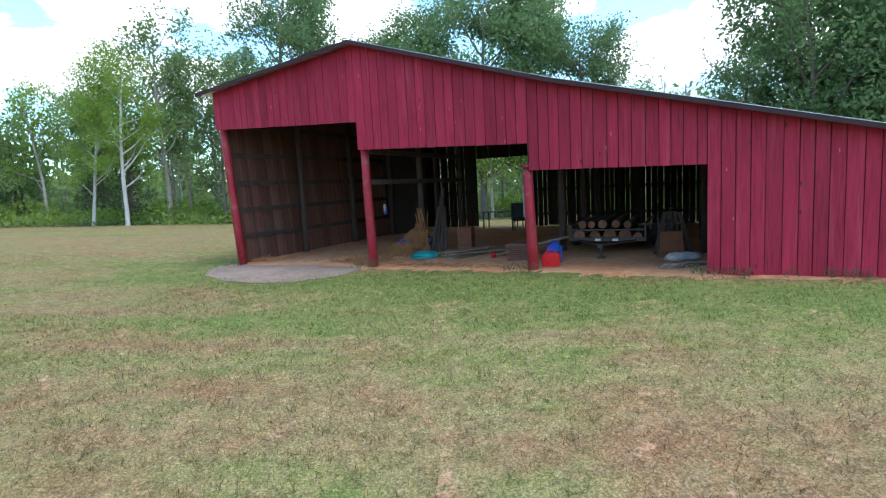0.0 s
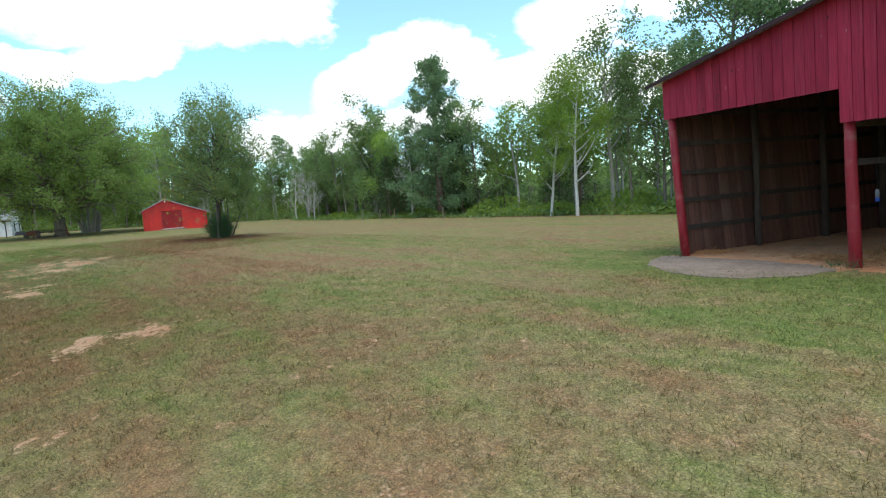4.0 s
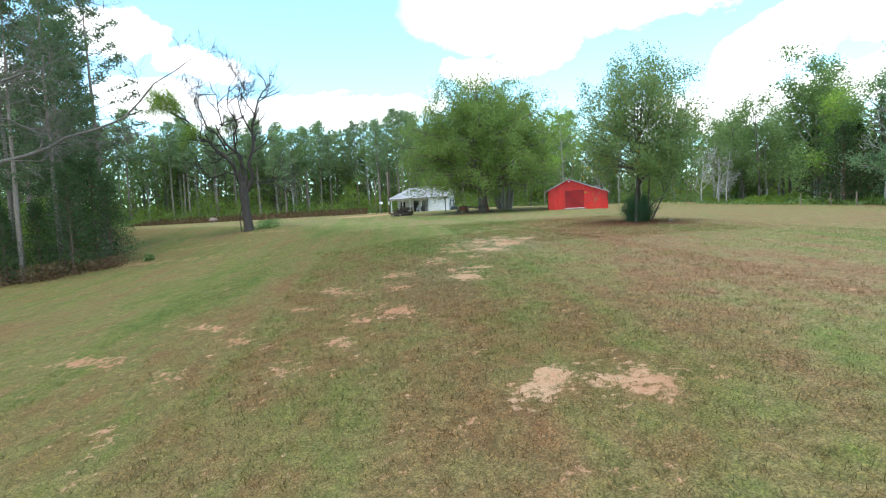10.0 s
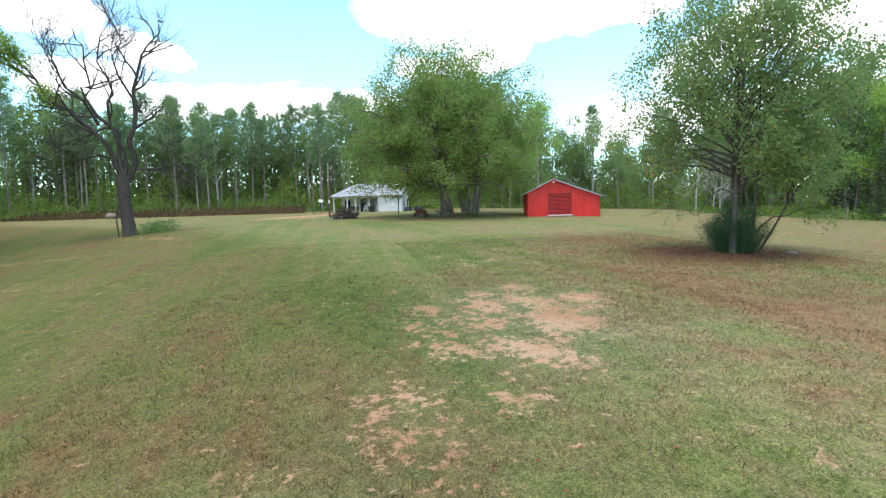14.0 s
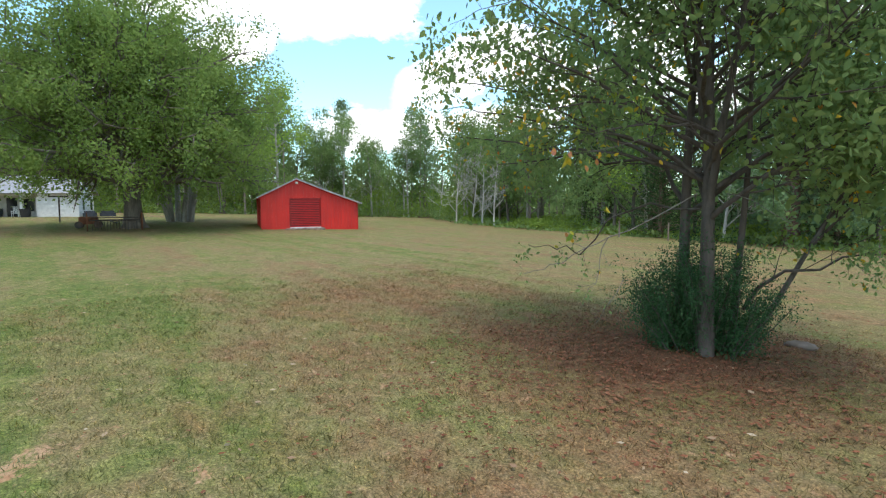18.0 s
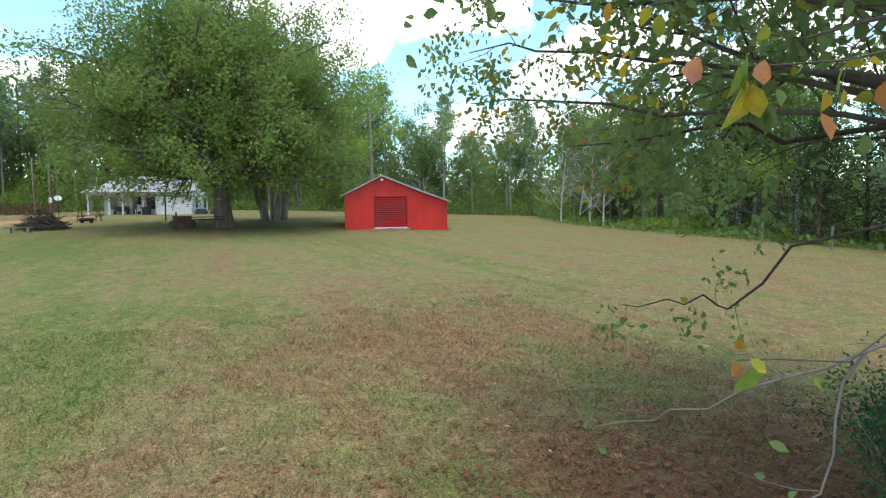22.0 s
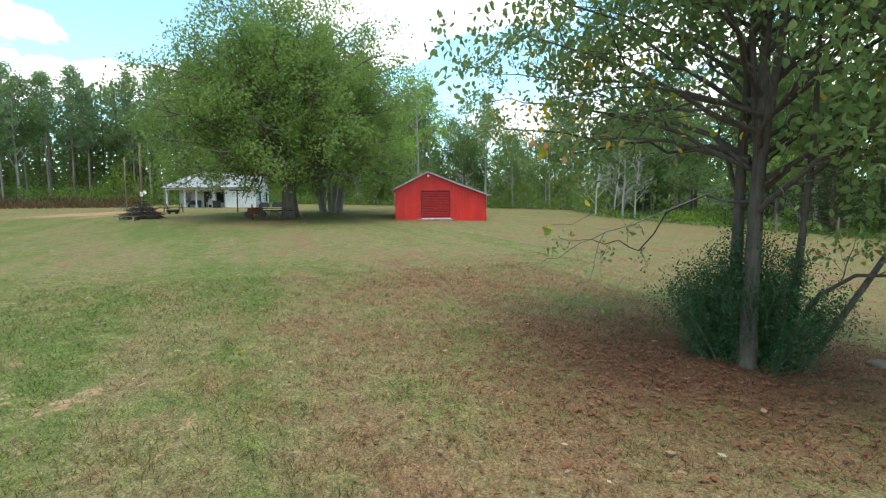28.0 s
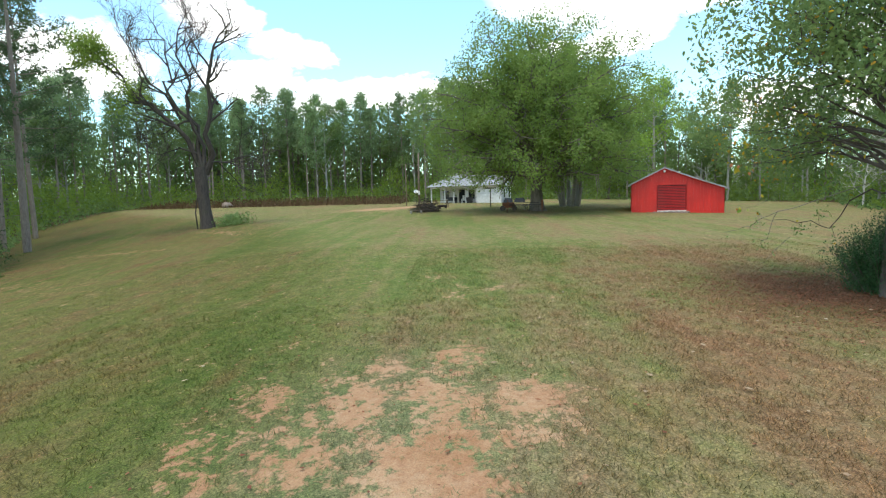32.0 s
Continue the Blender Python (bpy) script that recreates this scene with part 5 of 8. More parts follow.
def dome(rng, wood, tips, line, centre, radii, low, n, r0, spec, arch=0.1, from_to=(0.3, 0.95), clear=None):
    """Limbs from a trunk line out to a domed crown; low: the sine at which the dome begins."""
    m = len(line) - 1
    for k in range(n):
        up = low + (1 - low) * (k + 0.5) / n
        a = 2.39996 * k + rng.uniform(-0.25, 0.25)
        flat = math.sqrt(max(0.0, 1 - up * up))
        end = np.array(centre) + np.array([radii[0] * flat * math.cos(a), radii[1] * flat * math.sin(a), radii[2] * up]) * rng.uniform(0.82, 1.04)
        if clear and np.linalg.norm(end - np.array(clear[:3])) < clear[3]:
            continue
        t = from_to[0] + (from_to[1] - from_to[0]) * max(0.0, (up - low) / (1 - low)) ** 1.1
        i = min(int(t * m), m - 1)
        p = line[i] + (line[i + 1] - line[i]) * (t * m - i)
        way = end - p
        ln = np.linalg.norm(way)
        c = p + way * 0.5 + np.array([0, 0, arch * ln]) + rng.normal(0, 0.05 * ln, 3)
        ll = [(1 - q) ** 2 * p + 2 * q * (1 - q) * c + q * q * end + rng.normal(0, 0.012 * ln, 3) * (0 < q < 1) for q in np.linspace(0, 1, 7)]
        r = r0 * (1.0 - 0.55 * t)
        wood.tube(ll, np.linspace(r, r * 0.18, 7), 7, False)
        branch_out(rng, wood, tips, ll, r, 1, spec)


def leafed(rng, tips, n, spread, size, aspect=0.5, flat=0.3, gap=None):
    tips = np.array(tips)
    c = tips[rng.integers(0, len(tips), n)] + rng.normal(0, spread, (n, 3))
    if gap:
        c = c[np.linalg.norm(c - np.array(gap[:3]), axis=1) > gap[3]]
    return leaf_quads(rng, c, size, aspect, flat)


def pine_meshes(seed, h, r, crown_from, width, n, leaf=None, size=0.44, tuft=1.0):
    rng = np.random.default_rng(seed)
    wood, tips, ways = Shape(), [], []
    trunk = wander(rng, (0, 0, -0.3), (0, 0, 1), h, 8, 0.012)
    wood.tube(trunk, np.linspace(r, r * 0.15, 9), 7, False)
    for k in range(34):
        t = crown_from + (1 - crown_from) * k / 34
        i = min(int(t * 8), 7)
        p = trunk[i] + (trunk[i + 1] - trunk[i]) * (t * 8 - i)
        a = 2.4 * k + rng.uniform(-0.4, 0.4)
        f = (t - crown_from) / (1 - crown_from)
        ln = width * (0.55 + 0.45 * math.sin(math.pi * min(1, 0.2 + 0.7 * f))) * rng.uniform(0.55, 1.1) * (1 - 0.62 * f ** 3)
        ll = wander(rng, p, (math.cos(a), math.sin(a), 0.05 + 0.5 * f), ln, 4, 0.08, 0.35)
        wood.tube(ll, np.linspace(0.05, 0.015, 5), 3, False)
        for q in (0.45, 0.62, 0.8, 0.95, 1.0):
            j = min(int(q * 4), 3)
            tips.append(ll[j] + (ll[j + 1] - ll[j]) * (q * 4 - j))
    for k in range(10):
        t = crown_from * (0.35 + 0.065 * k)
        i = min(int(t * 8), 7)
        p = trunk[i] + (trunk[i + 1] - trunk[i]) * (t * 8 - i)
        a = 2.1 * k
        wood.tube(wander(rng, p, (math.cos(a), math.sin(a), -0.1), width * rng.uniform(0.2, 0.45), 3, 0.15), [0.035, 0.025, 0.015, 0.008], 3, False)
    tips = np.array(tips)
    c = tips[rng.integers(0, len(tips), n)] + tuft * rng.normal(0, 1, (n, 3)) * np.array([0.42, 0.42, 0.26])
    return wood.mesh("trunk", M_PINEBARK, True), quads_mesh("crown", leaf_quads(rng, c, size, 0.36), leaf or M_PINELEAF)


def broadleaf_meshes(seed, h, r, width, n, leaf, bark, size=0.3, first=0.3, spec_more=None, spread=0.35):
    rng = np.random.default_rng(seed)
    wood, tips = Shape(), []
    trunk = wander(rng, (0, 0, -0.3), (rng.normal(0, 0.04), rng.normal(0, 0.04), 1), h * 0.9, 8, 0.035)
    wood.tube(trunk, np.linspace(r, r * 0.2, 9), 8, False)
    spec = dict(levels=3, counts=(13, 4, 3), lengths=(width, width * 0.5, width * 0.3), angles=(0.95, 0.75, 0.7), steps=4, bend=0.13, lift=(0.35, 0.2, 0.1), thin=0.5, sides=(5, 3, 3), bare_ends=n > 0, **{"from": (first, 0.35, 0.3)})
    spec.update(spec_more or {})
    branch_out(rng, wood, tips, trunk, r, 0, spec)
    tips += trunk[-2:]
    return wood.mesh("trunk", bark, True), quads_mesh("crown", leafed(rng, tips, n, spread, size), leaf) if n else None


def cedar_meshes(seed, h, r, width, n, open_top=False, size=0.24):
    rng = np.random.default_rng(seed)
    wood, tips = Shape(), []
    trunk = wander(rng, (0, 0, -0.3), (0, 0, 1), h, 8, 0.01)
    wood.tube(trunk, np.linspace(r, r * 0.1, 9), 8, False)
    for k in range(90):
        t = 0.06 + 0.92 * k / 90
        i = min(int(t * 8), 7)
        p = trunk[i] + (trunk[i + 1] - trunk[i]) * (t * 8 - i)
        a = 2.4 * k
        ln = width * (1 - t) ** 0.62 * rng.uniform(0.65, 1.15) + 0.25
        ll = wander(rng, p, (math.cos(a), math.sin(a), 0.1 + 0.5 * t), ln, 4, 0.1, 0.1)
        wood.tube(ll, np.linspace(0.05, 0.012, 5), 3, False)
        for q in (0.25, 0.45, 0.6, 0.72, 0.84, 0.93, 1.0):
            j = min(int(q * 4), 3)
            if not open_top or rng.random() > 0.55 * t:
                tips.append(ll[j] + (ll[j + 1] - ll[j]) * (q * 4 - j))
    return wood.mesh("trunk", M_CEDARBARK, True), quads_mesh("crown", leafed(rng, tips, n, 0.3, size, 0.45, 0.2), M_CEDARLEAF)


def tree(name, x, y, meshes, scale=1.0, turn=0.0, label="", group="", category="tree"):
    t = thing(name, (x, y, gz(x, y) - 0.05), turn, label, category, group)
    t.scale = (scale, scale, scale)
    part("trunk", meshes[0], t)
    if meshes[1]:
        part("crown", meshes[1], t)
    return t


PINES = [pine_meshes(20 + k, 21 + 1.5 * (k % 3), 0.21 + 0.02 * (k % 3), (0.52, 0.45, 0.58, 0.4)[k], (3.2, 3.6, 2.9, 3.4)[k], 3200) for k in range(4)]
WOODS = [broadleaf_meshes(40 + k, 14 + 1.6 * k, 0.19 + 0.02 * k, 3.8 + 0.3 * k, 3900, M_WOODLEAF, (M_OAKBARK, M_PALEBARK, M_OAKBARK, M_PALEBARK)[k], 0.37, (0.16, 0.3, 0.1, 0.35)[k], None, 0.5) for k in range(4)]
CEDARS = [cedar_meshes(60 + k, 9 + 2 * k, 0.2, 2.5 + 0.3 * k, 6500, False, 0.20) for k in range(2)]
LIGHTNEAR = [broadleaf_meshes(76 + k, 15 + k, 0.2, 3.7, 12000, M_LIGHTLEAF, M_WHITEBARK, 0.20, 0.24, dict(counts=(16, 5, 4)), 0.42) for k in range(2)]
LIGHTS = [broadleaf_meshes(70 + k, 15 + k, 0.2, 3.6, 3200, M_LIGHTLEAF, M_PALEBARK, 0.33, 0.28, None, 0.55) for k in range(2)]
BIGWOODS = [broadleaf_meshes(48 + k, 15 + k, 0.28, 4.3, 24000, M_BARNLEAF, M_OAKBARK, 0.25, 0.16, dict(counts=(22, 7, 4)), 0.42) for k in range(2)]
DARKWOODS = [broadleaf_meshes(55 + k, 14 + k, 0.26, 4.2, 12000, M_BARNLEAF, M_OAKBARK, 0.30, 0.12, dict(counts=(18, 6, 4)), 0.4) for k in range(2)]
BARES = [broadleaf_meshes(80 + k, 11 + k, 0.16, 3.6, 0, M_WOODLEAF, M_WHITEBARK, 0.3, 0.12, dict(counts=(11, 5, 5), levels=3, least=0.022)) for k in range(2)]

OPENPINES = [pine_meshes(27 + k, 23 + 2 * k, 0.26, 0.34, 3.6 + 0.5 * k, 7500, M_DARKPINE, 0.30, 0.78) for k in range(3)]


def woods():
    """Trees along the edge of the field, near ones as trees of their own."""
    rng = np.random.default_rng(11)
    kinds = dict(p=(PINES, "pine_tree", "tall loblolly pine with a bare lower trunk", "pine wood"), w=(WOODS, "woodland_tree", "leafy green woodland tree at the field edge", "woodland trees"),
                 c=(CEDARS, "cedar_tree", "dark dense cedar at the field edge", "cedars"), l=(LIGHTS, "light_green_tree", "light green young tree with a pale trunk", "light green trees"), b=(BARES, "bare_tree", "pale bare-branched tree at the wood edge", "bare trees"))
    runs = [((-110, -50), (-114, 20), "pppppwpp", 62, 24, 0.86), ((-114, 20), (-97, 38), "wwpwpw", 32, 14, 0.72), ((-97, 38), (-88, 53), "wwbwpw", 20, 14, 0.66), ((-88, 53), (-70, 43), "wbwwcw", 20, 12, 0.62), ((-70, 43), (-47, 42), "wwcwwlw", 20, 12, 0.72), ((-41, 43), (-17, 41), "wwcwwl", 17, 12, 0.72),
            ((-17, 42), (12, 46), "wwcwwcw", 12, 12, 0.6), ((12, 46), (55, 36), "cwwpcw", 18, 12, 0.62), ((-52, -29), (-72, -40), "ppc", 7, 10, 0.8), ((-72, -40), (-110, -50), "pwppw", 28, 16, 0.82)]
    spots = []
    for a, b, mixd, n, deep, tall in runs:
        a, b = np.array(a, float), np.array(b, float)
        side = np.array([-(b - a)[1], (b - a)[0]]) / np.linalg.norm(b - a)
        mid = (a + b) / 2
        if np.dot(side, mid - np.array([-30.0, 5.0])) < 0:
            side = -side
        for k in range(n):
            t = (k + rng.uniform(0.1, 0.9)) / n
            q = a + (b - a) * t + side * (rng.random() ** 1.3) * deep
            spots.append((q, mixd[rng.integers(0, len(mixd))], tall))
    for q, kind, tall in spots:
        meshes, nm, label, group = kinds[kind]
        tree(nm, q[0], q[1], meshes[rng.integers(0, len(meshes))], tall * rng.uniform(0.85, 1.15), rng.uniform(0, 360), label, group)


woods()


def far_woods():
    """The depth of the wood behind its edge: trunks and clumps of leaves, past counting."""
    rng = np.random.default_rng(12)
    pts = []
    while len(pts) < 600:
        x, y = (rng.uniform(-165, -108), rng.uniform(-75, 40)) if len(pts) % 2 else (rng.uniform(-175, 80), rng.uniform(-75, 110))
        d = float(wood_depth(np.array([x]), np.array([y]))[0])
        if 10 < d < 55 and not (y < -20 and x > -60):
            pts.append((x, y))
    wood, cs = Shape(), []
    for x, y in pts:
        z = gz(x, y)
        h = rng.uniform(12, 19) * (1.0 if x < -100 and y < 30 else 0.66)
        wood.tube([(x, y, z - 0.3), (x + rng.normal(0, 0.3), y + rng.normal(0, 0.3), z + h)], [0.2, 0.06], 5, False)
        m = 120
        lo = rng.uniform(0.02, 0.3)
        t = rng.uniform(lo, 1.02, m)
        a = rng.uniform(0, 2 * math.pi, m)
        w = 3.0 * np.sqrt(np.clip(1.1 - np.abs(t - 0.6) * 1.6, 0.1, 1)) * np.sqrt(rng.random(m)) * (0.75 + 0.5 * np.sin(3 * a + x) * 0.5)
        cs.append(np.stack([x + w * np.cos(a), y + w * np.sin(a), z + h * t + rng.normal(0, 0.3, m)], -1))
    c = np.concatenate(cs)
    tagged(new("far_wood_trunks", wood.mesh("far_wood_trunks", M_OAKBARK)), "thin dark trunks deep in the wood", "woods", kind="stuff")
    tagged(new("far_wood_foliage", quads_mesh("far_wood_foliage", leaf_quads(rng, c, 0.9, 0.55), M_WOODLEAF)), "dense green foliage deep in the wood", "woods", kind="stuff")
    n = 130000
    x, y = rng.uniform(-230, 140, n), rng.uniform(-140, 160, n)
    d = wood_depth(x, y)
    ok = (d > 45) & (d < 75) & ~((y < -20) & (x > -60))
    x, y = x[ok], y[ok]
    z = land(x, y) + rng.random(len(x)) * rng.uniform(3, 8, len(x))
    tagged(new("distant_wood", quads_mesh("distant_wood", leaf_quads(rng, np.stack([x, y, z], -1), 2.2, 0.6), M_WOODLEAF)), "hazy green depth of the far wood", "woods", kind="stuff")
    # undergrowth along the edge
    n = 80000
    x, y = rng.uniform(-150, 70, 6 * n), rng.uniform(-62, 85, 6 * n)
    d = wood_depth(x, y)
    ok = (d > 0.0) & (d < 24) & ~((y < -34) & (x > -60))
    x, y, d = x[ok][:n], y[ok][:n], d[ok][:n]
    lump = np.array([noise.noise(Vector((a * 0.35, b * 0.35, 0))) for a, b in zip(x, y)])
    tall = np.clip(0.7 + 0.26 * d + 3.0 * lump, 0.4, 6.5) * np.where((y > 25) & (x > -72), np.where(x > -45, 0.4, 0.25), 1.0)
    z = land(x, y) + tall * rng.random(len(x)) ** 0.8
    tagged(new("undergrowth", quads_mesh("undergrowth", leaf_quads(rng, np.stack([x, y, z], -1), 0.38, 0.5), M_WOODLEAF)), "low green undergrowth along the wood edge", "undergrowth", kind="stuff")
    # saplings and young growth that fill the wood's edge
    n = 95000
    x, y = rng.uniform(-132, 30, 6 * n), rng.uniform(-58, 70, 6 * n)
    d = wood_depth(x, y)
    ok = (d > 1.0) & (d < 13) & ~((y < -34) & (x > -60))
    x, y, d = x[ok][:n], y[ok][:n], d[ok][:n]
    lump = np.array([noise.noise(Vector((a * 0.22 + 50, b * 0.22, 3.0))) for a, b in zip(x, y)])
    tall = np.clip(2.2 + 0.25 * d + 7.5 * lump, 0.3, 7.5) * np.where((y > 25) & (x > -72), np.where(x > -45, 0.28, 0.16), 1.0)
    z = land(x, y) + tall * rng.random(len(x)) ** 0.75
    tagged(new("saplings", quads_mesh("saplings", leaf_quads(rng, np.stack([x, y, z], -1), 0.34, 0.5), M_LIGHTLEAF)), "light green saplings filling the wood edge", "saplings", kind="stuff")
    # tall brown weeds before the pines
    n = 9000
    x = rng.uniform(-112, -98, n)
    y = rng.uniform(-42, -3, n)
    z = land(x, y) + rng.random(n) * (0.3 + 0.9 * np.clip((-(x) - 98) / 12, 0, 1))
    up = np.tile(np.array([0, 0, 1.0]), (n, 1))
    tagged(new("dry_weeds", quads_mesh("dry_weeds", leaf_quads(rng, np.stack([x, y, z], -1), 0.5, 0.22, 0, up), M_BRUSH)), "tall dry brown weeds before the pine wood", "weeds", kind="stuff")


far_woods()


def single_trees():
    # great spreading tree over the yard
    rng = np.random.default_rng(101)
    wood, tips = Shape(), []
    trunk = wander(rng, (0, 0, -0.4), (0.02, 0.03, 1), 9.5, 6, 0.03)
    wood.tube(trunk, [0.75, 0.52, 0.46, 0.42, 0.36, 0.28, 0.2], 12, False)
    for k in range(7):
        a = 2 * math.pi * k / 7
        wood.tube([(0.85 * math.cos(a), 0.85 * math.sin(a), -0.3), (0.45 * math.cos(a), 0.45 * math.sin(a), 0.35), (0.3 * math.cos(a), 0.3 * math.sin(a), 1.3)], [0.2, 0.2, 0.12], 6, False)
    spec = dict(bare_ends=True, levels=3, counts=(0, 9, 5), lengths=(0, 2.7, 1.3), angles=(0.9, 0.8, 0.75), steps=4, bend=0.11, lift=(0, 0.1, -0.25), thin=0.45, sides=(7, 4, 3), **{"from": (0.3, 0.28, 0.2)})
    dome(rng, wood, tips, trunk, (0, 0, 5.3), (9.8, 9.8, 10.2), -0.30, 66, 0.25, spec, 0.10, (0.30, 0.97))
    dome(rng, wood, tips, trunk, (0, 0, 5.2), (6.8, 6.8, 7.2), 0.0, 26, 0.2, spec, 0.10, (0.4, 0.97))
    crown = quads_mesh("crown", leafed(rng, [p for p in tips if p[2] > 1.9][::2], 118000, 0.33, 0.205, 0.58), M_OAKLEAF)
    tree("yard_tree", *OAK_XY, (wood.mesh("trunk", M_OAKBARK, True), crown), 1.0, 20, "great spreading green tree over the farmyard")

    # multi-stemmed pale tree behind it
    rng = np.random.default_rng(102)
    wood, tips = Shape(), []
    spec = dict(bare_ends=True, levels=3, counts=(0, 8, 5), lengths=(0, 4.5, 2.0), angles=(0.9, 0.9, 0.7), steps=4, bend=0.12, lift=(0, 0.2, 0.0), thin=0.5, sides=(7, 4, 3), **{"from": (0.3, 0.32, 0.2)})
    for k in range(6):
        a = 1.05 * k
        ll = wander(rng, (0.75 * math.cos(a), 0.75 * math.sin(a), -0.3), (0.2 * math.cos(a), 0.2 * math.sin(a), 1), rng.uniform(11, 14.5), 8, 0.05)
        wood.tube(ll, np.linspace(0.24, 0.05, 9), 8, False)
        branch_out(rng, wood, tips, ll, 0.2, 1, spec)
    tree("pale_stemmed_tree", -76.2, 16.4, (wood.mesh("trunk", M_PALEBARK, True), quads_mesh("crown", leafed(rng, tips, 42000, 0.45, 0.21, 0.5), M_OAKLEAF)), 1.0, 0, "tall tree with a cluster of pale stems")
    tree("light_green_tree", -79.0, 25.5, LIGHTS[1], 0.86, 30, "light green tree behind the red shed")

    # old half-dead tree in the field
    rng = np.random.default_rng(107)
    wood, tips, green = Shape(), [], []
    trunk = wander(rng, (0, 0, -0.4), (0.02, -0.02, 1), 5.0, 5, 0.02)
    wood.tube(trunk, [0.66, 0.48, 0.43, 0.42, 0.46, 0.40], 11, False)
    spec = dict(levels=4, least=0.013, counts=(0, 10, 7, 4), lengths=(0, 3.0, 1.7, 0.95), angles=(0.9, 0.75, 0.75, 0.7), steps=5, bend=0.17, lift=(0, 0.4, 0.25, 0.1), thin=0.52, sides=(7, 5, 3, 3), **{"from": (0.3, 0.3, 0.25, 0.2)})
    # limbs: along the field edge and up
    limbs = [([(-0.1, 4.0), (-0.7, 5.3), (-1.7, 7.8), (-2.9, 9.1), (-4.4, 10.2), (-5.5, 11.5), (-6.6, 12.6)], 0.31), ([(0.0, 4.1), (-0.5, 6.0), (-1.5, 8.8), (-2.3, 10.8), (-1.9, 12.6), (-2.4, 14.2)], 0.27), ([(0.05, 4.1), (0.8, 5.5), (1.1, 7.9), (1.4, 10.4), (2.2, 12.2), (2.8, 13.3), (3.7, 14.9)], 0.31),
             ([(-0.05, 4.3), (0.0, 6.2), (-0.6, 8.4), (-0.2, 10.4), (-0.9, 12.4), (-0.5, 14.2), (0.6, 15.6)], 0.21), ([(-1.6, 8.2), (-3.0, 10.6), (-3.6, 12.6), (-4.3, 14.2)], 0.13), ([(1.3, 9.2), (0.6, 11.4), (1.2, 13.4), (0.9, 15.0)], 0.13), ([(0.05, 4.4), (0.6, 5.0), (1.7, 4.9), (2.9, 5.3), (3.9, 5.2)], 0.13), ([(-0.4, 5.6), (-1.9, 6.0), (-3.2, 5.6), (-4.6, 6.1)], 0.08)]
    for pts, r in limbs:
        deep = rng.uniform(-0.35, 0.35)
        ll = [np.array([deep * (z - 5.0) + rng.normal(0, 0.15), y, z]) for y, z in pts]
        ll[0][0] = 0.0
        fine = [ll[0]]
        for a, b in zip(ll, ll[1:]):
            fine += [(a + b) / 2 + rng.normal(0, 0.27 if a[2] > 5 else 0.05, 3), b]
        r = 0.82 * r
        wood.tube(fine, r * (1 - 0.9 * np.linspace(0, 1, len(fine)) ** 0.8), 8, False)
        mine = []
        branch_out(rng, wood, mine, fine, r, 1, spec)
        tips += mine
        if pts[-1][0] < -6:
            green += [p for p in mine if p[1] < -3.4]
    wood.tube([(0.1, -0.75, -0.2), (0.15, -0.85, 1.2), (0.1, -0.6, 2.6), (0.05, -0.5, 4.2)], [0.06, 0.05, 0.045, 0.03], 5, False)
    gm = quads_mesh("crown", leafed(rng, green, 6500, 0.22, 0.17, 0.5), M_LIGHTLEAF)
    snag = tree("half_dead_tree", -62.2, -13.7, (wood.mesh("trunk", M_SNAGBARK, True), gm), 1.0, 0, "old half-dead tree with bare crooked limbs")

    # big bare-limbed tree at the edge of the cedars
    rng = np.random.default_rng(111)
    wood, tips = Shape(), []
    trunk = wander(rng, (0, 0, -0.4), (0.03, 0.02, 1), 13, 6, 0.03)
    wood.tube(trunk, np.linspace(0.42, 0.18, 7), 9, False)
    spec = dict(levels=4, least=0.013, counts=(0, 10, 8, 5), lengths=(0, 2.9, 1.6, 0.85), angles=(0.9, 0.7, 0.75, 0.7), steps=5, bend=0.15, lift=(0, 0.35, 0.2, 0.1), thin=0.5, sides=(7, 5, 3, 3), **{"from": (0.3, 0.25, 0.25, 0.2)})
    limbs = [([(0.2, 0.3, 5.6), (4.1, 5.5, 7.4), (3.4, 6.9, 8.4), (2.5, 8.9, 9.6), (1.4, 12.0, 10.9), (1.1, 14.0, 13.2), (0.8, 16.5, 14.9)], 0.13), ([(0.1, 0.3, 9.5), (5.1, 5.3, 12.1), (4.3, 6.9, 12.8), (3.6, 8.6, 13.6)], 0.13), ([(0.2, 0.2, 12.0), (5.7, 6.1, 15.9), (5.2, 7.9, 17.4), (5.0, 10.4, 18.6), (4.8, 13.5, 17.8)], 0.15),
             ([(0.1, 0.2, 8.0), (4.9, 5.0, 9.9), (4.0, 6.5, 10.6), (2.6, 8.7, 9.4)], 0.11), ([(0.0, 0.0, 12.5), (2.0, 1.0, 16.5), (3.0, 2.0, 19.5)], 0.14)]
    for pts, r in limbs:
        ll = [np.array(q) for q in pts]
        fine = [ll[0]]
        for a, b in zip(ll, ll[1:]):
            fine += [(a + b) / 2 + rng.normal(0, 0.2, 3), b]
        r = 1.2 * r
        wood.tube(fine, np.linspace(r, r * 0.15, len(fine)), 7, False)
        branch_out(rng, wood, tips, fine, r * 0.8, 1, spec)
    tree("bare_limbed_tree", -44.5, -28.5, (wood.mesh("trunk", M_DEADTWIG, True), None), 1.0, 0, "large bare-limbed tree at the cedar clump")

    # cedar clump at the foot of the slope
    rng = np.random.default_rng(5)
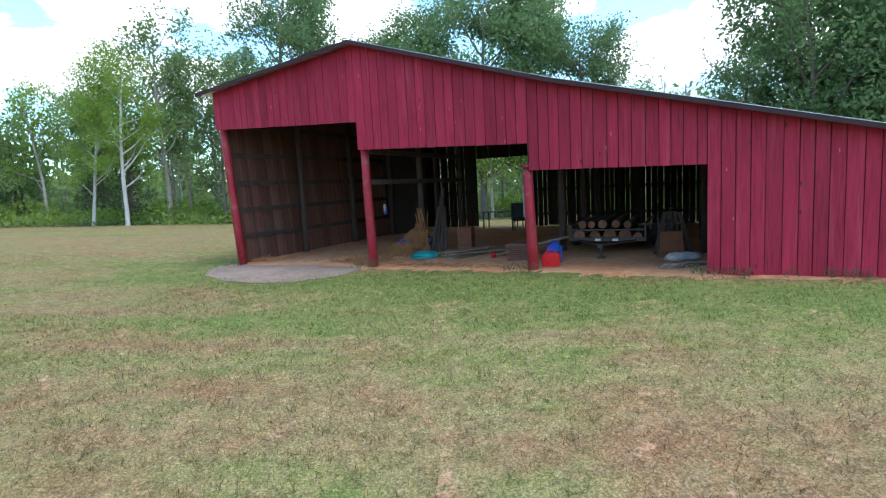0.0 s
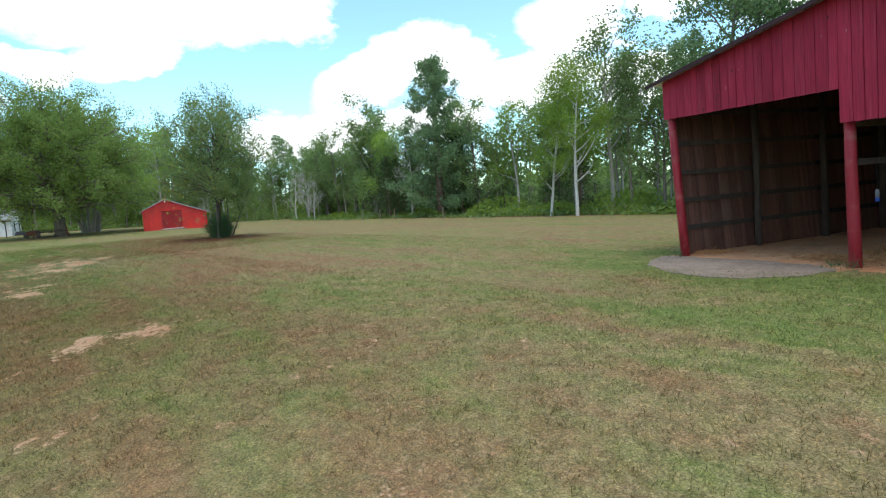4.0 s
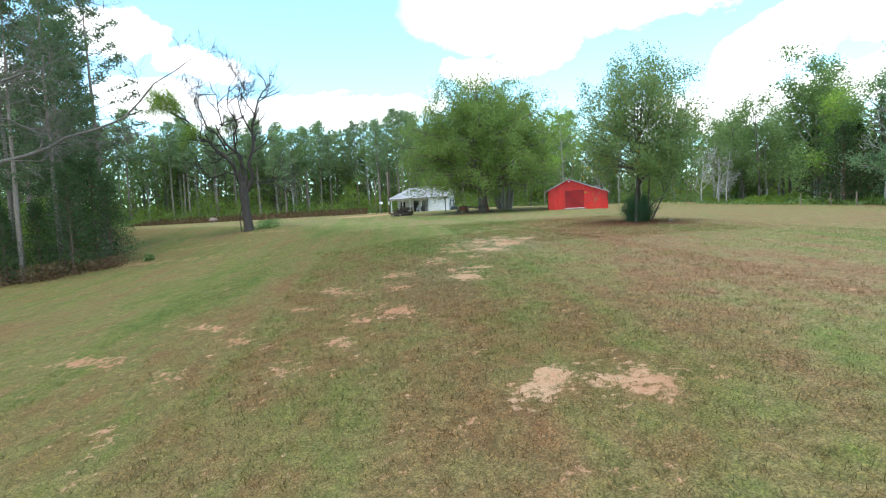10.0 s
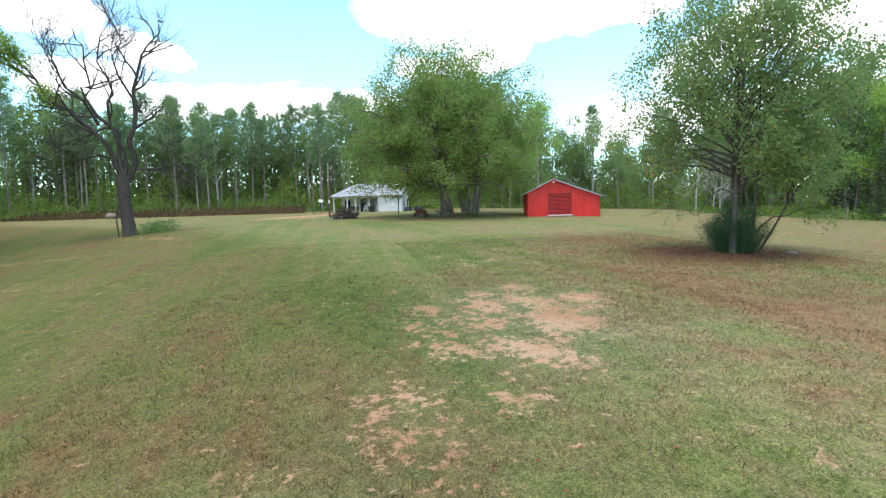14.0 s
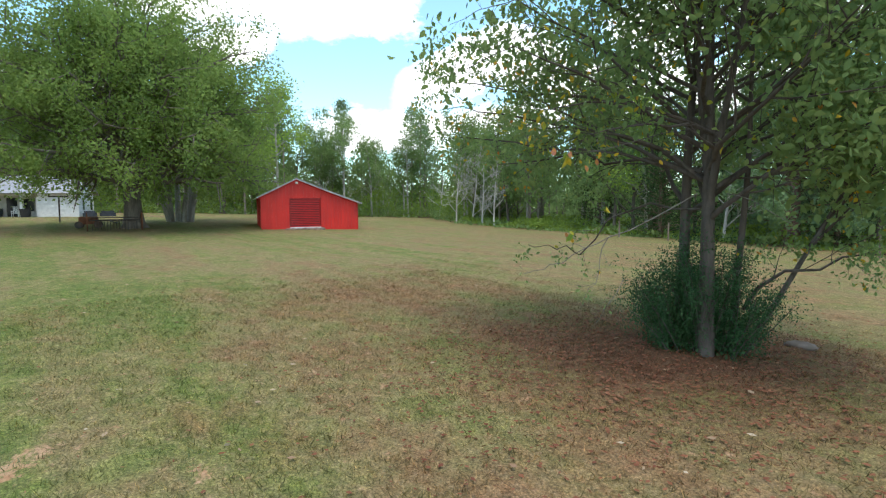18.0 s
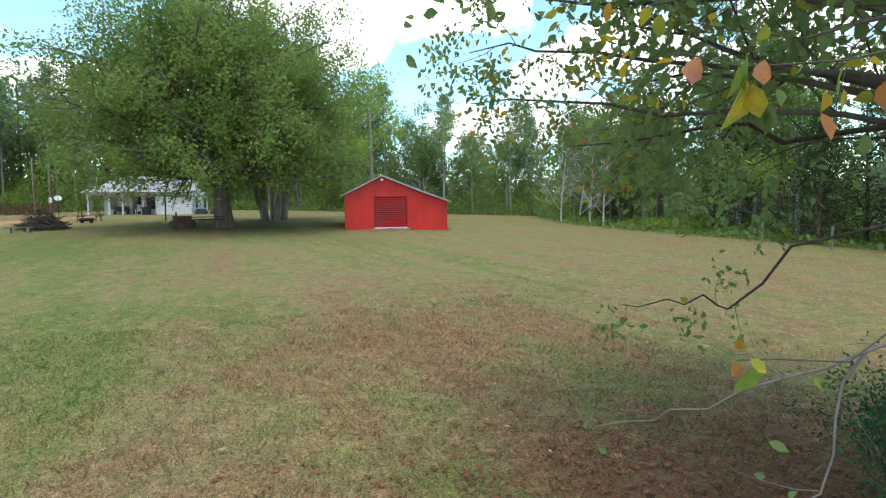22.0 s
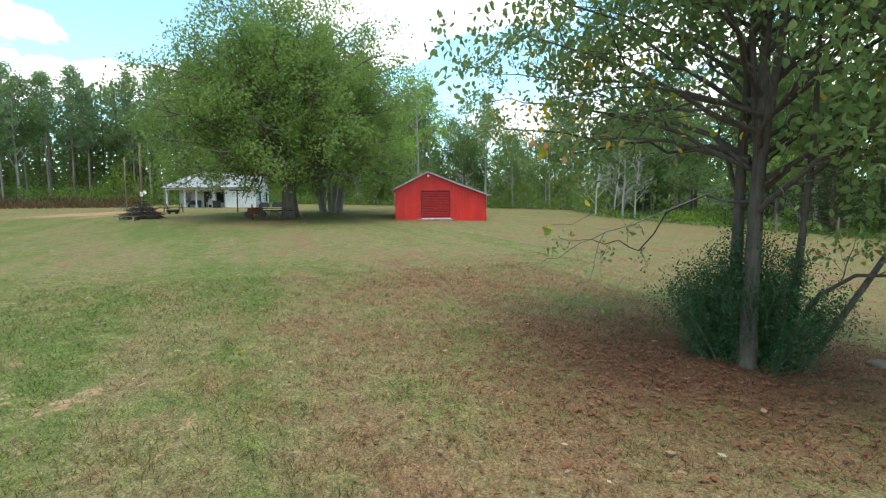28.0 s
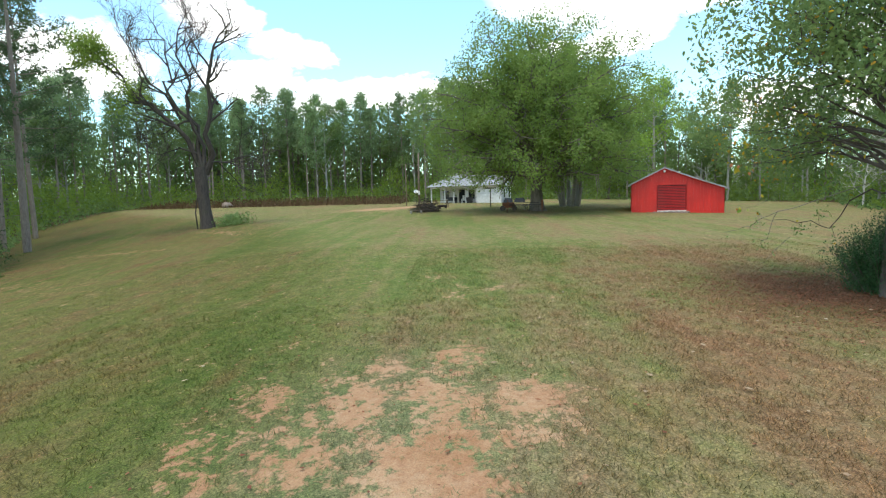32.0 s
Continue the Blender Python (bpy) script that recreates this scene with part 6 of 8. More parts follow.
    for x, y, s, k in ((-49.6, -21.2, 0.78, 0), (-47.0, -22.6, 0.74, 1), (-46.5, -24.5, 0.62, 0), (-51.5, -23.2, 0.8, 1), (-45.2, -26.0, 0.6, 0), (-50.8, -24.8, 0.85, 1), (-47.0, -28.0, 0.8, 0), (-53.5, -26.6, 0.75, 0), (-44.0, -30.5, 0.7, 1)):
        tree("cedar_tree", x, y, CEDARS[k], s, rng.uniform(0, 360), "dark cedar in the clump beside the slope", "cedar clump")
    for x, y, s, k in ((-52.5, -26.5, 0.98, 0), (-56, -28.0, 1.02, 1), (-50.0, -28.5, 0.95, 3), (-59.5, -30.0, 0.98, 2), (-63.5, -31.0, 0.92, 1), (-47.5, -31.0, 0.95, 0), (-67.5, -37.5, 0.9, 3), (-70.4, -34.0, 0.98, 1), (-49.2, -24.6, 0.92, 2), (-45.6, -25.2, 0.86, 1)):
        tree("pine_tree", x, y, OPENPINES[k % 3], s * 0.92, rng.uniform(0, 360), "open-crowned pine above the cedar clump", "clump pines")

    tree("pine_tree", -61.5, -27.4, pine_meshes(29, 25.5, 0.3, 0.36, 5.0, 8000, M_DARKPINE, 0.30, 0.78), 1.0, 0, "tall open old pine standing over the cedar clump")

    # tall open cedar and its neighbours on the far side
    big = cedar_meshes(91, 17.5, 0.55, 5.6, 40000, True, 0.27)
    big[1].materials[0] = M_FEATHERLEAF
    tree("tall_cedar_tree", -41.4, 42.0, big, 1.0, 0, "tall open-topped cedar at the field edge")
    for x, y, s, k in ((-46.5, 43.0, 0.9, 1), (-49.0, 41.0, 0.82, 0), (-39.5, 43.5, 0.85, 1)):
        tree("cedar_tree", x, y, CEDARS[k], s, 40 * k + x, "dark cedar beside the tall cedar", "cedars")
    tree("light_green_tree", -22.3, 37.9, LIGHTNEAR[0], 0.84, 10, "light green tree with a white trunk beyond the barn")
    tree("light_green_tree", -25.2, 38.6, LIGHTNEAR[1], 0.68, 80, "light green tree with a white trunk beyond the barn")
    for x, y, s, k in ((-20.5, 44.0, 0.60, 1), (-17.0, 45.5, 0.66, 3), (-14.8, 44.0, 0.62, 1)):
        tree("pine_tree", x, y, PINES[k], s, 70 * k, "tall pine beyond the barn", "barn pines")
    for x, y, s, k in ((-1.0, 40.0, 1.0, 0), (3.2, 39.5, 1.1, 1), (7.2, 38.5, 1.04, 0), (-12.2, 42.0, 1.14, 1), (-5.0, 42.5, 0.92, 0), (10.5, 40.5, 0.86, 1)):
        tree("woodland_tree", x, y, BIGWOODS[k], s, 50 * k + 10, "tall leafy tree standing behind the barn", "trees behind the barn")
    for x, y, s, k in ((19.0, 27.0, 0.92, 0), (22.5, 25.0, 1.0, 1), (26.0, 22.0, 1.0, 0), (17.5, 31.0, 0.66, 1), (21.0, 29.5, 0.9, 1), (24.5, 27.5, 0.95, 0)):
        tree("evergreen_tree", x, y, DARKWOODS[k], s, 30 * x, "tall dark evergreen past the barn", "evergreens past the barn")
    for x, y, s, k in ((3.6, 37.5, 0.62, 0), (6.2, 39.5, 0.7, 1), (1.6, 40.0, 0.66, 1)):
        tree("light_green_tree", x, y, LIGHTS[k], s, 50 * k, "light green young tree beyond the barn's back way", "light green trees")
    for x, y, s in ((15.5, 36.0, 0.9), (18.0, 35.0, 0.95)):
        tree("bare_tree", x, y, BARES[0], s, 40 * x, "pale bare-branched tree behind the barn", "bare trees")
    for x, y, s, k in ((-80.0, 51.5, 0.85, 0), (-78.5, 51.8, 0.72, 1), (-67.8, 41.6, 0.62, 0), (-65.8, 41.2, 0.55, 1), (-72.5, 42.2, 0.6, 1), (-44.5, 40.5, 0.7, 0)):
        tree("bare_tree", x, y, BARES[k], s, 33 * k, "white-barked bare tree at the wood edge", "bare trees")


single_trees()


def broad_leaves(name, rng, tips, n, spread, size, mat, gap=None, wide=0.27, droop=0.8):
    """Oval leaves folded along the middle, drooping from their twigs."""
    tips = np.array(tips)
    c = tips[rng.integers(0, len(tips), n)] + rng.normal(0, spread, (n, 3))
    if gap:
        c = c[np.linalg.norm(c - np.array(gap[:3]), axis=1) > gap[3]]
        n = len(c)
    a = rng.normal(size=(n, 3)) + np.array([0, 0, -droop])
    a /= np.linalg.norm(a, axis=1, keepdims=True)
    b = rng.normal(size=(n, 3))
    b -= a * (a * b).sum(1, keepdims=True)
    b /= np.linalg.norm(b, axis=1, keepdims=True)
    up = np.cross(a, b)
    L = size * rng.uniform(0.7, 1.3, (n, 1))
    W, F = L * wide, L * rng.uniform(0.02, 0.12, (n, 1))
    pts = [c, c + a * L * 0.25 + b * W * 0.8 + up * F, c + a * L * 0.6 + b * W + up * F, c + a * L - up * F * 1.5, c + a * L * 0.6 - b * W + up * F, c + a * L * 0.25 - b * W * 0.8 + up * F]
    v = np.stack(pts, 1).reshape(-1, 3)
    me = bpy.data.meshes.new(name)
    me.vertices.add(len(v))
    me.vertices.foreach_set("co", v.astype(np.float32).ravel())
    k = np.arange(n)[:, None] * 6
    f = np.concatenate([k + np.array([[0, 1, 2, 3]]), k + np.array([[0, 3, 4, 5]])], 1).reshape(-1, 4)
    me.loops.add(f.size)
    me.loops.foreach_set("vertex_index", f.astype(np.int32).ravel())
    me.polygons.add(len(f))
    me.polygons.foreach_set("loop_start", np.arange(0, f.size, 4, dtype=np.int32))
    me.update(calc_edges=True)
    me.materials.append(mat)
    return me


# the fruit tree and shrub that the way ends beside
def fruit_tree():
    rng = np.random.default_rng(131)
    x0, y0 = TREE_XY
    z0 = gz(x0, y0)
    t = thing("fruit_tree", (x0, y0, z0 - 0.13), 0, "grey-barked fruit tree with yellowing leaves above a shrub", "tree")
    wood, tips = Shape(), []
    spec = dict(bare_ends=True, levels=4, counts=(0, 5, 5, 3), lengths=(0, 1.3, 0.75, 0.4), angles=(0.8, 0.75, 0.75, 0.7), steps=5, bend=0.14, lift=(0.3, 0.2, 0.0, -0.1), thin=0.5, sides=(8, 6, 4, 3), **{"from": (0.3, 0.25, 0.2, 0.15)})
    stems = [((0.15, -0.15, -0.2), (-0.035, 0.0, 1), 7.0, 0.112), ((-0.42, 0.30, -0.2), (-0.05, -0.03, 1), 6.7, 0.095), ((0.20, 0.42, -0.2), (0.07, 0.05, 1), 5.8, 0.058), ((0.26, 0.50, -0.1), (0.42, 0.32, 1), 4.2, 0.045), (None, (0.16, -0.12, 1), 5.0, 0.055), (None, (-0.10, 0.14, 1), 4.6, 0.05)]
    lines = []
    for p, d, ln, r in stems:
        ll = wander(rng, lines[0][0][3] if p is None else p, d, ln, 9, 0.028, 0.1)
        wood.tube(ll, np.linspace(r, r * 0.22, 10), 10, False)
        lines.append((ll, r))
    keep_clear = (0.95, -4.4, 2.3, 2.9)
    dome(rng, wood, tips, lines[0][0], (0.05, 0.1, 5.2), (3.1, 3.1, 3.55), -0.72, 30, 0.05, spec, 0.05, (0.30, 0.97), keep_clear)
    dome(rng, wood, tips, lines[1][0], (-0.1, 0.1, 5.0), (2.9, 2.9, 3.2), -0.62, 22, 0.05, spec, 0.05, (0.32, 0.97), keep_clear)
    for ll, r in lines[2:]:
        for k in range(5):
            f = 0.45 + 0.5 * k / 5
            i = min(int(f * 9), 8)
            p = ll[i] + (ll[i + 1] - ll[i]) * (f * 9 - i)
            a = 2.4 * k + rng.uniform(0, 6.3)
            lm = wander(rng, p, (math.cos(a), math.sin(a), 0.4 + 0.4 * f), 1.4 * rng.uniform(0.7, 1.1), 6, 0.1, 0.05)
            rr = r * (1 - 0.7 * f) * 0.5 + 0.01
            wood.tube(lm, np.linspace(rr, rr * 0.25, 7), 6, False)
            branch_out(rng, wood, tips, lm, rr, 1, spec)
    # limbs that hang out over the open grass
    spec2 = dict(spec, bare_ends=False, counts=(0, 6, 5, 3), lengths=(0, 0.8, 0.45, 0.3))
    low, near = [], []
    for pts, r in (([(-0.02, 0.02, 2.55), (-0.65, 0.5, 2.75), (-1.85, 1.0, 2.95), (-2.4, 0.65, 3.1), (-2.5, -0.1, 3.0), (-3.1, -0.9, 2.9)], 0.042),
                   ([(-0.1, 0.1, 2.1), (-1.0, 0.35, 2.2), (-1.9, 0.55, 1.95), (-2.45, 0.5, 1.3), (-2.35, 0.0, 1.5), (-2.15, -0.7, 1.55), (-1.95, -1.4, 1.6)], 0.019),
                   ([(0.1, 0, 2.7), (0.2, -0.6, 3.0), (0.1, -1.1, 3.1), (-0.15, -1.6, 3.1), (-0.4, -2.0, 3.0)], 0.03),
                   ([(0.1, 0, 3.1), (-0.3, -0.8, 3.4), (-0.8, -1.5, 3.5), (-1.2, -2.0, 3.4)], 0.03),
                   ([(-0.05, 0.0, 2.5), (-1.1, -0.2, 3.2), (-2.4, -0.7, 3.55), (-3.15, -1.3, 3.75), (-3.6, -1.75, 3.8)], 0.030),
                   ([(-0.05, 0.0, 2.6), (-1.2, -0.1, 2.95), (-2.4, -0.5, 3.1), (-3.1, -1.2, 3.3), (-3.5, -1.8, 3.3)], 0.0301),
                   ([(-0.05, 0.0, 3.2), (-1.5, -0.5, 3.8), (-2.7, -1.1, 4.05), (-3.3, -1.7, 4.2)], 0.0302),
                   ([(0.35, 0.45, 0.7), (0.75, 0.75, 1.25), (1.3, 1.1, 1.45), (1.9, 1.4, 1.5)], 0.03)):
        ll = [np.array(p) for p in pts]
        fine = [ll[0]]
        for a, b in zip(ll, ll[1:]):
            fine += [(a + b) / 2 + rng.normal(0, 0.045, 3), b]
        wood.tube(fine, np.linspace(r, r * 0.18, len(fine)), 6, False)
        mine = []
        branch_out(rng, wood, mine, fine, r * 0.6, 2 if r < 0.03 else 1, spec2)
        if pts[-1][1] < -1.9:
            low += mine[::9]
            near += [q for q in mine if np.linalg.norm(q - np.array([0.95, -4.5, 2.3])) > 2.2]
        else:
            low += mine
    # pale bare twigs low over the litter
    pale = Shape()
    for pts, r in (([(0.2, -0.6, 2.3), (0.12, -1.5, 2.0), (-0.07, -2.1, 1.80), (-0.25, -2.3, 1.68), (-0.48, -2.42, 1.5), (-0.62, -2.55, 1.42), (-0.8, -2.72, 1.36)], 0.016), ([(-0.07, -2.1, 1.80), (-0.12, -2.18, 1.55), (-0.13, -2.26, 1.28), (-0.2, -2.38, 1.1)], 0.013),
                   ([(-0.25, -2.3, 1.68), (-0.42, -2.22, 1.72), (-0.62, -2.2, 1.70)], 0.007), ([(-0.13, -2.26, 1.28), (-0.3, -2.25, 1.22), (-0.5, -2.3, 1.25)], 0.006), ([(0.0, -1.9, 1.3), (-0.05, -2.2, 1.0), (-0.1, -2.35, 0.8)], 0.008), ([(0.3, 0.0, 2.3), (0.9, -0.7, 2.2), (1.5, -1.3, 1.95)], 0.014)):
        ll = [np.array(q) for q in pts]
        fine = [ll[0]]
        for a, b in zip(ll, ll[1:]):
            fine += [(a + b) / 2 + rng.normal(0, 0.022, 3), b + rng.normal(0, 0.008, 3)]
        pale.tube(fine, np.linspace(r, r * 0.3, len(fine)) * 0.5, 6, False)
        branch_out(rng, pale, [], ll, r * 0.4, 3, dict(spec, bare_ends=False, counts=(0, 0, 0, 5), lengths=(0, 0, 0, 0.22)))
        low += [ll[-1]] if r > 0.012 else [ll[1]]
    part("dead_bough", pale.mesh("dead_bough", M_DEADTWIG, True), t, "pale bare twigs hanging low")
    part("trunk", wood.mesh("trunk", M_FRUITBARK, True), t, "grey bark with pale patches")
    part("crown", broad_leaves("crown", rng, tips[::2], 36000, 0.15, 0.104, M_FRUITLEAF, (0.95, -4.4, 2.5, 2.8)), t, "dark green leaves turning yellow")
    part("low_leaves", broad_leaves("low_leaves", rng, low, 4600, 0.06, 0.062, M_FRUITLEAF), t)
    part("yellow_leaves", broad_leaves("yellow_leaves", rng, low + tips[:: 3], 1300, 0.08, 0.08, M_YELLOWLEAF), t, "bright yellow and orange leaves")
    # large turned leaves on two thin twigs that reach out over the grass
    twig = Shape()
    for k, pts in enumerate(([(0.15, -0.7, 3.1), (0.35, -1.7, 2.95), (0.30, -2.5, 2.76), (0.14, -2.75, 2.70), (-0.01, -2.93, 2.70), (-0.21, -2.96, 2.79)], [(0.20, -2.45, 2.02), (0.16, -2.70, 1.90), (0.06, -2.83, 1.90), (-0.04, -2.88, 1.88)])):
        twig.tube([np.array(q) for q in pts], np.linspace(0.006 - 0.003 * k, 0.0015, len(pts)), 6, False)
    part("leafy_twig", twig.mesh("leafy_twig", M_FRUITBARK, True), t)
    for (x, y, z), size, mat in (((-0.01, -2.97, 2.72), 0.115, M_GREENLEAF), ((0.0, -2.93, 2.66), 0.12, M_GOLDLEAF), ((0.01, -2.85, 2.62), 0.115, M_FRUITLEAF), ((0.03, -2.91, 2.70), 0.085, M_ORANGELEAF), ((-0.13, -2.98, 2.77), 0.07, M_ORANGELEAF), ((0.09, -2.76, 2.56), 0.075, M_ORANGELEAF), ((0.15, -2.80, 2.65), 0.08, M_GREENLEAF),
                               ((0.17, -2.76, 2.62), 0.075, M_GOLDLEAF), ((0.25, -2.75, 2.66), 0.08, M_ORANGELEAF), ((0.24, -2.62, 2.14), 0.085, M_GOLDLEAF), ((0.03, -2.84, 1.87), 0.095, M_GREENLEAF), ((-0.03, -2.89, 1.87), 0.075, M_ORANGELEAF), ((0.0, -2.87, 1.90), 0.06, M_GOLDLEAF), ((0.13, -2.75, 1.86), 0.05, M_GREENLEAF)):
        part("turned_leaf", broad_leaves("turned_leaf", rng, [(x, y, z)], 2 if size > 0.1 else 1, 0.012, size, mat, None, 0.34, 2.2), t)
    part("turned_leaves", broad_leaves("turned_leaves", rng, near, 70, 0.08, 0.085, M_YELLOWLEAF), t, "yellow, orange and green leaves")
    # shrub at its foot
    sh = thing("shrub", (x0 - 0.02, y0 + 0.06, z0), 0, "dense dark green shrub round the tree's foot", "shrub")
    sh.scale = (0.80, 0.80, 0.88)
    wood, tips = Shape(), []
    for k in range(150):
        a, out = rng.uniform(0, 2 * math.pi), rng.uniform(0.1, 1.0)
        if out > 0.45 and math.cos(a + 1.17) > 0.75:
            continue
        ll = wander(rng, (0.62 * out * math.cos(a), 0.62 * out * math.sin(a), -0.05), (0.6 * out * math.cos(a), 0.6 * out * math.sin(a), 1.0), rng.uniform(1.1, 1.9) * (1.1 - 0.45 * out), 5, 0.08, -0.25)
        wood.tube(ll, np.linspace(0.014, 0.004, 6), 3, False)
        for f in np.linspace(0.15, 1, 8):
            i = min(int(f * 5), 4)
            p = ll[i] + (ll[i + 1] - ll[i]) * (f * 5 - i)
            tips.append(p)
            d = rng.normal(0, 0.14, 3)
            tips.append(p + d)
    part("woody_base", wood.mesh("woody_base", M_FRUITBARK, True), sh)
    part("foliage", quads_mesh("foliage", leafed(rng, tips, 52000, 0.075, 0.046, 0.42, 0.2), M_SHRUBLEAF), sh)


fruit_tree()


# things in the barn
def in_barn(name, u, v, z=0.03, turn=0.0, **tags):
    return thing(name, barn_at(u, v, z), BARN_TURN + turn, tags.get("label", ""), tags.get("category", ""), tags.get("group", ""))


def ring(s, c, r, tube_r, axis="x", n=18, m=6):
    pts = []
    for k in range(n + 1):
        a = 2 * math.pi * k / n
        pts.append((c[0], c[1] + r * math.cos(a), c[2] + r * math.sin(a)) if axis == "x" else (c[0] + r * math.cos(a), c[1] + r * math.sin(a), c[2]) if axis == "z" else (c[0] + r * math.cos(a), c[1], c[2] + r * math.sin(a)))
    return s.tube(pts, tube_r, m, False)


def disc(s, c, r, w, axis="x", n=16):
    d = (w / 2, 0, 0) if axis == "x" else (0, w / 2, 0) if axis == "y" else (0, 0, w / 2)
    return s.tube([(c[0] - d[0], c[1] - d[1], c[2] - d[2]), (c[0] + d[0], c[1] + d[1], c[2] + d[2])], r, n)


def barn_things():
    rng = random.Random(21)
    # log trailer
    tr = in_barn("trailer", 10.15, 2.9, label="low steel trailer loaded with cut logs", category="trailer")
    part("bed", Shape().box(-0.95, 0, 0.36, 0.95, 3.0, 0.42).mesh("bed", M_WOOD), tr)
    for x in (-0.98, 0.94):
        part("side_rail", Shape().box(x, 0, 0.34, x + 0.04, 3.0, 0.46).box(x, 0, 0.74, x + 0.04, 3.0, 0.79).box(x, 0.0, 0.42, x + 0.04, 0.05, 0.79).box(x, 1.5, 0.42, x + 0.04, 1.55, 0.79).mesh("side_rail", M_STEEL), tr)
    part("front_rail", Shape().box(-0.98, -0.04, 0.32, 0.98, 0.0, 0.42).box(-0.98, -0.04, 0.60, 0.98, -0.01, 0.64).mesh("front_rail", M_STEEL), tr)
    for x in (-1, 1):
        part("tongue_bar", Shape().tube([(0.75 * x, 0, 0.34), (0.06 * x, -0.95, 0.34)], 0.035, 6).mesh("tongue_bar", M_STEEL), tr)
        part("plate", Shape().box(0.22 * x - 0.07, -0.06, 0.33, 0.22 * x + 0.07, -0.045, 0.39).mesh("plate", M_TRIM), tr, "small pale reflector plate")
    part("coupler", Shape().box(-0.06, -1.15, 0.28, 0.06, -0.9, 0.38).tube([(0, -0.95, 0.34), (0, -0.95, 0.02)], 0.03, 8).box(-0.1, -1.05, 0.0, 0.1, -0.85, 0.03).mesh("coupler", M_STEEL), tr)
    for x in (-1.12, 1.12):
        w = part("wheel", disc(Shape(), (x, 1.7, 0.32), 0.32, 0.19).mesh("tyre", M_RUBBER, False), tr, "black rubber wheel")
        part("rim", disc(Shape(), (x * 1.0, 1.7, 0.32), 0.17, 0.2).mesh("rim", M_STEEL), w)
    rows = [(-0.72, 0.62, 0.16), (-0.33, 0.60, 0.15), (0.06, 0.62, 0.17), (0.45, 0.62, 0.165), (0.78, 0.58, 0.12), (-0.66, 0.90, 0.11), (-0.42, 0.90, 0.10), (-0.12, 0.92, 0.12), (0.22, 0.92, 0.11), (0.52, 0.90, 0.10)]
    for x, z, r in rows:
        y0 = rng.uniform(-0.02, 0.25)
        lg = thing("log", barn_at(10.15 + x, 2.9 + y0, 0.03 + z - 0.18 + 0.02), BARN_TURN, "cut firewood log stacked on the trailer", "log", "trailer logs")
        part("bark", Shape().tube([(0, 0, 0), (0.02, 1.0, 0.01), (0, 2.2, 0)], [r, r * 0.97, r * 0.95], 12, False).mesh("bark", M_LOGBARK, True), lg)
        part("cut_end", Shape().tube([(0, -0.012, 0), (0, 0.01, 0)], [r * 0.93, r * 0.99], 12).mesh("cut_end", M_LOGEND), lg, "pale sawn end of the log")
    # fuel can and jug
    can = in_barn("fuel_can", 9.22, 0.62, label="red plastic fuel can on the barn floor", category="fuel can")
    part("body", Shape().box(-0.2, -0.12, 0, 0.2, 0.12, 0.27, None, 0.04).box(-0.17, -0.1, 0.27, 0.17, 0.1, 0.31, None, 0.04).mesh("body", M_REDPL), can)
    part("handle", Shape().tube([(-0.13, 0, 0.3), (-0.1, 0, 0.38), (0.08, 0, 0.38), (0.11, 0, 0.3)], 0.018, 8).mesh("handle", M_REDPL), can)
    part("spout", Shape().tube([(0.15, 0, 0.3), (0.2, 0, 0.37)], [0.03, 0.02], 8).mesh("spout", M_STEEL), can, "dark cap and spout")
    jug = in_barn("water_jug", 9.15, 1.25, label="blue plastic jug behind the fuel can", category="jug")
    part("body", Shape().box(-0.17, -0.13, 0, 0.17, 0.13, 0.40, None, 0.05).tube([(0, 0, 0.4), (0, 0, 0.46)], [0.13, 0.07], 10).mesh("body", M_BLUEPL), jug)
    part("handle", Shape().tube([(-0.1, 0, 0.42), (-0.08, 0, 0.53), (0.08, 0, 0.53), (0.1, 0, 0.42)], 0.018, 8).mesh("handle", M_BLUEPL), jug)
    # hose
    s = Shape()
    for k in range(6):
        ring(s, (rng.uniform(-0.05, 0.05), rng.uniform(-0.04, 0.04), 0.02 + 0.022 * k), 0.34 + rng.uniform(-0.06, 0.08), 0.016, "z", 20, 6)
    s.tube([(0.35, 0, 0.02), (0.6, 0.1, 0.018), (0.85, -0.05, 0.018)], 0.016, 6)
    h = in_barn("garden_hose", 5.35, 1.75, label="coiled teal garden hose on the ground", category="hose")
    part("coil", s.mesh("coil", M_TEAL, True), h)
    # dry stalks
    st = in_barn("dry_stalk_heap", 4.75, 2.3, label="heap of dry brown stalks against the planks", category="stalks")
    npr = np.random.default_rng(9)
    q = []
    for k in range(2600):
        f = npr.random() ** 1.6
        a, r = npr.uniform(0, 6.28), (1 - f) ** 0.8 * 0.85 * math.sqrt(npr.random())
        q.append(np.array([r * math.cos(a) - 0.75 * (1 - f) ** 2 + 0.1, r * math.sin(a) * 0.6, 0.95 * f * npr.uniform(0.3, 1)]))
    part("dry_foliage", quads_mesh("dry_foliage", leaf_quads(npr, np.array(q), 0.22, 0.08, 0, np.tile(np.array([0.6, 0.1, 0.4]), (len(q), 1)) + 0.5 * npr.normal(size=(len(q), 3))), M_STRAW), st)
    s = Shape()
    for k in range(16):
        s.tube([(0.25 + 0.3 * npr.random(), 0.1 * npr.normal(), 0), (0.05 + 0.1 * npr.normal(), 0.25, 1.1 + 0.3 * npr.random())], 0.012, 5)
    part("stalk_bundle", s.mesh("stalk_bundle", M_STRAW), st)
    npr2 = np.random.default_rng(19)
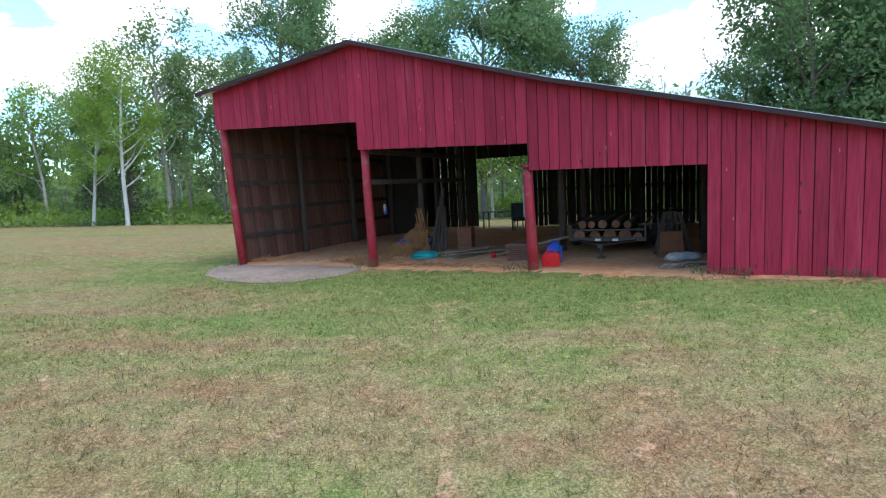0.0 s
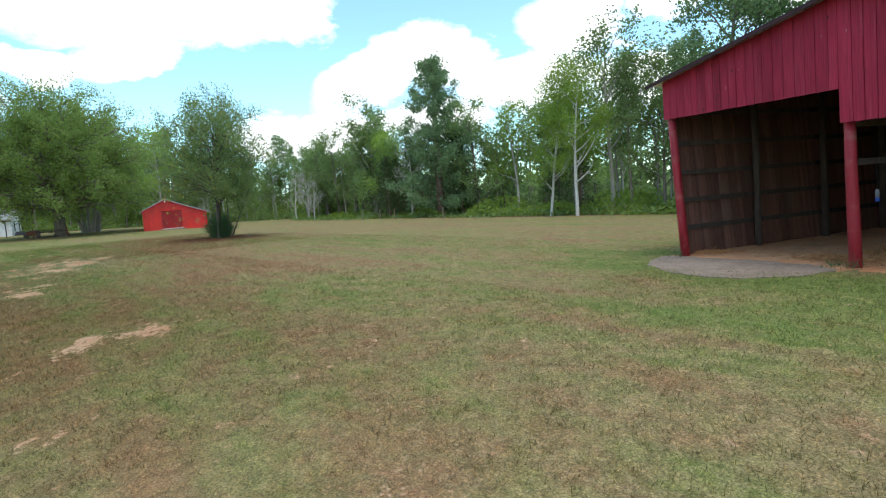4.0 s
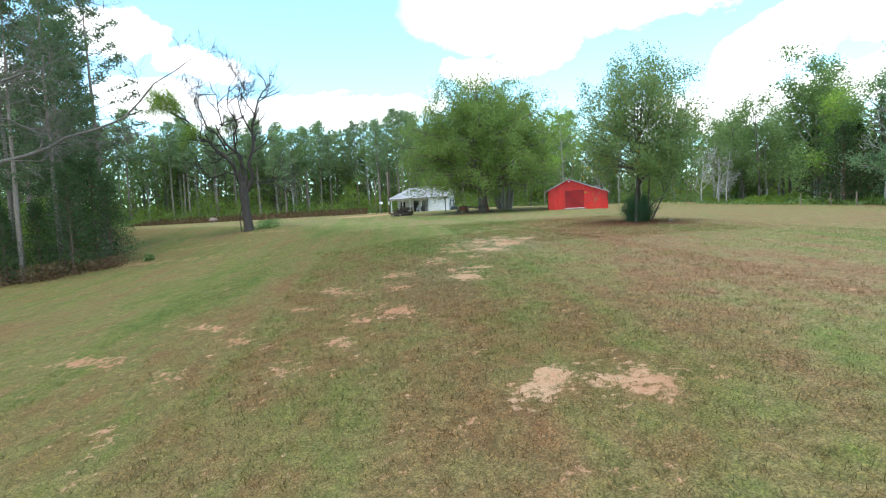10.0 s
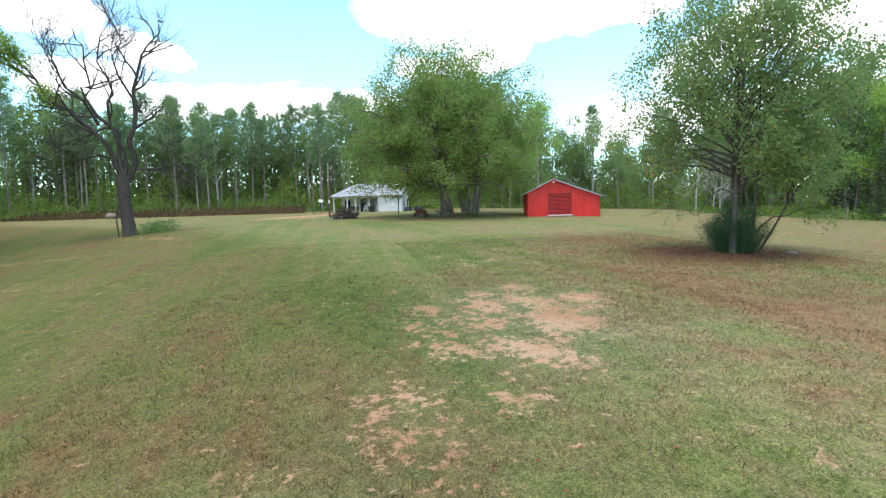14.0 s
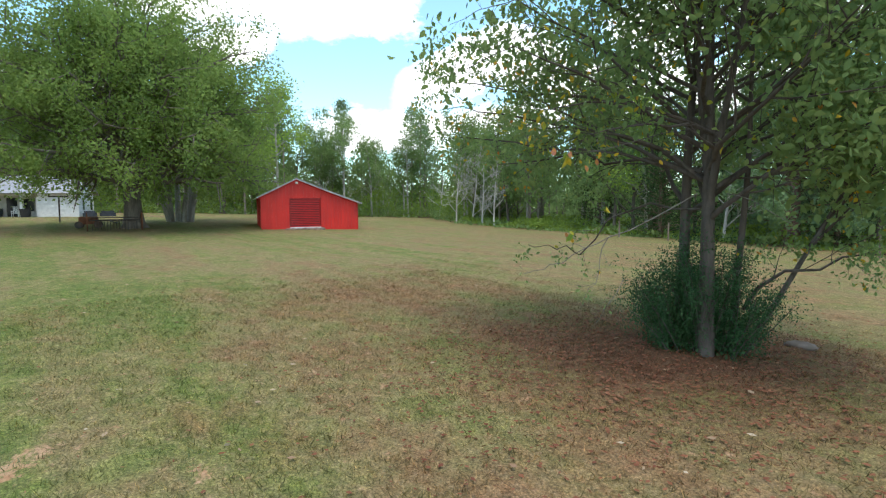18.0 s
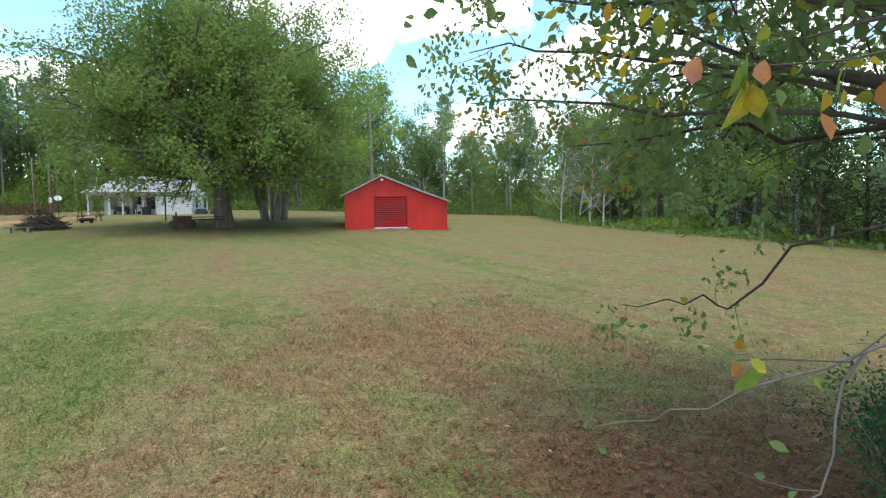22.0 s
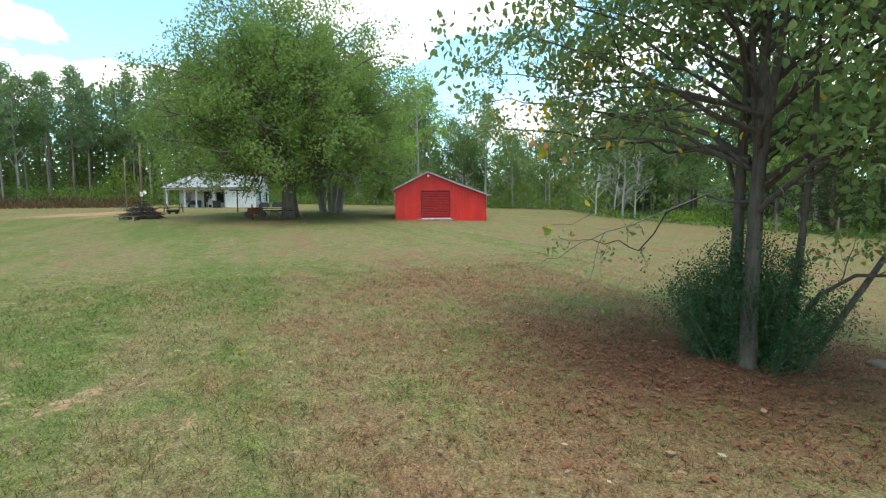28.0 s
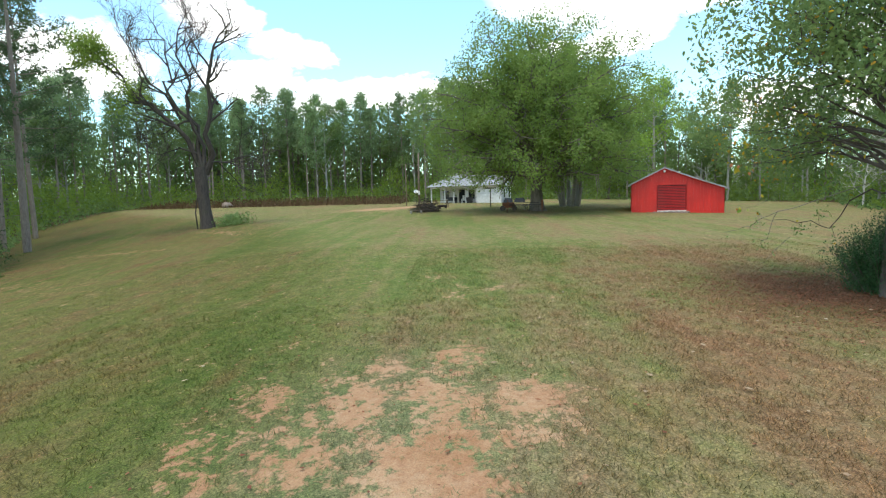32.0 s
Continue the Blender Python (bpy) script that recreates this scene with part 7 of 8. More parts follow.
    for nm, cu, cv, ru, rv, n in (("loose_straw", 4.0, 0.9, 1.0, 0.5, 900), ("loose_straw", 0.2, 0.9, 0.5, 0.35, 350), ("loose_straw", 6.6, 0.3, 1.5, 0.3, 400)):
        p = np.stack([cu + ru * npr2.normal(size=n) * 0.6, cv + rv * npr2.normal(size=n) * 0.6], -1)
        xy = BARN_O + p[:, :1] * BARN_U + p[:, 1:] * BARN_V
        c = np.concatenate([xy, np.maximum(land(xy[:, 0], xy[:, 1]), BARN_Z)[:, None] + 0.05 + 0.05 * npr2.random((n, 1))], 1)
        way = np.stack([npr2.normal(size=n), npr2.normal(size=n), 0.15 * npr2.normal(size=n)], -1)
        tagged(new(nm, quads_mesh(nm, leaf_quads(npr2, c, 0.22, 0.07, 0, way), M_STRAW)), "loose brown straw strewn at the barn mouth", "straw", kind="stuff")
    n = 2600
    p = np.stack([npr2.uniform(-0.4, BARN_RIGHT, n), -0.12 + 0.10 * npr2.normal(size=n)], -1)
    p = p[(p[:, 0] > BW[3] - 0.3) | (np.abs(p[:, 0] - BW[2]) < 0.5) | (np.abs(p[:, 0] - BW[1]) < 0.35) | (p[:, 0] < 0.3)]
    p = p[np.sin(3.1 * p[:, 0]) + np.sin(7.3 * p[:, 0] + 1) > -0.35]
    xy = BARN_O + p[:, :1] * BARN_U + p[:, 1:] * BARN_V
    c = np.concatenate([xy, land(xy[:, 0], xy[:, 1])[:, None] + 0.02 + 0.16 * npr2.random((len(p), 1))], 1)
    way = np.stack([0.5 * npr2.normal(size=len(p)), 0.5 * npr2.normal(size=len(p)), np.ones(len(p))], -1)
    tagged(new("barn_weeds", quads_mesh("barn_weeds", leaf_quads(npr2, c, 0.16, 0.09, 0, way), M_CLOVER)), "dry grey-green weeds along the barn's foot", "weeds", kind="stuff")
    # planks
    for k in range(12):
        ln = rng.uniform(0.9, 2.2)
        pl = thing("plank", barn_at(6.3 + rng.uniform(-0.6, 0.5), 2.5 + rng.uniform(-0.7, 0.7), 0.04 + 0.033 * (k // 3)), BARN_TURN + rng.uniform(25, 75), "weathered sawn plank lying in a loose pile", "plank", "loose planks")
        part("wood", Shape().box(-ln / 2, -0.08, 0, ln / 2, 0.08, 0.03).mesh("wood", M_PLANK), pl)
    for k in range(6):
        pl = new("plank")
        a = Vector(barn_at(7.35 + 0.14 * k * 0.5, 2.2 + 0.16 * k, 0.06 + 0.02 * (k % 2)))
        m = Matrix.Translation(a) @ pose(0, 0, 0, 0, -13, BARN_TURN + 14)
        pl.matrix_basis = m
        tagged(pl, "long plank propped up on the board stack", "plank", "propped planks")
        part("wood", Shape().box(0, -0.09, 0, 1.75, 0.09, 0.035).mesh("wood", M_PLANK), pl)
    stack = in_barn("board_stack", 8.25, 1.35, turn=6, label="short stack of rough red-brown boards", category="board stack")
    for j in range(8):
        for i in range(3):
            part("board", Shape().box(-0.32 + rng.uniform(-0.05, 0.05), 0.17 * i, 0.055 * j, 0.32 + rng.uniform(-0.05, 0.05), 0.17 * i + 0.155, 0.055 * j + 0.042).mesh("board", M_RAWWOOD), stack)
    # small bucket shape stands in for the end of a red board
    ball = in_barn("red_item", 7.35, 1.85, label="small red thing beside the planks, shaped as a bucket", category="bucket")
    part("pail", Shape().tube([(0, 0, 0), (0, 0, 0.07), (0, 0, 0.14)], [0.06, 0.07, 0.08], 14).mesh("pail", M_REDPL, True), ball)
    part("bail", Shape().tube([(-0.078, 0, 0.13), (-0.05, 0.02, 0.19), (0.05, 0.02, 0.19), (0.078, 0, 0.13)], 0.006, 5).mesh("bail", M_STEEL), ball)
    for k in range(4):
        pl = new("leaning_board")
        pl.matrix_basis = Matrix.Translation(barn_at(4.95 + 0.13 * k, 3.0 + 0.05 * k, 0.02)) @ pose(0, 0, 0, -9 - 2 * k, 8 - 5 * k, BARN_TURN)
        tagged(pl, "grey board leaning against an inner post", "board", "leaning boards")
        part("wood", Shape().box(-0.05, -0.015, 0, 0.05, 0.015, 1.4 + 0.3 * (k % 3)).mesh("wood", M_OLDPOST), pl)
    box = in_barn("wooden_crate", 5.85, 3.6, turn=8, label="brown wooden crate behind the stalks", category="crate")
    for k in range(4):
        part("slat", Shape().box(-0.22, -0.26, 0.02 + 0.17 * k, 0.22, -0.24, 0.17 + 0.17 * k).mesh("slat", M_RUST), box)
    part("body", Shape().box(-0.215, -0.238, 0, 0.215, 0.24, 0.7).mesh("body", M_RUST), box)
    bin_ = in_barn("blue_pallet_bin", 3.6, 4.6, label="blue plastic bin with dry hay", category="bin")
    part("tub", Shape().box(-0.6, -0.4, 0.05, 0.6, 0.4, 0.25, None, 0.04).mesh("tub", M_BLUEPL), bin_)
    part("hay", Shape().blob((0, 0, 0.3), 0.45, rng, 12, 0.25, (1.1, 0.8, 0.5)).mesh("hay", M_STRAW), bin_)
    tag = in_barn("hanging_lantern", 4.62, 0.9, 1.35, label="small white and blue lantern hung from the rail", category="lantern")
    part("body", Shape().tube([(0, 0, 0.0), (0, 0, 0.08)], 0.04, 10).mesh("body", M_BLUEPL), tag)
    part("globe", Shape().tube([(0, 0, 0.08), (0, 0, 0.16), (0, 0, 0.26)], [0.035, 0.045, 0.03], 10).mesh("globe", M_TARP), tag, "pale upper part")
    part("wire", Shape().tube([(0, 0, 0.26), (0, 0, 0.82)], 0.004, 4).mesh("wire", M_STEEL), tag)
    # bench and chair by the back way
    tb = in_barn("work_table", 4.35, 11.2, label="rough slat table by the back opening", category="table")
    for k in range(6):
        part("top_slat", Shape().box(-0.75, -0.38 + 0.13 * k, 0.72, 0.75, -0.27 + 0.13 * k, 0.76).mesh("top_slat", M_WOOD), tb)
    for x in (-0.7, 0.66):
        for y in (-0.36, 0.32):
            part("leg", Shape().box(x, y, 0, x + 0.05, y + 0.05, 0.72).mesh("leg", M_STEEL), tb)
    ch = in_barn("old_chair", 5.7, 9.6, turn=30, label="dark old chair with worn padding", category="chair")
    part("seat", Shape().box(-0.26, -0.26, 0.42, 0.26, 0.26, 0.52, None, 0.05).mesh("seat", M_CLOTH), ch)
    part("backrest", Shape().box(-0.26, 0.2, 0.52, 0.26, 0.3, 1.15, None, 0.03).mesh("backrest", M_CLOTH), ch)
    for x in (-0.24, 0.2):
        for y in (-0.24, 0.2):
            part("leg", Shape().box(x, y, 0, x + 0.04, y + 0.04, 0.42).mesh("leg", M_STEEL), ch)
    # right-hand corner
    wb = in_barn("wheelbarrow", 11.75, 2.2, turn=10, label="rusty orange wheelbarrow stood on end", category="wheelbarrow")
    part("tray", Shape().add([(-0.28, 0.0, 0.12), (0.28, 0.0, 0.12), (0.22, 0.25, 0.25), (-0.22, 0.25, 0.25), (-0.24, 0.02, 0.62), (0.24, 0.02, 0.62), (0.2, 0.25, 0.56), (-0.2, 0.25, 0.56)], [(0, 1, 5, 4), (2, 3, 7, 6), (1, 2, 6, 5), (3, 0, 4, 7), (4, 5, 6, 7), (3, 2, 1, 0)]).mesh("tray", M_RUST), wb)
    for x in (-0.3, 0.26):
        part("handle", Shape().tube([(x, 0.14, 0.0), (x * 0.9, 0.12, 0.7), (x, 0.1, 0.95)], 0.018, 6).mesh("handle", M_OLDPOST), wb)
    w = part("wheel", disc(Shape(), (0, 0.16, 0.78), 0.14, 0.08).mesh("wheel", M_RUBBER), wb)
    part("hub", disc(Shape(), (0, 0.16, 0.78), 0.05, 0.1).mesh("hub", M_STEEL), w)
    ta = in_barn("rolled_tarp", 12.0, 0.85, 0.12, turn=35, label="rolled grey tarpaulin on short poles", category="tarp")
    s = Shape()
    for j in range(3):
        s.tube([(-0.38 + 0.08 * k, 0.05 * j - 0.05 + 0.02 * rng.uniform(-1, 1), 0.10 + 0.035 * (j == 1) + 0.012 * rng.uniform(-1, 1)) for k in range(11)], [0.03, 0.07] + [0.085 + 0.012 * rng.uniform(-1, 1) for k in range(7)] + [0.075, 0.04], 9)
    part("roll", s.mesh("roll", M_TARP, True), ta)
    for k in range(7):
        pl = thing("short_pole", barn_at(11.95 + 0.07 * k, 0.65 + 0.05 * k, 0.04 + 0.05 * (k % 2)), BARN_TURN + 28 + 4 * k, "short grey pole lying under the tarp", "pole", "short poles")
        part("wood", Shape().tube([(-0.45, 0, 0.02), (0.45, 0, 0.02)], [0.035, 0.028], 7).mesh("wood", M_WOOD), pl)
    for k in range(4):
        pl = new("leaning_board")
        pl.matrix_basis = Matrix.Translation(barn_at(11.35 + 0.28 * k, 2.7, 0.02)) @ pose(0, 0, 0, -8, 12 - 9 * k, BARN_TURN)
        tagged(pl, "grey board leaning in the dim bay", "board", "leaning boards")
        part("wood", Shape().box(-0.05, -0.015, 0, 0.05, 0.015, 1.1).mesh("wood", M_OLDPOST), pl)


barn_things()


# things in the yard
def yard_things():
    rng = random.Random(33)

    def yard(name, x, y, turn=0.0, label="", category="", group="", dz=0.0):
        return thing(name, (x, y, gz(x, y) + dz), turn, label, category, group)

    # picnic table
    pt = yard("picnic_table", -80.7, 3.4, 76, "olive wooden picnic table with benches on the lawn", "table")
    for k in range(5):
        part("top_board", Shape().box(-0.92, -0.36 + 0.145 * k, 0.72, 0.92, -0.23 + 0.145 * k, 0.76).mesh("top_board", M_OLIVE), pt)
    for y in (-0.75, 0.55):
        part("bench", Shape().box(-0.92, y, 0.42, 0.92, y + 0.22, 0.46).mesh("bench", M_OLIVE), pt)
    for x in (-0.65, 0.6):
        part("trestle", Shape().box(x, -0.68, 0.34, x + 0.05, 0.72, 0.42).tube([(x, -0.55, 0), (x, -0.2, 0.72)], 0.045, 4).tube([(x, 0.55, 0), (x, 0.2, 0.72)], 0.045, 4).mesh("trestle", M_WOOD), pt)
    lg = yard("low_bench", -77.5, 3.6, 60, "small dark log bench on the grass", "bench")
    part("seat", Shape().tube([(-0.5, 0, 0.25), (0.5, 0, 0.25)], 0.12, 9).mesh("seat", M_DARK_SHADED_WOOD), lg)
    for x in (-0.4, 0.3):
        part("leg", Shape().box(x, -0.12, 0, x + 0.1, 0.12, 0.2).mesh("leg", M_DARK_SHADED_WOOD), lg)
    # pile of brushwood
    s = Shape()
    for k in range(420):
        a, r = rng.uniform(0, 6.28), 1.15 * math.sqrt(rng.random())
        z = 1.45 * (1 - r / 1.3) * rng.random() + 0.03
        d = Vector((rng.gauss(0, 1), rng.gauss(0, 1), rng.gauss(0, 0.35))).normalized() * rng.uniform(0.2, 0.55)
        c = Vector((r * math.cos(a), r * math.sin(a), z))
        s.tube([tuple(c - d), tuple(c + d * 0.2 + Vector((0, 0, 0.04))), tuple(c + d)], [0.022, 0.018, 0.008], 4, False)
    bp = yard("brush_pile", -70.6, 2.3, 0, "pile of cut grey branches on the lawn", "brush pile")
    part("brushwood", s.mesh("brushwood", M_SNAGBARK), bp)
    bb = yard("plank_bench", -68.6, 1.6, 80, "low board lying on two blocks", "bench")
    part("board", Shape().box(-0.7, -0.15, 0.25, 0.7, 0.15, 0.31).mesh("board", M_WOOD), bb)
    for x in (-0.5, 0.4):
        part("block", Shape().box(x, -0.12, 0, x + 0.12, 0.12, 0.25).mesh("block", M_STONE), bb)
    # old hay rake under the great tree
    rk = yard("hay_rake", -66.6, 10.75, 85, "rusty old hay rake under the great tree", "hay rake")
    part("frame", Shape().tube([(-1.3, 0, 0.65), (1.3, 0, 0.65)], 0.045, 8).tube([(-1.2, 0.1, 0.8), (1.2, 0.1, 0.8)], 0.03, 6).tube([(-0.3, 0, 0.65), (0.0, -1.3, 0.5)], 0.035, 6).tube([(0.3, 0, 0.65), (0.0, -1.3, 0.5)], 0.035, 6).mesh("frame", M_STEEL), rk)
    for k in range(16):
        x = -1.15 + 2.3 * k / 15
        part("tine", Shape().tube([(x, 0, 0.65), (x, 0.35, 0.62), (x, 0.5, 0.35), (x, 0.38, 0.08), (x, 0.25, 0.02)], 0.013, 5).mesh("tine", M_STEEL), rk)
    for x in (-1.4, 1.4):
        w = part("wheel", ring(Shape(), (x, 0, 0.55), 0.54, 0.03, "x", 24, 6).mesh("rim", M_RUST), rk, "spoked iron wheel")
        s = Shape()
        for k in range(10):
            a = 2 * math.pi * k / 10
            s.tube([(x, 0, 0.55), (x, 0.53 * math.cos(a), 0.55 + 0.53 * math.sin(a))], 0.01, 4)
        part("spokes", s.mesh("spokes", M_RUST), w)
    rc = yard("rusty_cart", -69.8, 9.7, 80, "rusty orange steel cart box on the ground", "cart")
    part("box", Shape().box(-0.5, -0.4, 0.25, 0.5, 0.4, 0.28).box(-0.5, -0.4, 0.28, 0.5, -0.37, 0.72).box(-0.5, 0.37, 0.28, 0.5, 0.4, 0.72).box(-0.5, -0.37, 0.28, -0.47, 0.37, 0.72).box(0.47, -0.37, 0.28, 0.5, 0.37, 0.72).mesh("box", M_RUST), rc)
    for x in (-0.5, 0.5):
        part("wheel", disc(Shape(), (x, -0.45, 0.22), 0.22, 0.06, "y").mesh("wheel", M_STEEL), rc)
        part("wheel", disc(Shape(), (x, 0.45, 0.22), 0.22, 0.06, "y").mesh("wheel", M_STEEL), rc)
    # clothes-line post, poles, dish
    tp = yard("clothes_line_post", -78.8, 8.6, 80, "dark T-shaped clothes-line post", "post")
    part("shaft", Shape().tube([(0, 0, -0.2), (0.03, 0, 1.95)], 0.055, 8).mesh("shaft", M_STEEL), tp)
    part("crossbar", Shape().box(-0.62, -0.05, 1.9, 0.62, 0.05, 2.0).mesh("crossbar", M_STEEL), tp)
    for x, y, h, r in ((-81.5, 0.9, 6.0, 0.11), (-86.0, -1.0, 5.0, 0.06)):
        po = yard("pole", x, y, 0, "grey upright wooden pole beside the drive", "pole", "yard poles")
        part("shaft", Shape().tube([(0, 0, -0.3), (0.03, 0, h * 0.5), (0.0, 0.02, h)], [r, r * 0.9, r * 0.8], 8).mesh("shaft", M_WOOD, True), po)
        if r > 0.1:
            part("meter_box", Shape().box(0.1, -0.1, 1.4, 0.22, 0.1, 1.8).mesh("meter_box", M_TRIM), po, "small pale box on the pole")
    ds = yard("satellite_dish", -91.5, -0.3, 10, "grey satellite dish on a short mast", "dish")
    part("mast", Shape().tube([(0, 0, -0.2), (0, 0, 1.5)], 0.03, 8).mesh("mast", M_STEEL), ds)
    part("reflector", Shape().tube([(0.05, 0, 1.6), (0.12, 0, 1.64), (0.2, 0, 1.72)], [0.06, 0.24, 0.32], 16, False).mesh("reflector", M_TRIM), ds)
    part("arm", Shape().tube([(0.1, 0, 1.3), (0.6, 0, 1.55)], 0.015, 5).mesh("arm", M_STEEL), ds)
    br = yard("leaning_pole", -91.0, -1.8, 0, "thin pole leaning on the grass", "pole")
    part("shaft", Shape().tube([(0, -0.6, 0), (0, 0.5, 1.5)], 0.03, 6).mesh("shaft", M_WOOD), br)
    # about the house
    hm = HOUSE.matrix_basis
    def house_thing(name, u, v, z, label, category, turn=0.0):
        t = new(name)
        t.matrix_basis = hm @ pose(u, v, z, 0, 0, turn)
        return tagged(t, label, category)
    for u in (5.7,):
        b = house_thing("waste_bin", u, -0.5, -0.25, "black lidded waste bin beside the porch", "bin")
        part("body", Shape().add([(-0.28, -0.3, 0), (0.28, -0.3, 0), (0.28, 0.3, 0), (-0.28, 0.3, 0), (-0.35, -0.37, 1.1), (0.35, -0.37, 1.1), (0.35, 0.37, 1.1), (-0.35, 0.37, 1.1)], [(3, 2, 1, 0), (4, 5, 6, 7), (0, 1, 5, 4), (1, 2, 6, 5), (2, 3, 7, 6), (3, 0, 4, 7)]).mesh("body", M_RUBBER), b)
        part("lid", Shape().box(-0.38, -0.4, 1.1, 0.38, 0.4, 1.2, None, 0.03).mesh("lid", M_RUBBER), b)
    bench = house_thing("porch_bench", 2.5, 1.6, 0.12, "dark slatted bench on the porch", "bench")
    part("seat", Shape().box(-0.7, -0.25, 0.4, 0.7, 0.25, 0.45).mesh("seat", M_CLOTH), bench)
    part("backrest", Shape().box(-0.7, 0.22, 0.45, 0.7, 0.27, 0.9).mesh("backrest", M_CLOTH), bench)
    for x in (-0.65, 0.58):
        part("leg", Shape().box(x, -0.22, 0, x + 0.07, 0.25, 0.4).mesh("leg", M_CLOTH), bench)
    rock = house_thing("rocking_chair", 4.5, 0.9, 0.12, "white wooden rocking chair on the porch", "chair")
    part("seat", Shape().box(-0.28, -0.26, 0.4, 0.28, 0.26, 0.45).mesh("seat", M_WHITE), rock)
    for k in range(5):
        part("back_slat", Shape().box(-0.27 + 0.115 * k, 0.22, 0.45, -0.2 + 0.115 * k, 0.26, 1.1).mesh("back_slat", M_WHITE), rock)
    for x in (-0.3, 0.24):
        part("arm", Shape().box(x, -0.26, 0.62, x + 0.06, 0.26, 0.66).mesh("arm", M_WHITE), rock)
        for y in (-0.24, 0.2):
            part("leg", Shape().box(x, y, 0.06, x + 0.05, y + 0.05, 0.62).mesh("leg", M_WHITE), rock)
        part("rocker", Shape().tube([(x + 0.03, -0.4, 0.08), (x + 0.03, -0.1, 0.025), (x + 0.03, 0.2, 0.025), (x + 0.03, 0.5, 0.1)], 0.022, 5).mesh("rocker", M_WHITE), rock)
    # dark blue bins by the house corner, drawn as covered boxes
    for u, v, sx in ((10.7, 0.4, 0.6), (12.1, 1.2, 0.7)):
        tk = house_thing("covered_shape", u, v, -0.25, "dark blue covered shape beside the house", "cover", 12)
        part("cover", Shape().box(-sx, -0.4, 0, sx, 0.4, 0.75, None, 0.1).box(-sx * 0.8, -0.33, 0.75, sx * 0.8, 0.33, 0.95, None, 0.1).mesh("cover", M_CLOTH), tk)
    # stones, posts and clumps
    for x, y, r, sq, lab in ((-99.0, -28.5, 0.75, (1.2, 1.0, 0.75), "large brown boulder in the far field"), (-32.2, 15.2, 0.15, (1.5, 1.0, 0.45), "flat brown stone near the shrub")):
        st = yard("stone", x, y, 0, lab, "stone")
        part("rock", Shape().blob((0, 0, r * sq[2] * 0.4), r, rng, 12, 0.1, sq).mesh("rock", M_CONC, True), st)
    for x, y in ((-50.0, 37.6), (-46.4, 37.3), (-43.6, 37.0), (-36.0, 36.6)):
        fp = yard("fence_post", x, y, 0, "pale wooden fence post at the field edge", "post", "fence posts")
        part("shaft", Shape().tube([(0, 0, -0.2), (0.02, 0, 1.1)], [0.06, 0.05], 7).mesh("shaft", M_WOOD), fp)
    npr = np.random.default_rng(41)
    for nm, x, y, r, h, n, mat, lab in (("weed_clump", -62.6, -11.9, 1.3, 0.8, 1200, M_WOODLEAF, "green weeds growing beside the old tree"), ("weed_clump", -47.6, -17.6, 0.35, 0.5, 350, M_WOODLEAF, "small green weed tuft at the clump"), ("brush_heap", -46.5, -20.2, 1.5, 0.8, 1100, M_BRUSH, "brown dead brush below the cedars"), ("brush_heap", -44.5, -23.0, 1.8, 1.1, 1400, M_BRUSH, "brown dead brush below the cedars"), ("brush_heap", -43.2, -26.6, 1.8, 1.2, 1400, M_BRUSH, "brown dead brush below the cedars")):
        c = np.stack([x + r * npr.normal(size=n) * 0.5, y + r * npr.normal(size=n) * 0.5, np.zeros(n)], -1)
        c[:, 2] = land(c[:, 0], c[:, 1]) + h * npr.random(n) ** 1.3
        tagged(new(nm, quads_mesh(nm, leaf_quads(npr, c, 0.22, 0.3), mat)), lab, "weeds", kind="stuff")


yard_things()


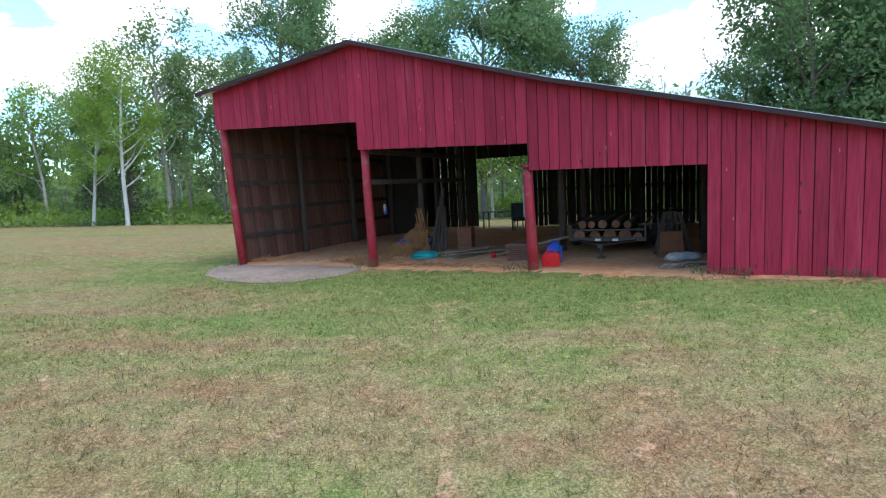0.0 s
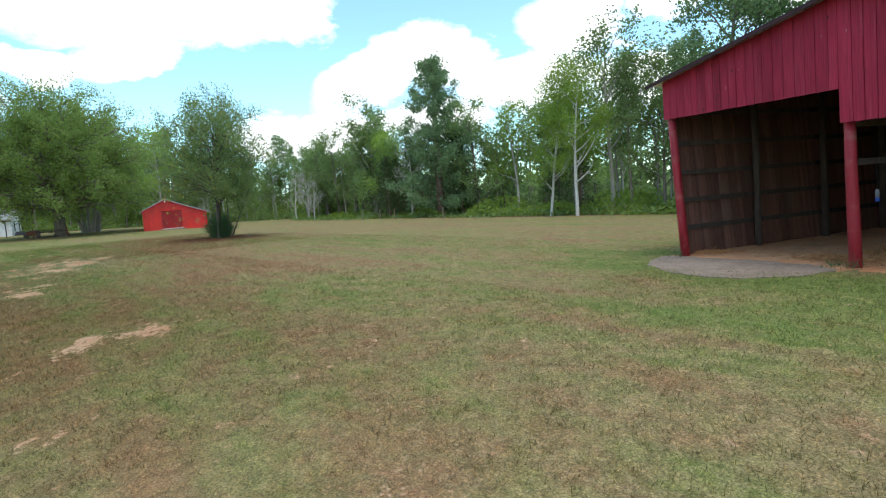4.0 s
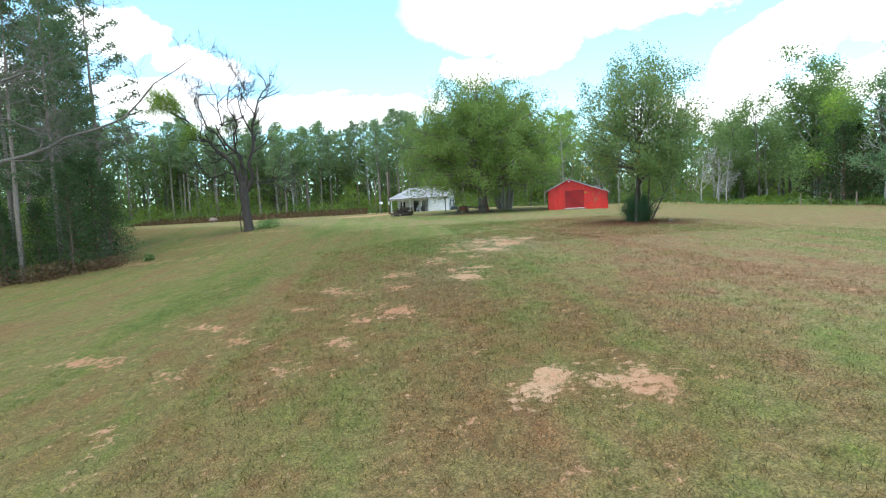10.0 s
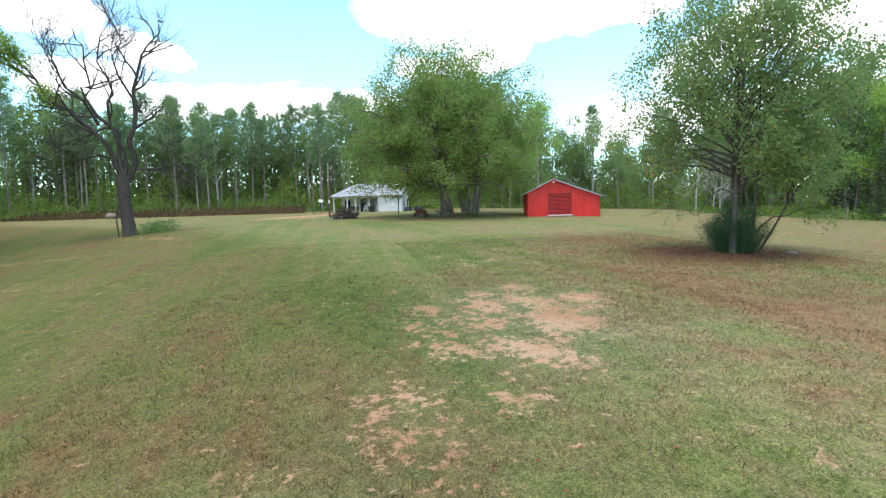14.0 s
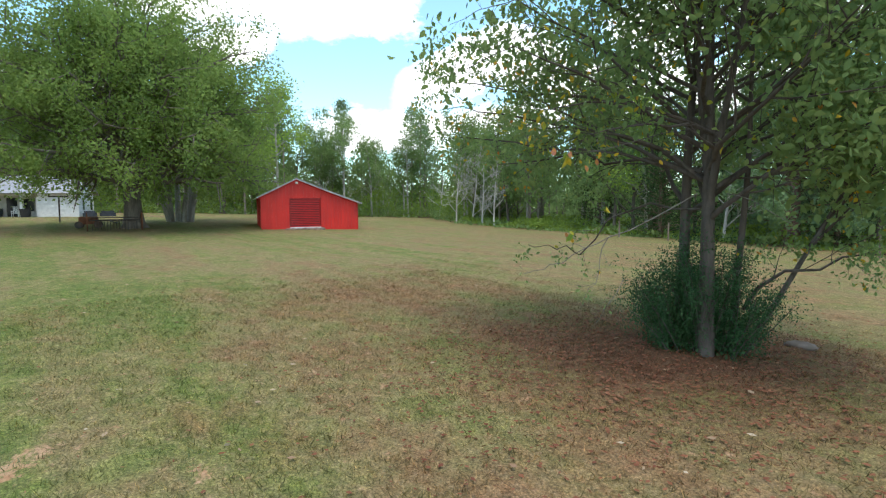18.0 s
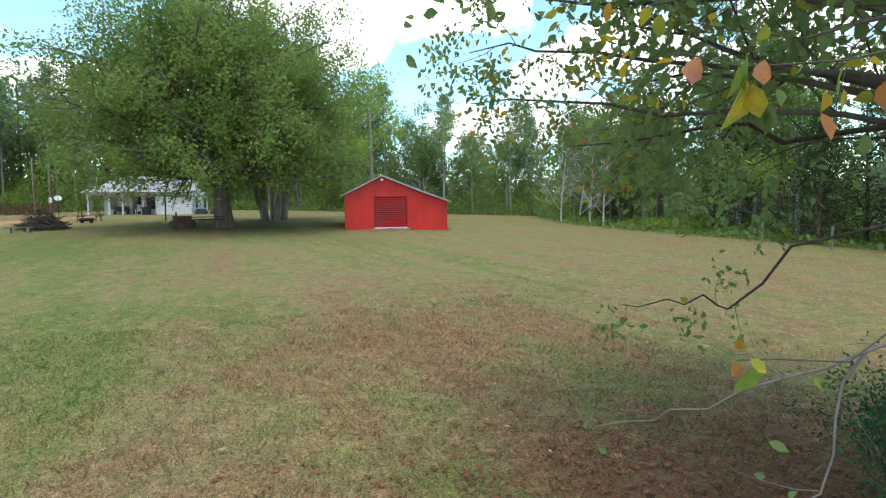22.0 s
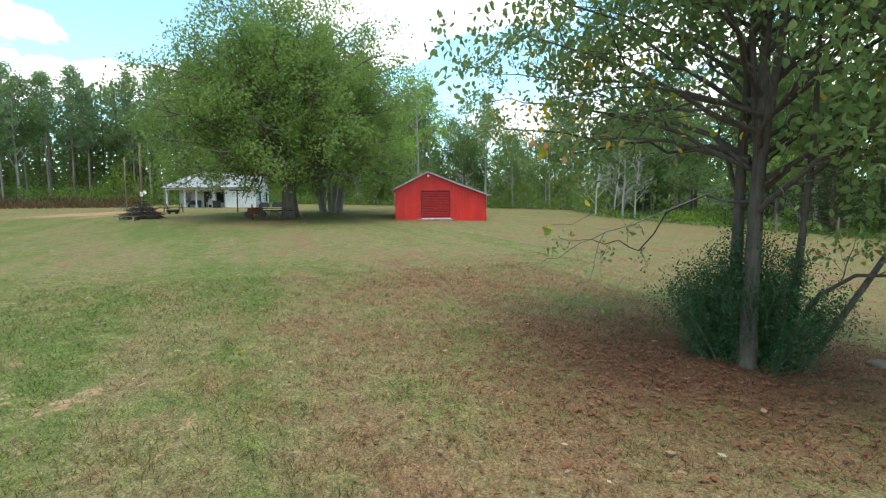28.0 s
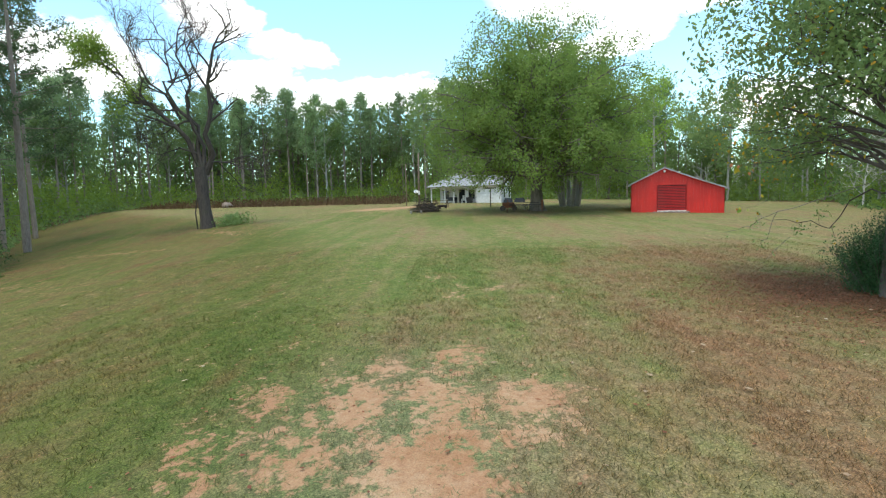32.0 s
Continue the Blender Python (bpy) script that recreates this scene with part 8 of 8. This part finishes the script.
def fallen_leaves():
    rng = np.random.default_rng(17)
    n = 7500
    a, d = rng.uniform(0, 2 * math.pi, n), 5.2 * np.sqrt(rng.random(n)) * rng.uniform(0.4, 1, n)
    x, y = TREE_XY[0] - 0.6 + d * np.cos(a), TREE_XY[1] - 0.6 + d * np.sin(a)
    m = 2200
    x, y = np.concatenate([x, rng.uniform(-43, -20, m)]), np.concatenate([y, rng.uniform(2, 20, m)])
    c = np.stack([x, y, land(x, y) + 0.03], -1)
    way = np.stack([rng.normal(size=len(x)), rng.normal(size=len(x)), 0.2 * rng.normal(size=len(x))], -1)
    q = leaf_quads(rng, c, 0.062, 0.6, 0, way)
    mid = q.mean(1, keepdims=True)
    q[:, :, 2] = mid[:, :, 2] + (q[:, :, 2] - mid[:, :, 2]) * 0.3
    k = 320
    x, y = rng.uniform(-44, -22, k), rng.uniform(1, 21, k)
    big = leaf_quads(rng, np.stack([x, y, land(x, y) + 0.045], -1), 0.085, 0.62, 0, np.stack([rng.normal(size=k), rng.normal(size=k), 0.15 * rng.normal(size=k)], -1))
    mid = big.mean(1, keepdims=True)
    big[:, :, 2] = mid[:, :, 2] + (big[:, :, 2] - mid[:, :, 2]) * 0.35
    tagged(new("pale_leaves", quads_mesh("pale_leaves", big, M_PALELITTER)), "large pale dry leaves scattered on the grass", "leaves", kind="stuff")
    tagged(new("fallen_leaves", quads_mesh("fallen_leaves", q, M_LITTER)), "dry brown leaves strewn on the grass", "leaves", kind="stuff")


fallen_leaves()
for stretch, seed, count in (((-44, 4, -7, 18), 31, 200000), ((-34, -6, -3, 9), 33, 130000), ((-42, -26, 4, 16), 34, 100000), ((-6, 8, 3, 13), 35, 60000)):
    grass_tufts("short_grass", M_GRASS, count, lambda x, y: np.clip(0.80 - 1.0 * soil_at(x, y), 0, 1), "short dry tan and green grass blades", seed, 0.052, stretch)
grass_tufts("clover_tufts", M_CLOVER, 150000, lambda x, y: np.clip(2.2 * soil_at(x, y) * (np.sin(2.6 * x + 1.9 * np.sin(1.7 * y)) * np.sin(2.3 * y + 1.4 * np.cos(1.9 * x)) > 0.2), 0, 0.8), "grey-green clover tufts on the worn earth", 32, 0.035, (-38, -10, -6, 9))
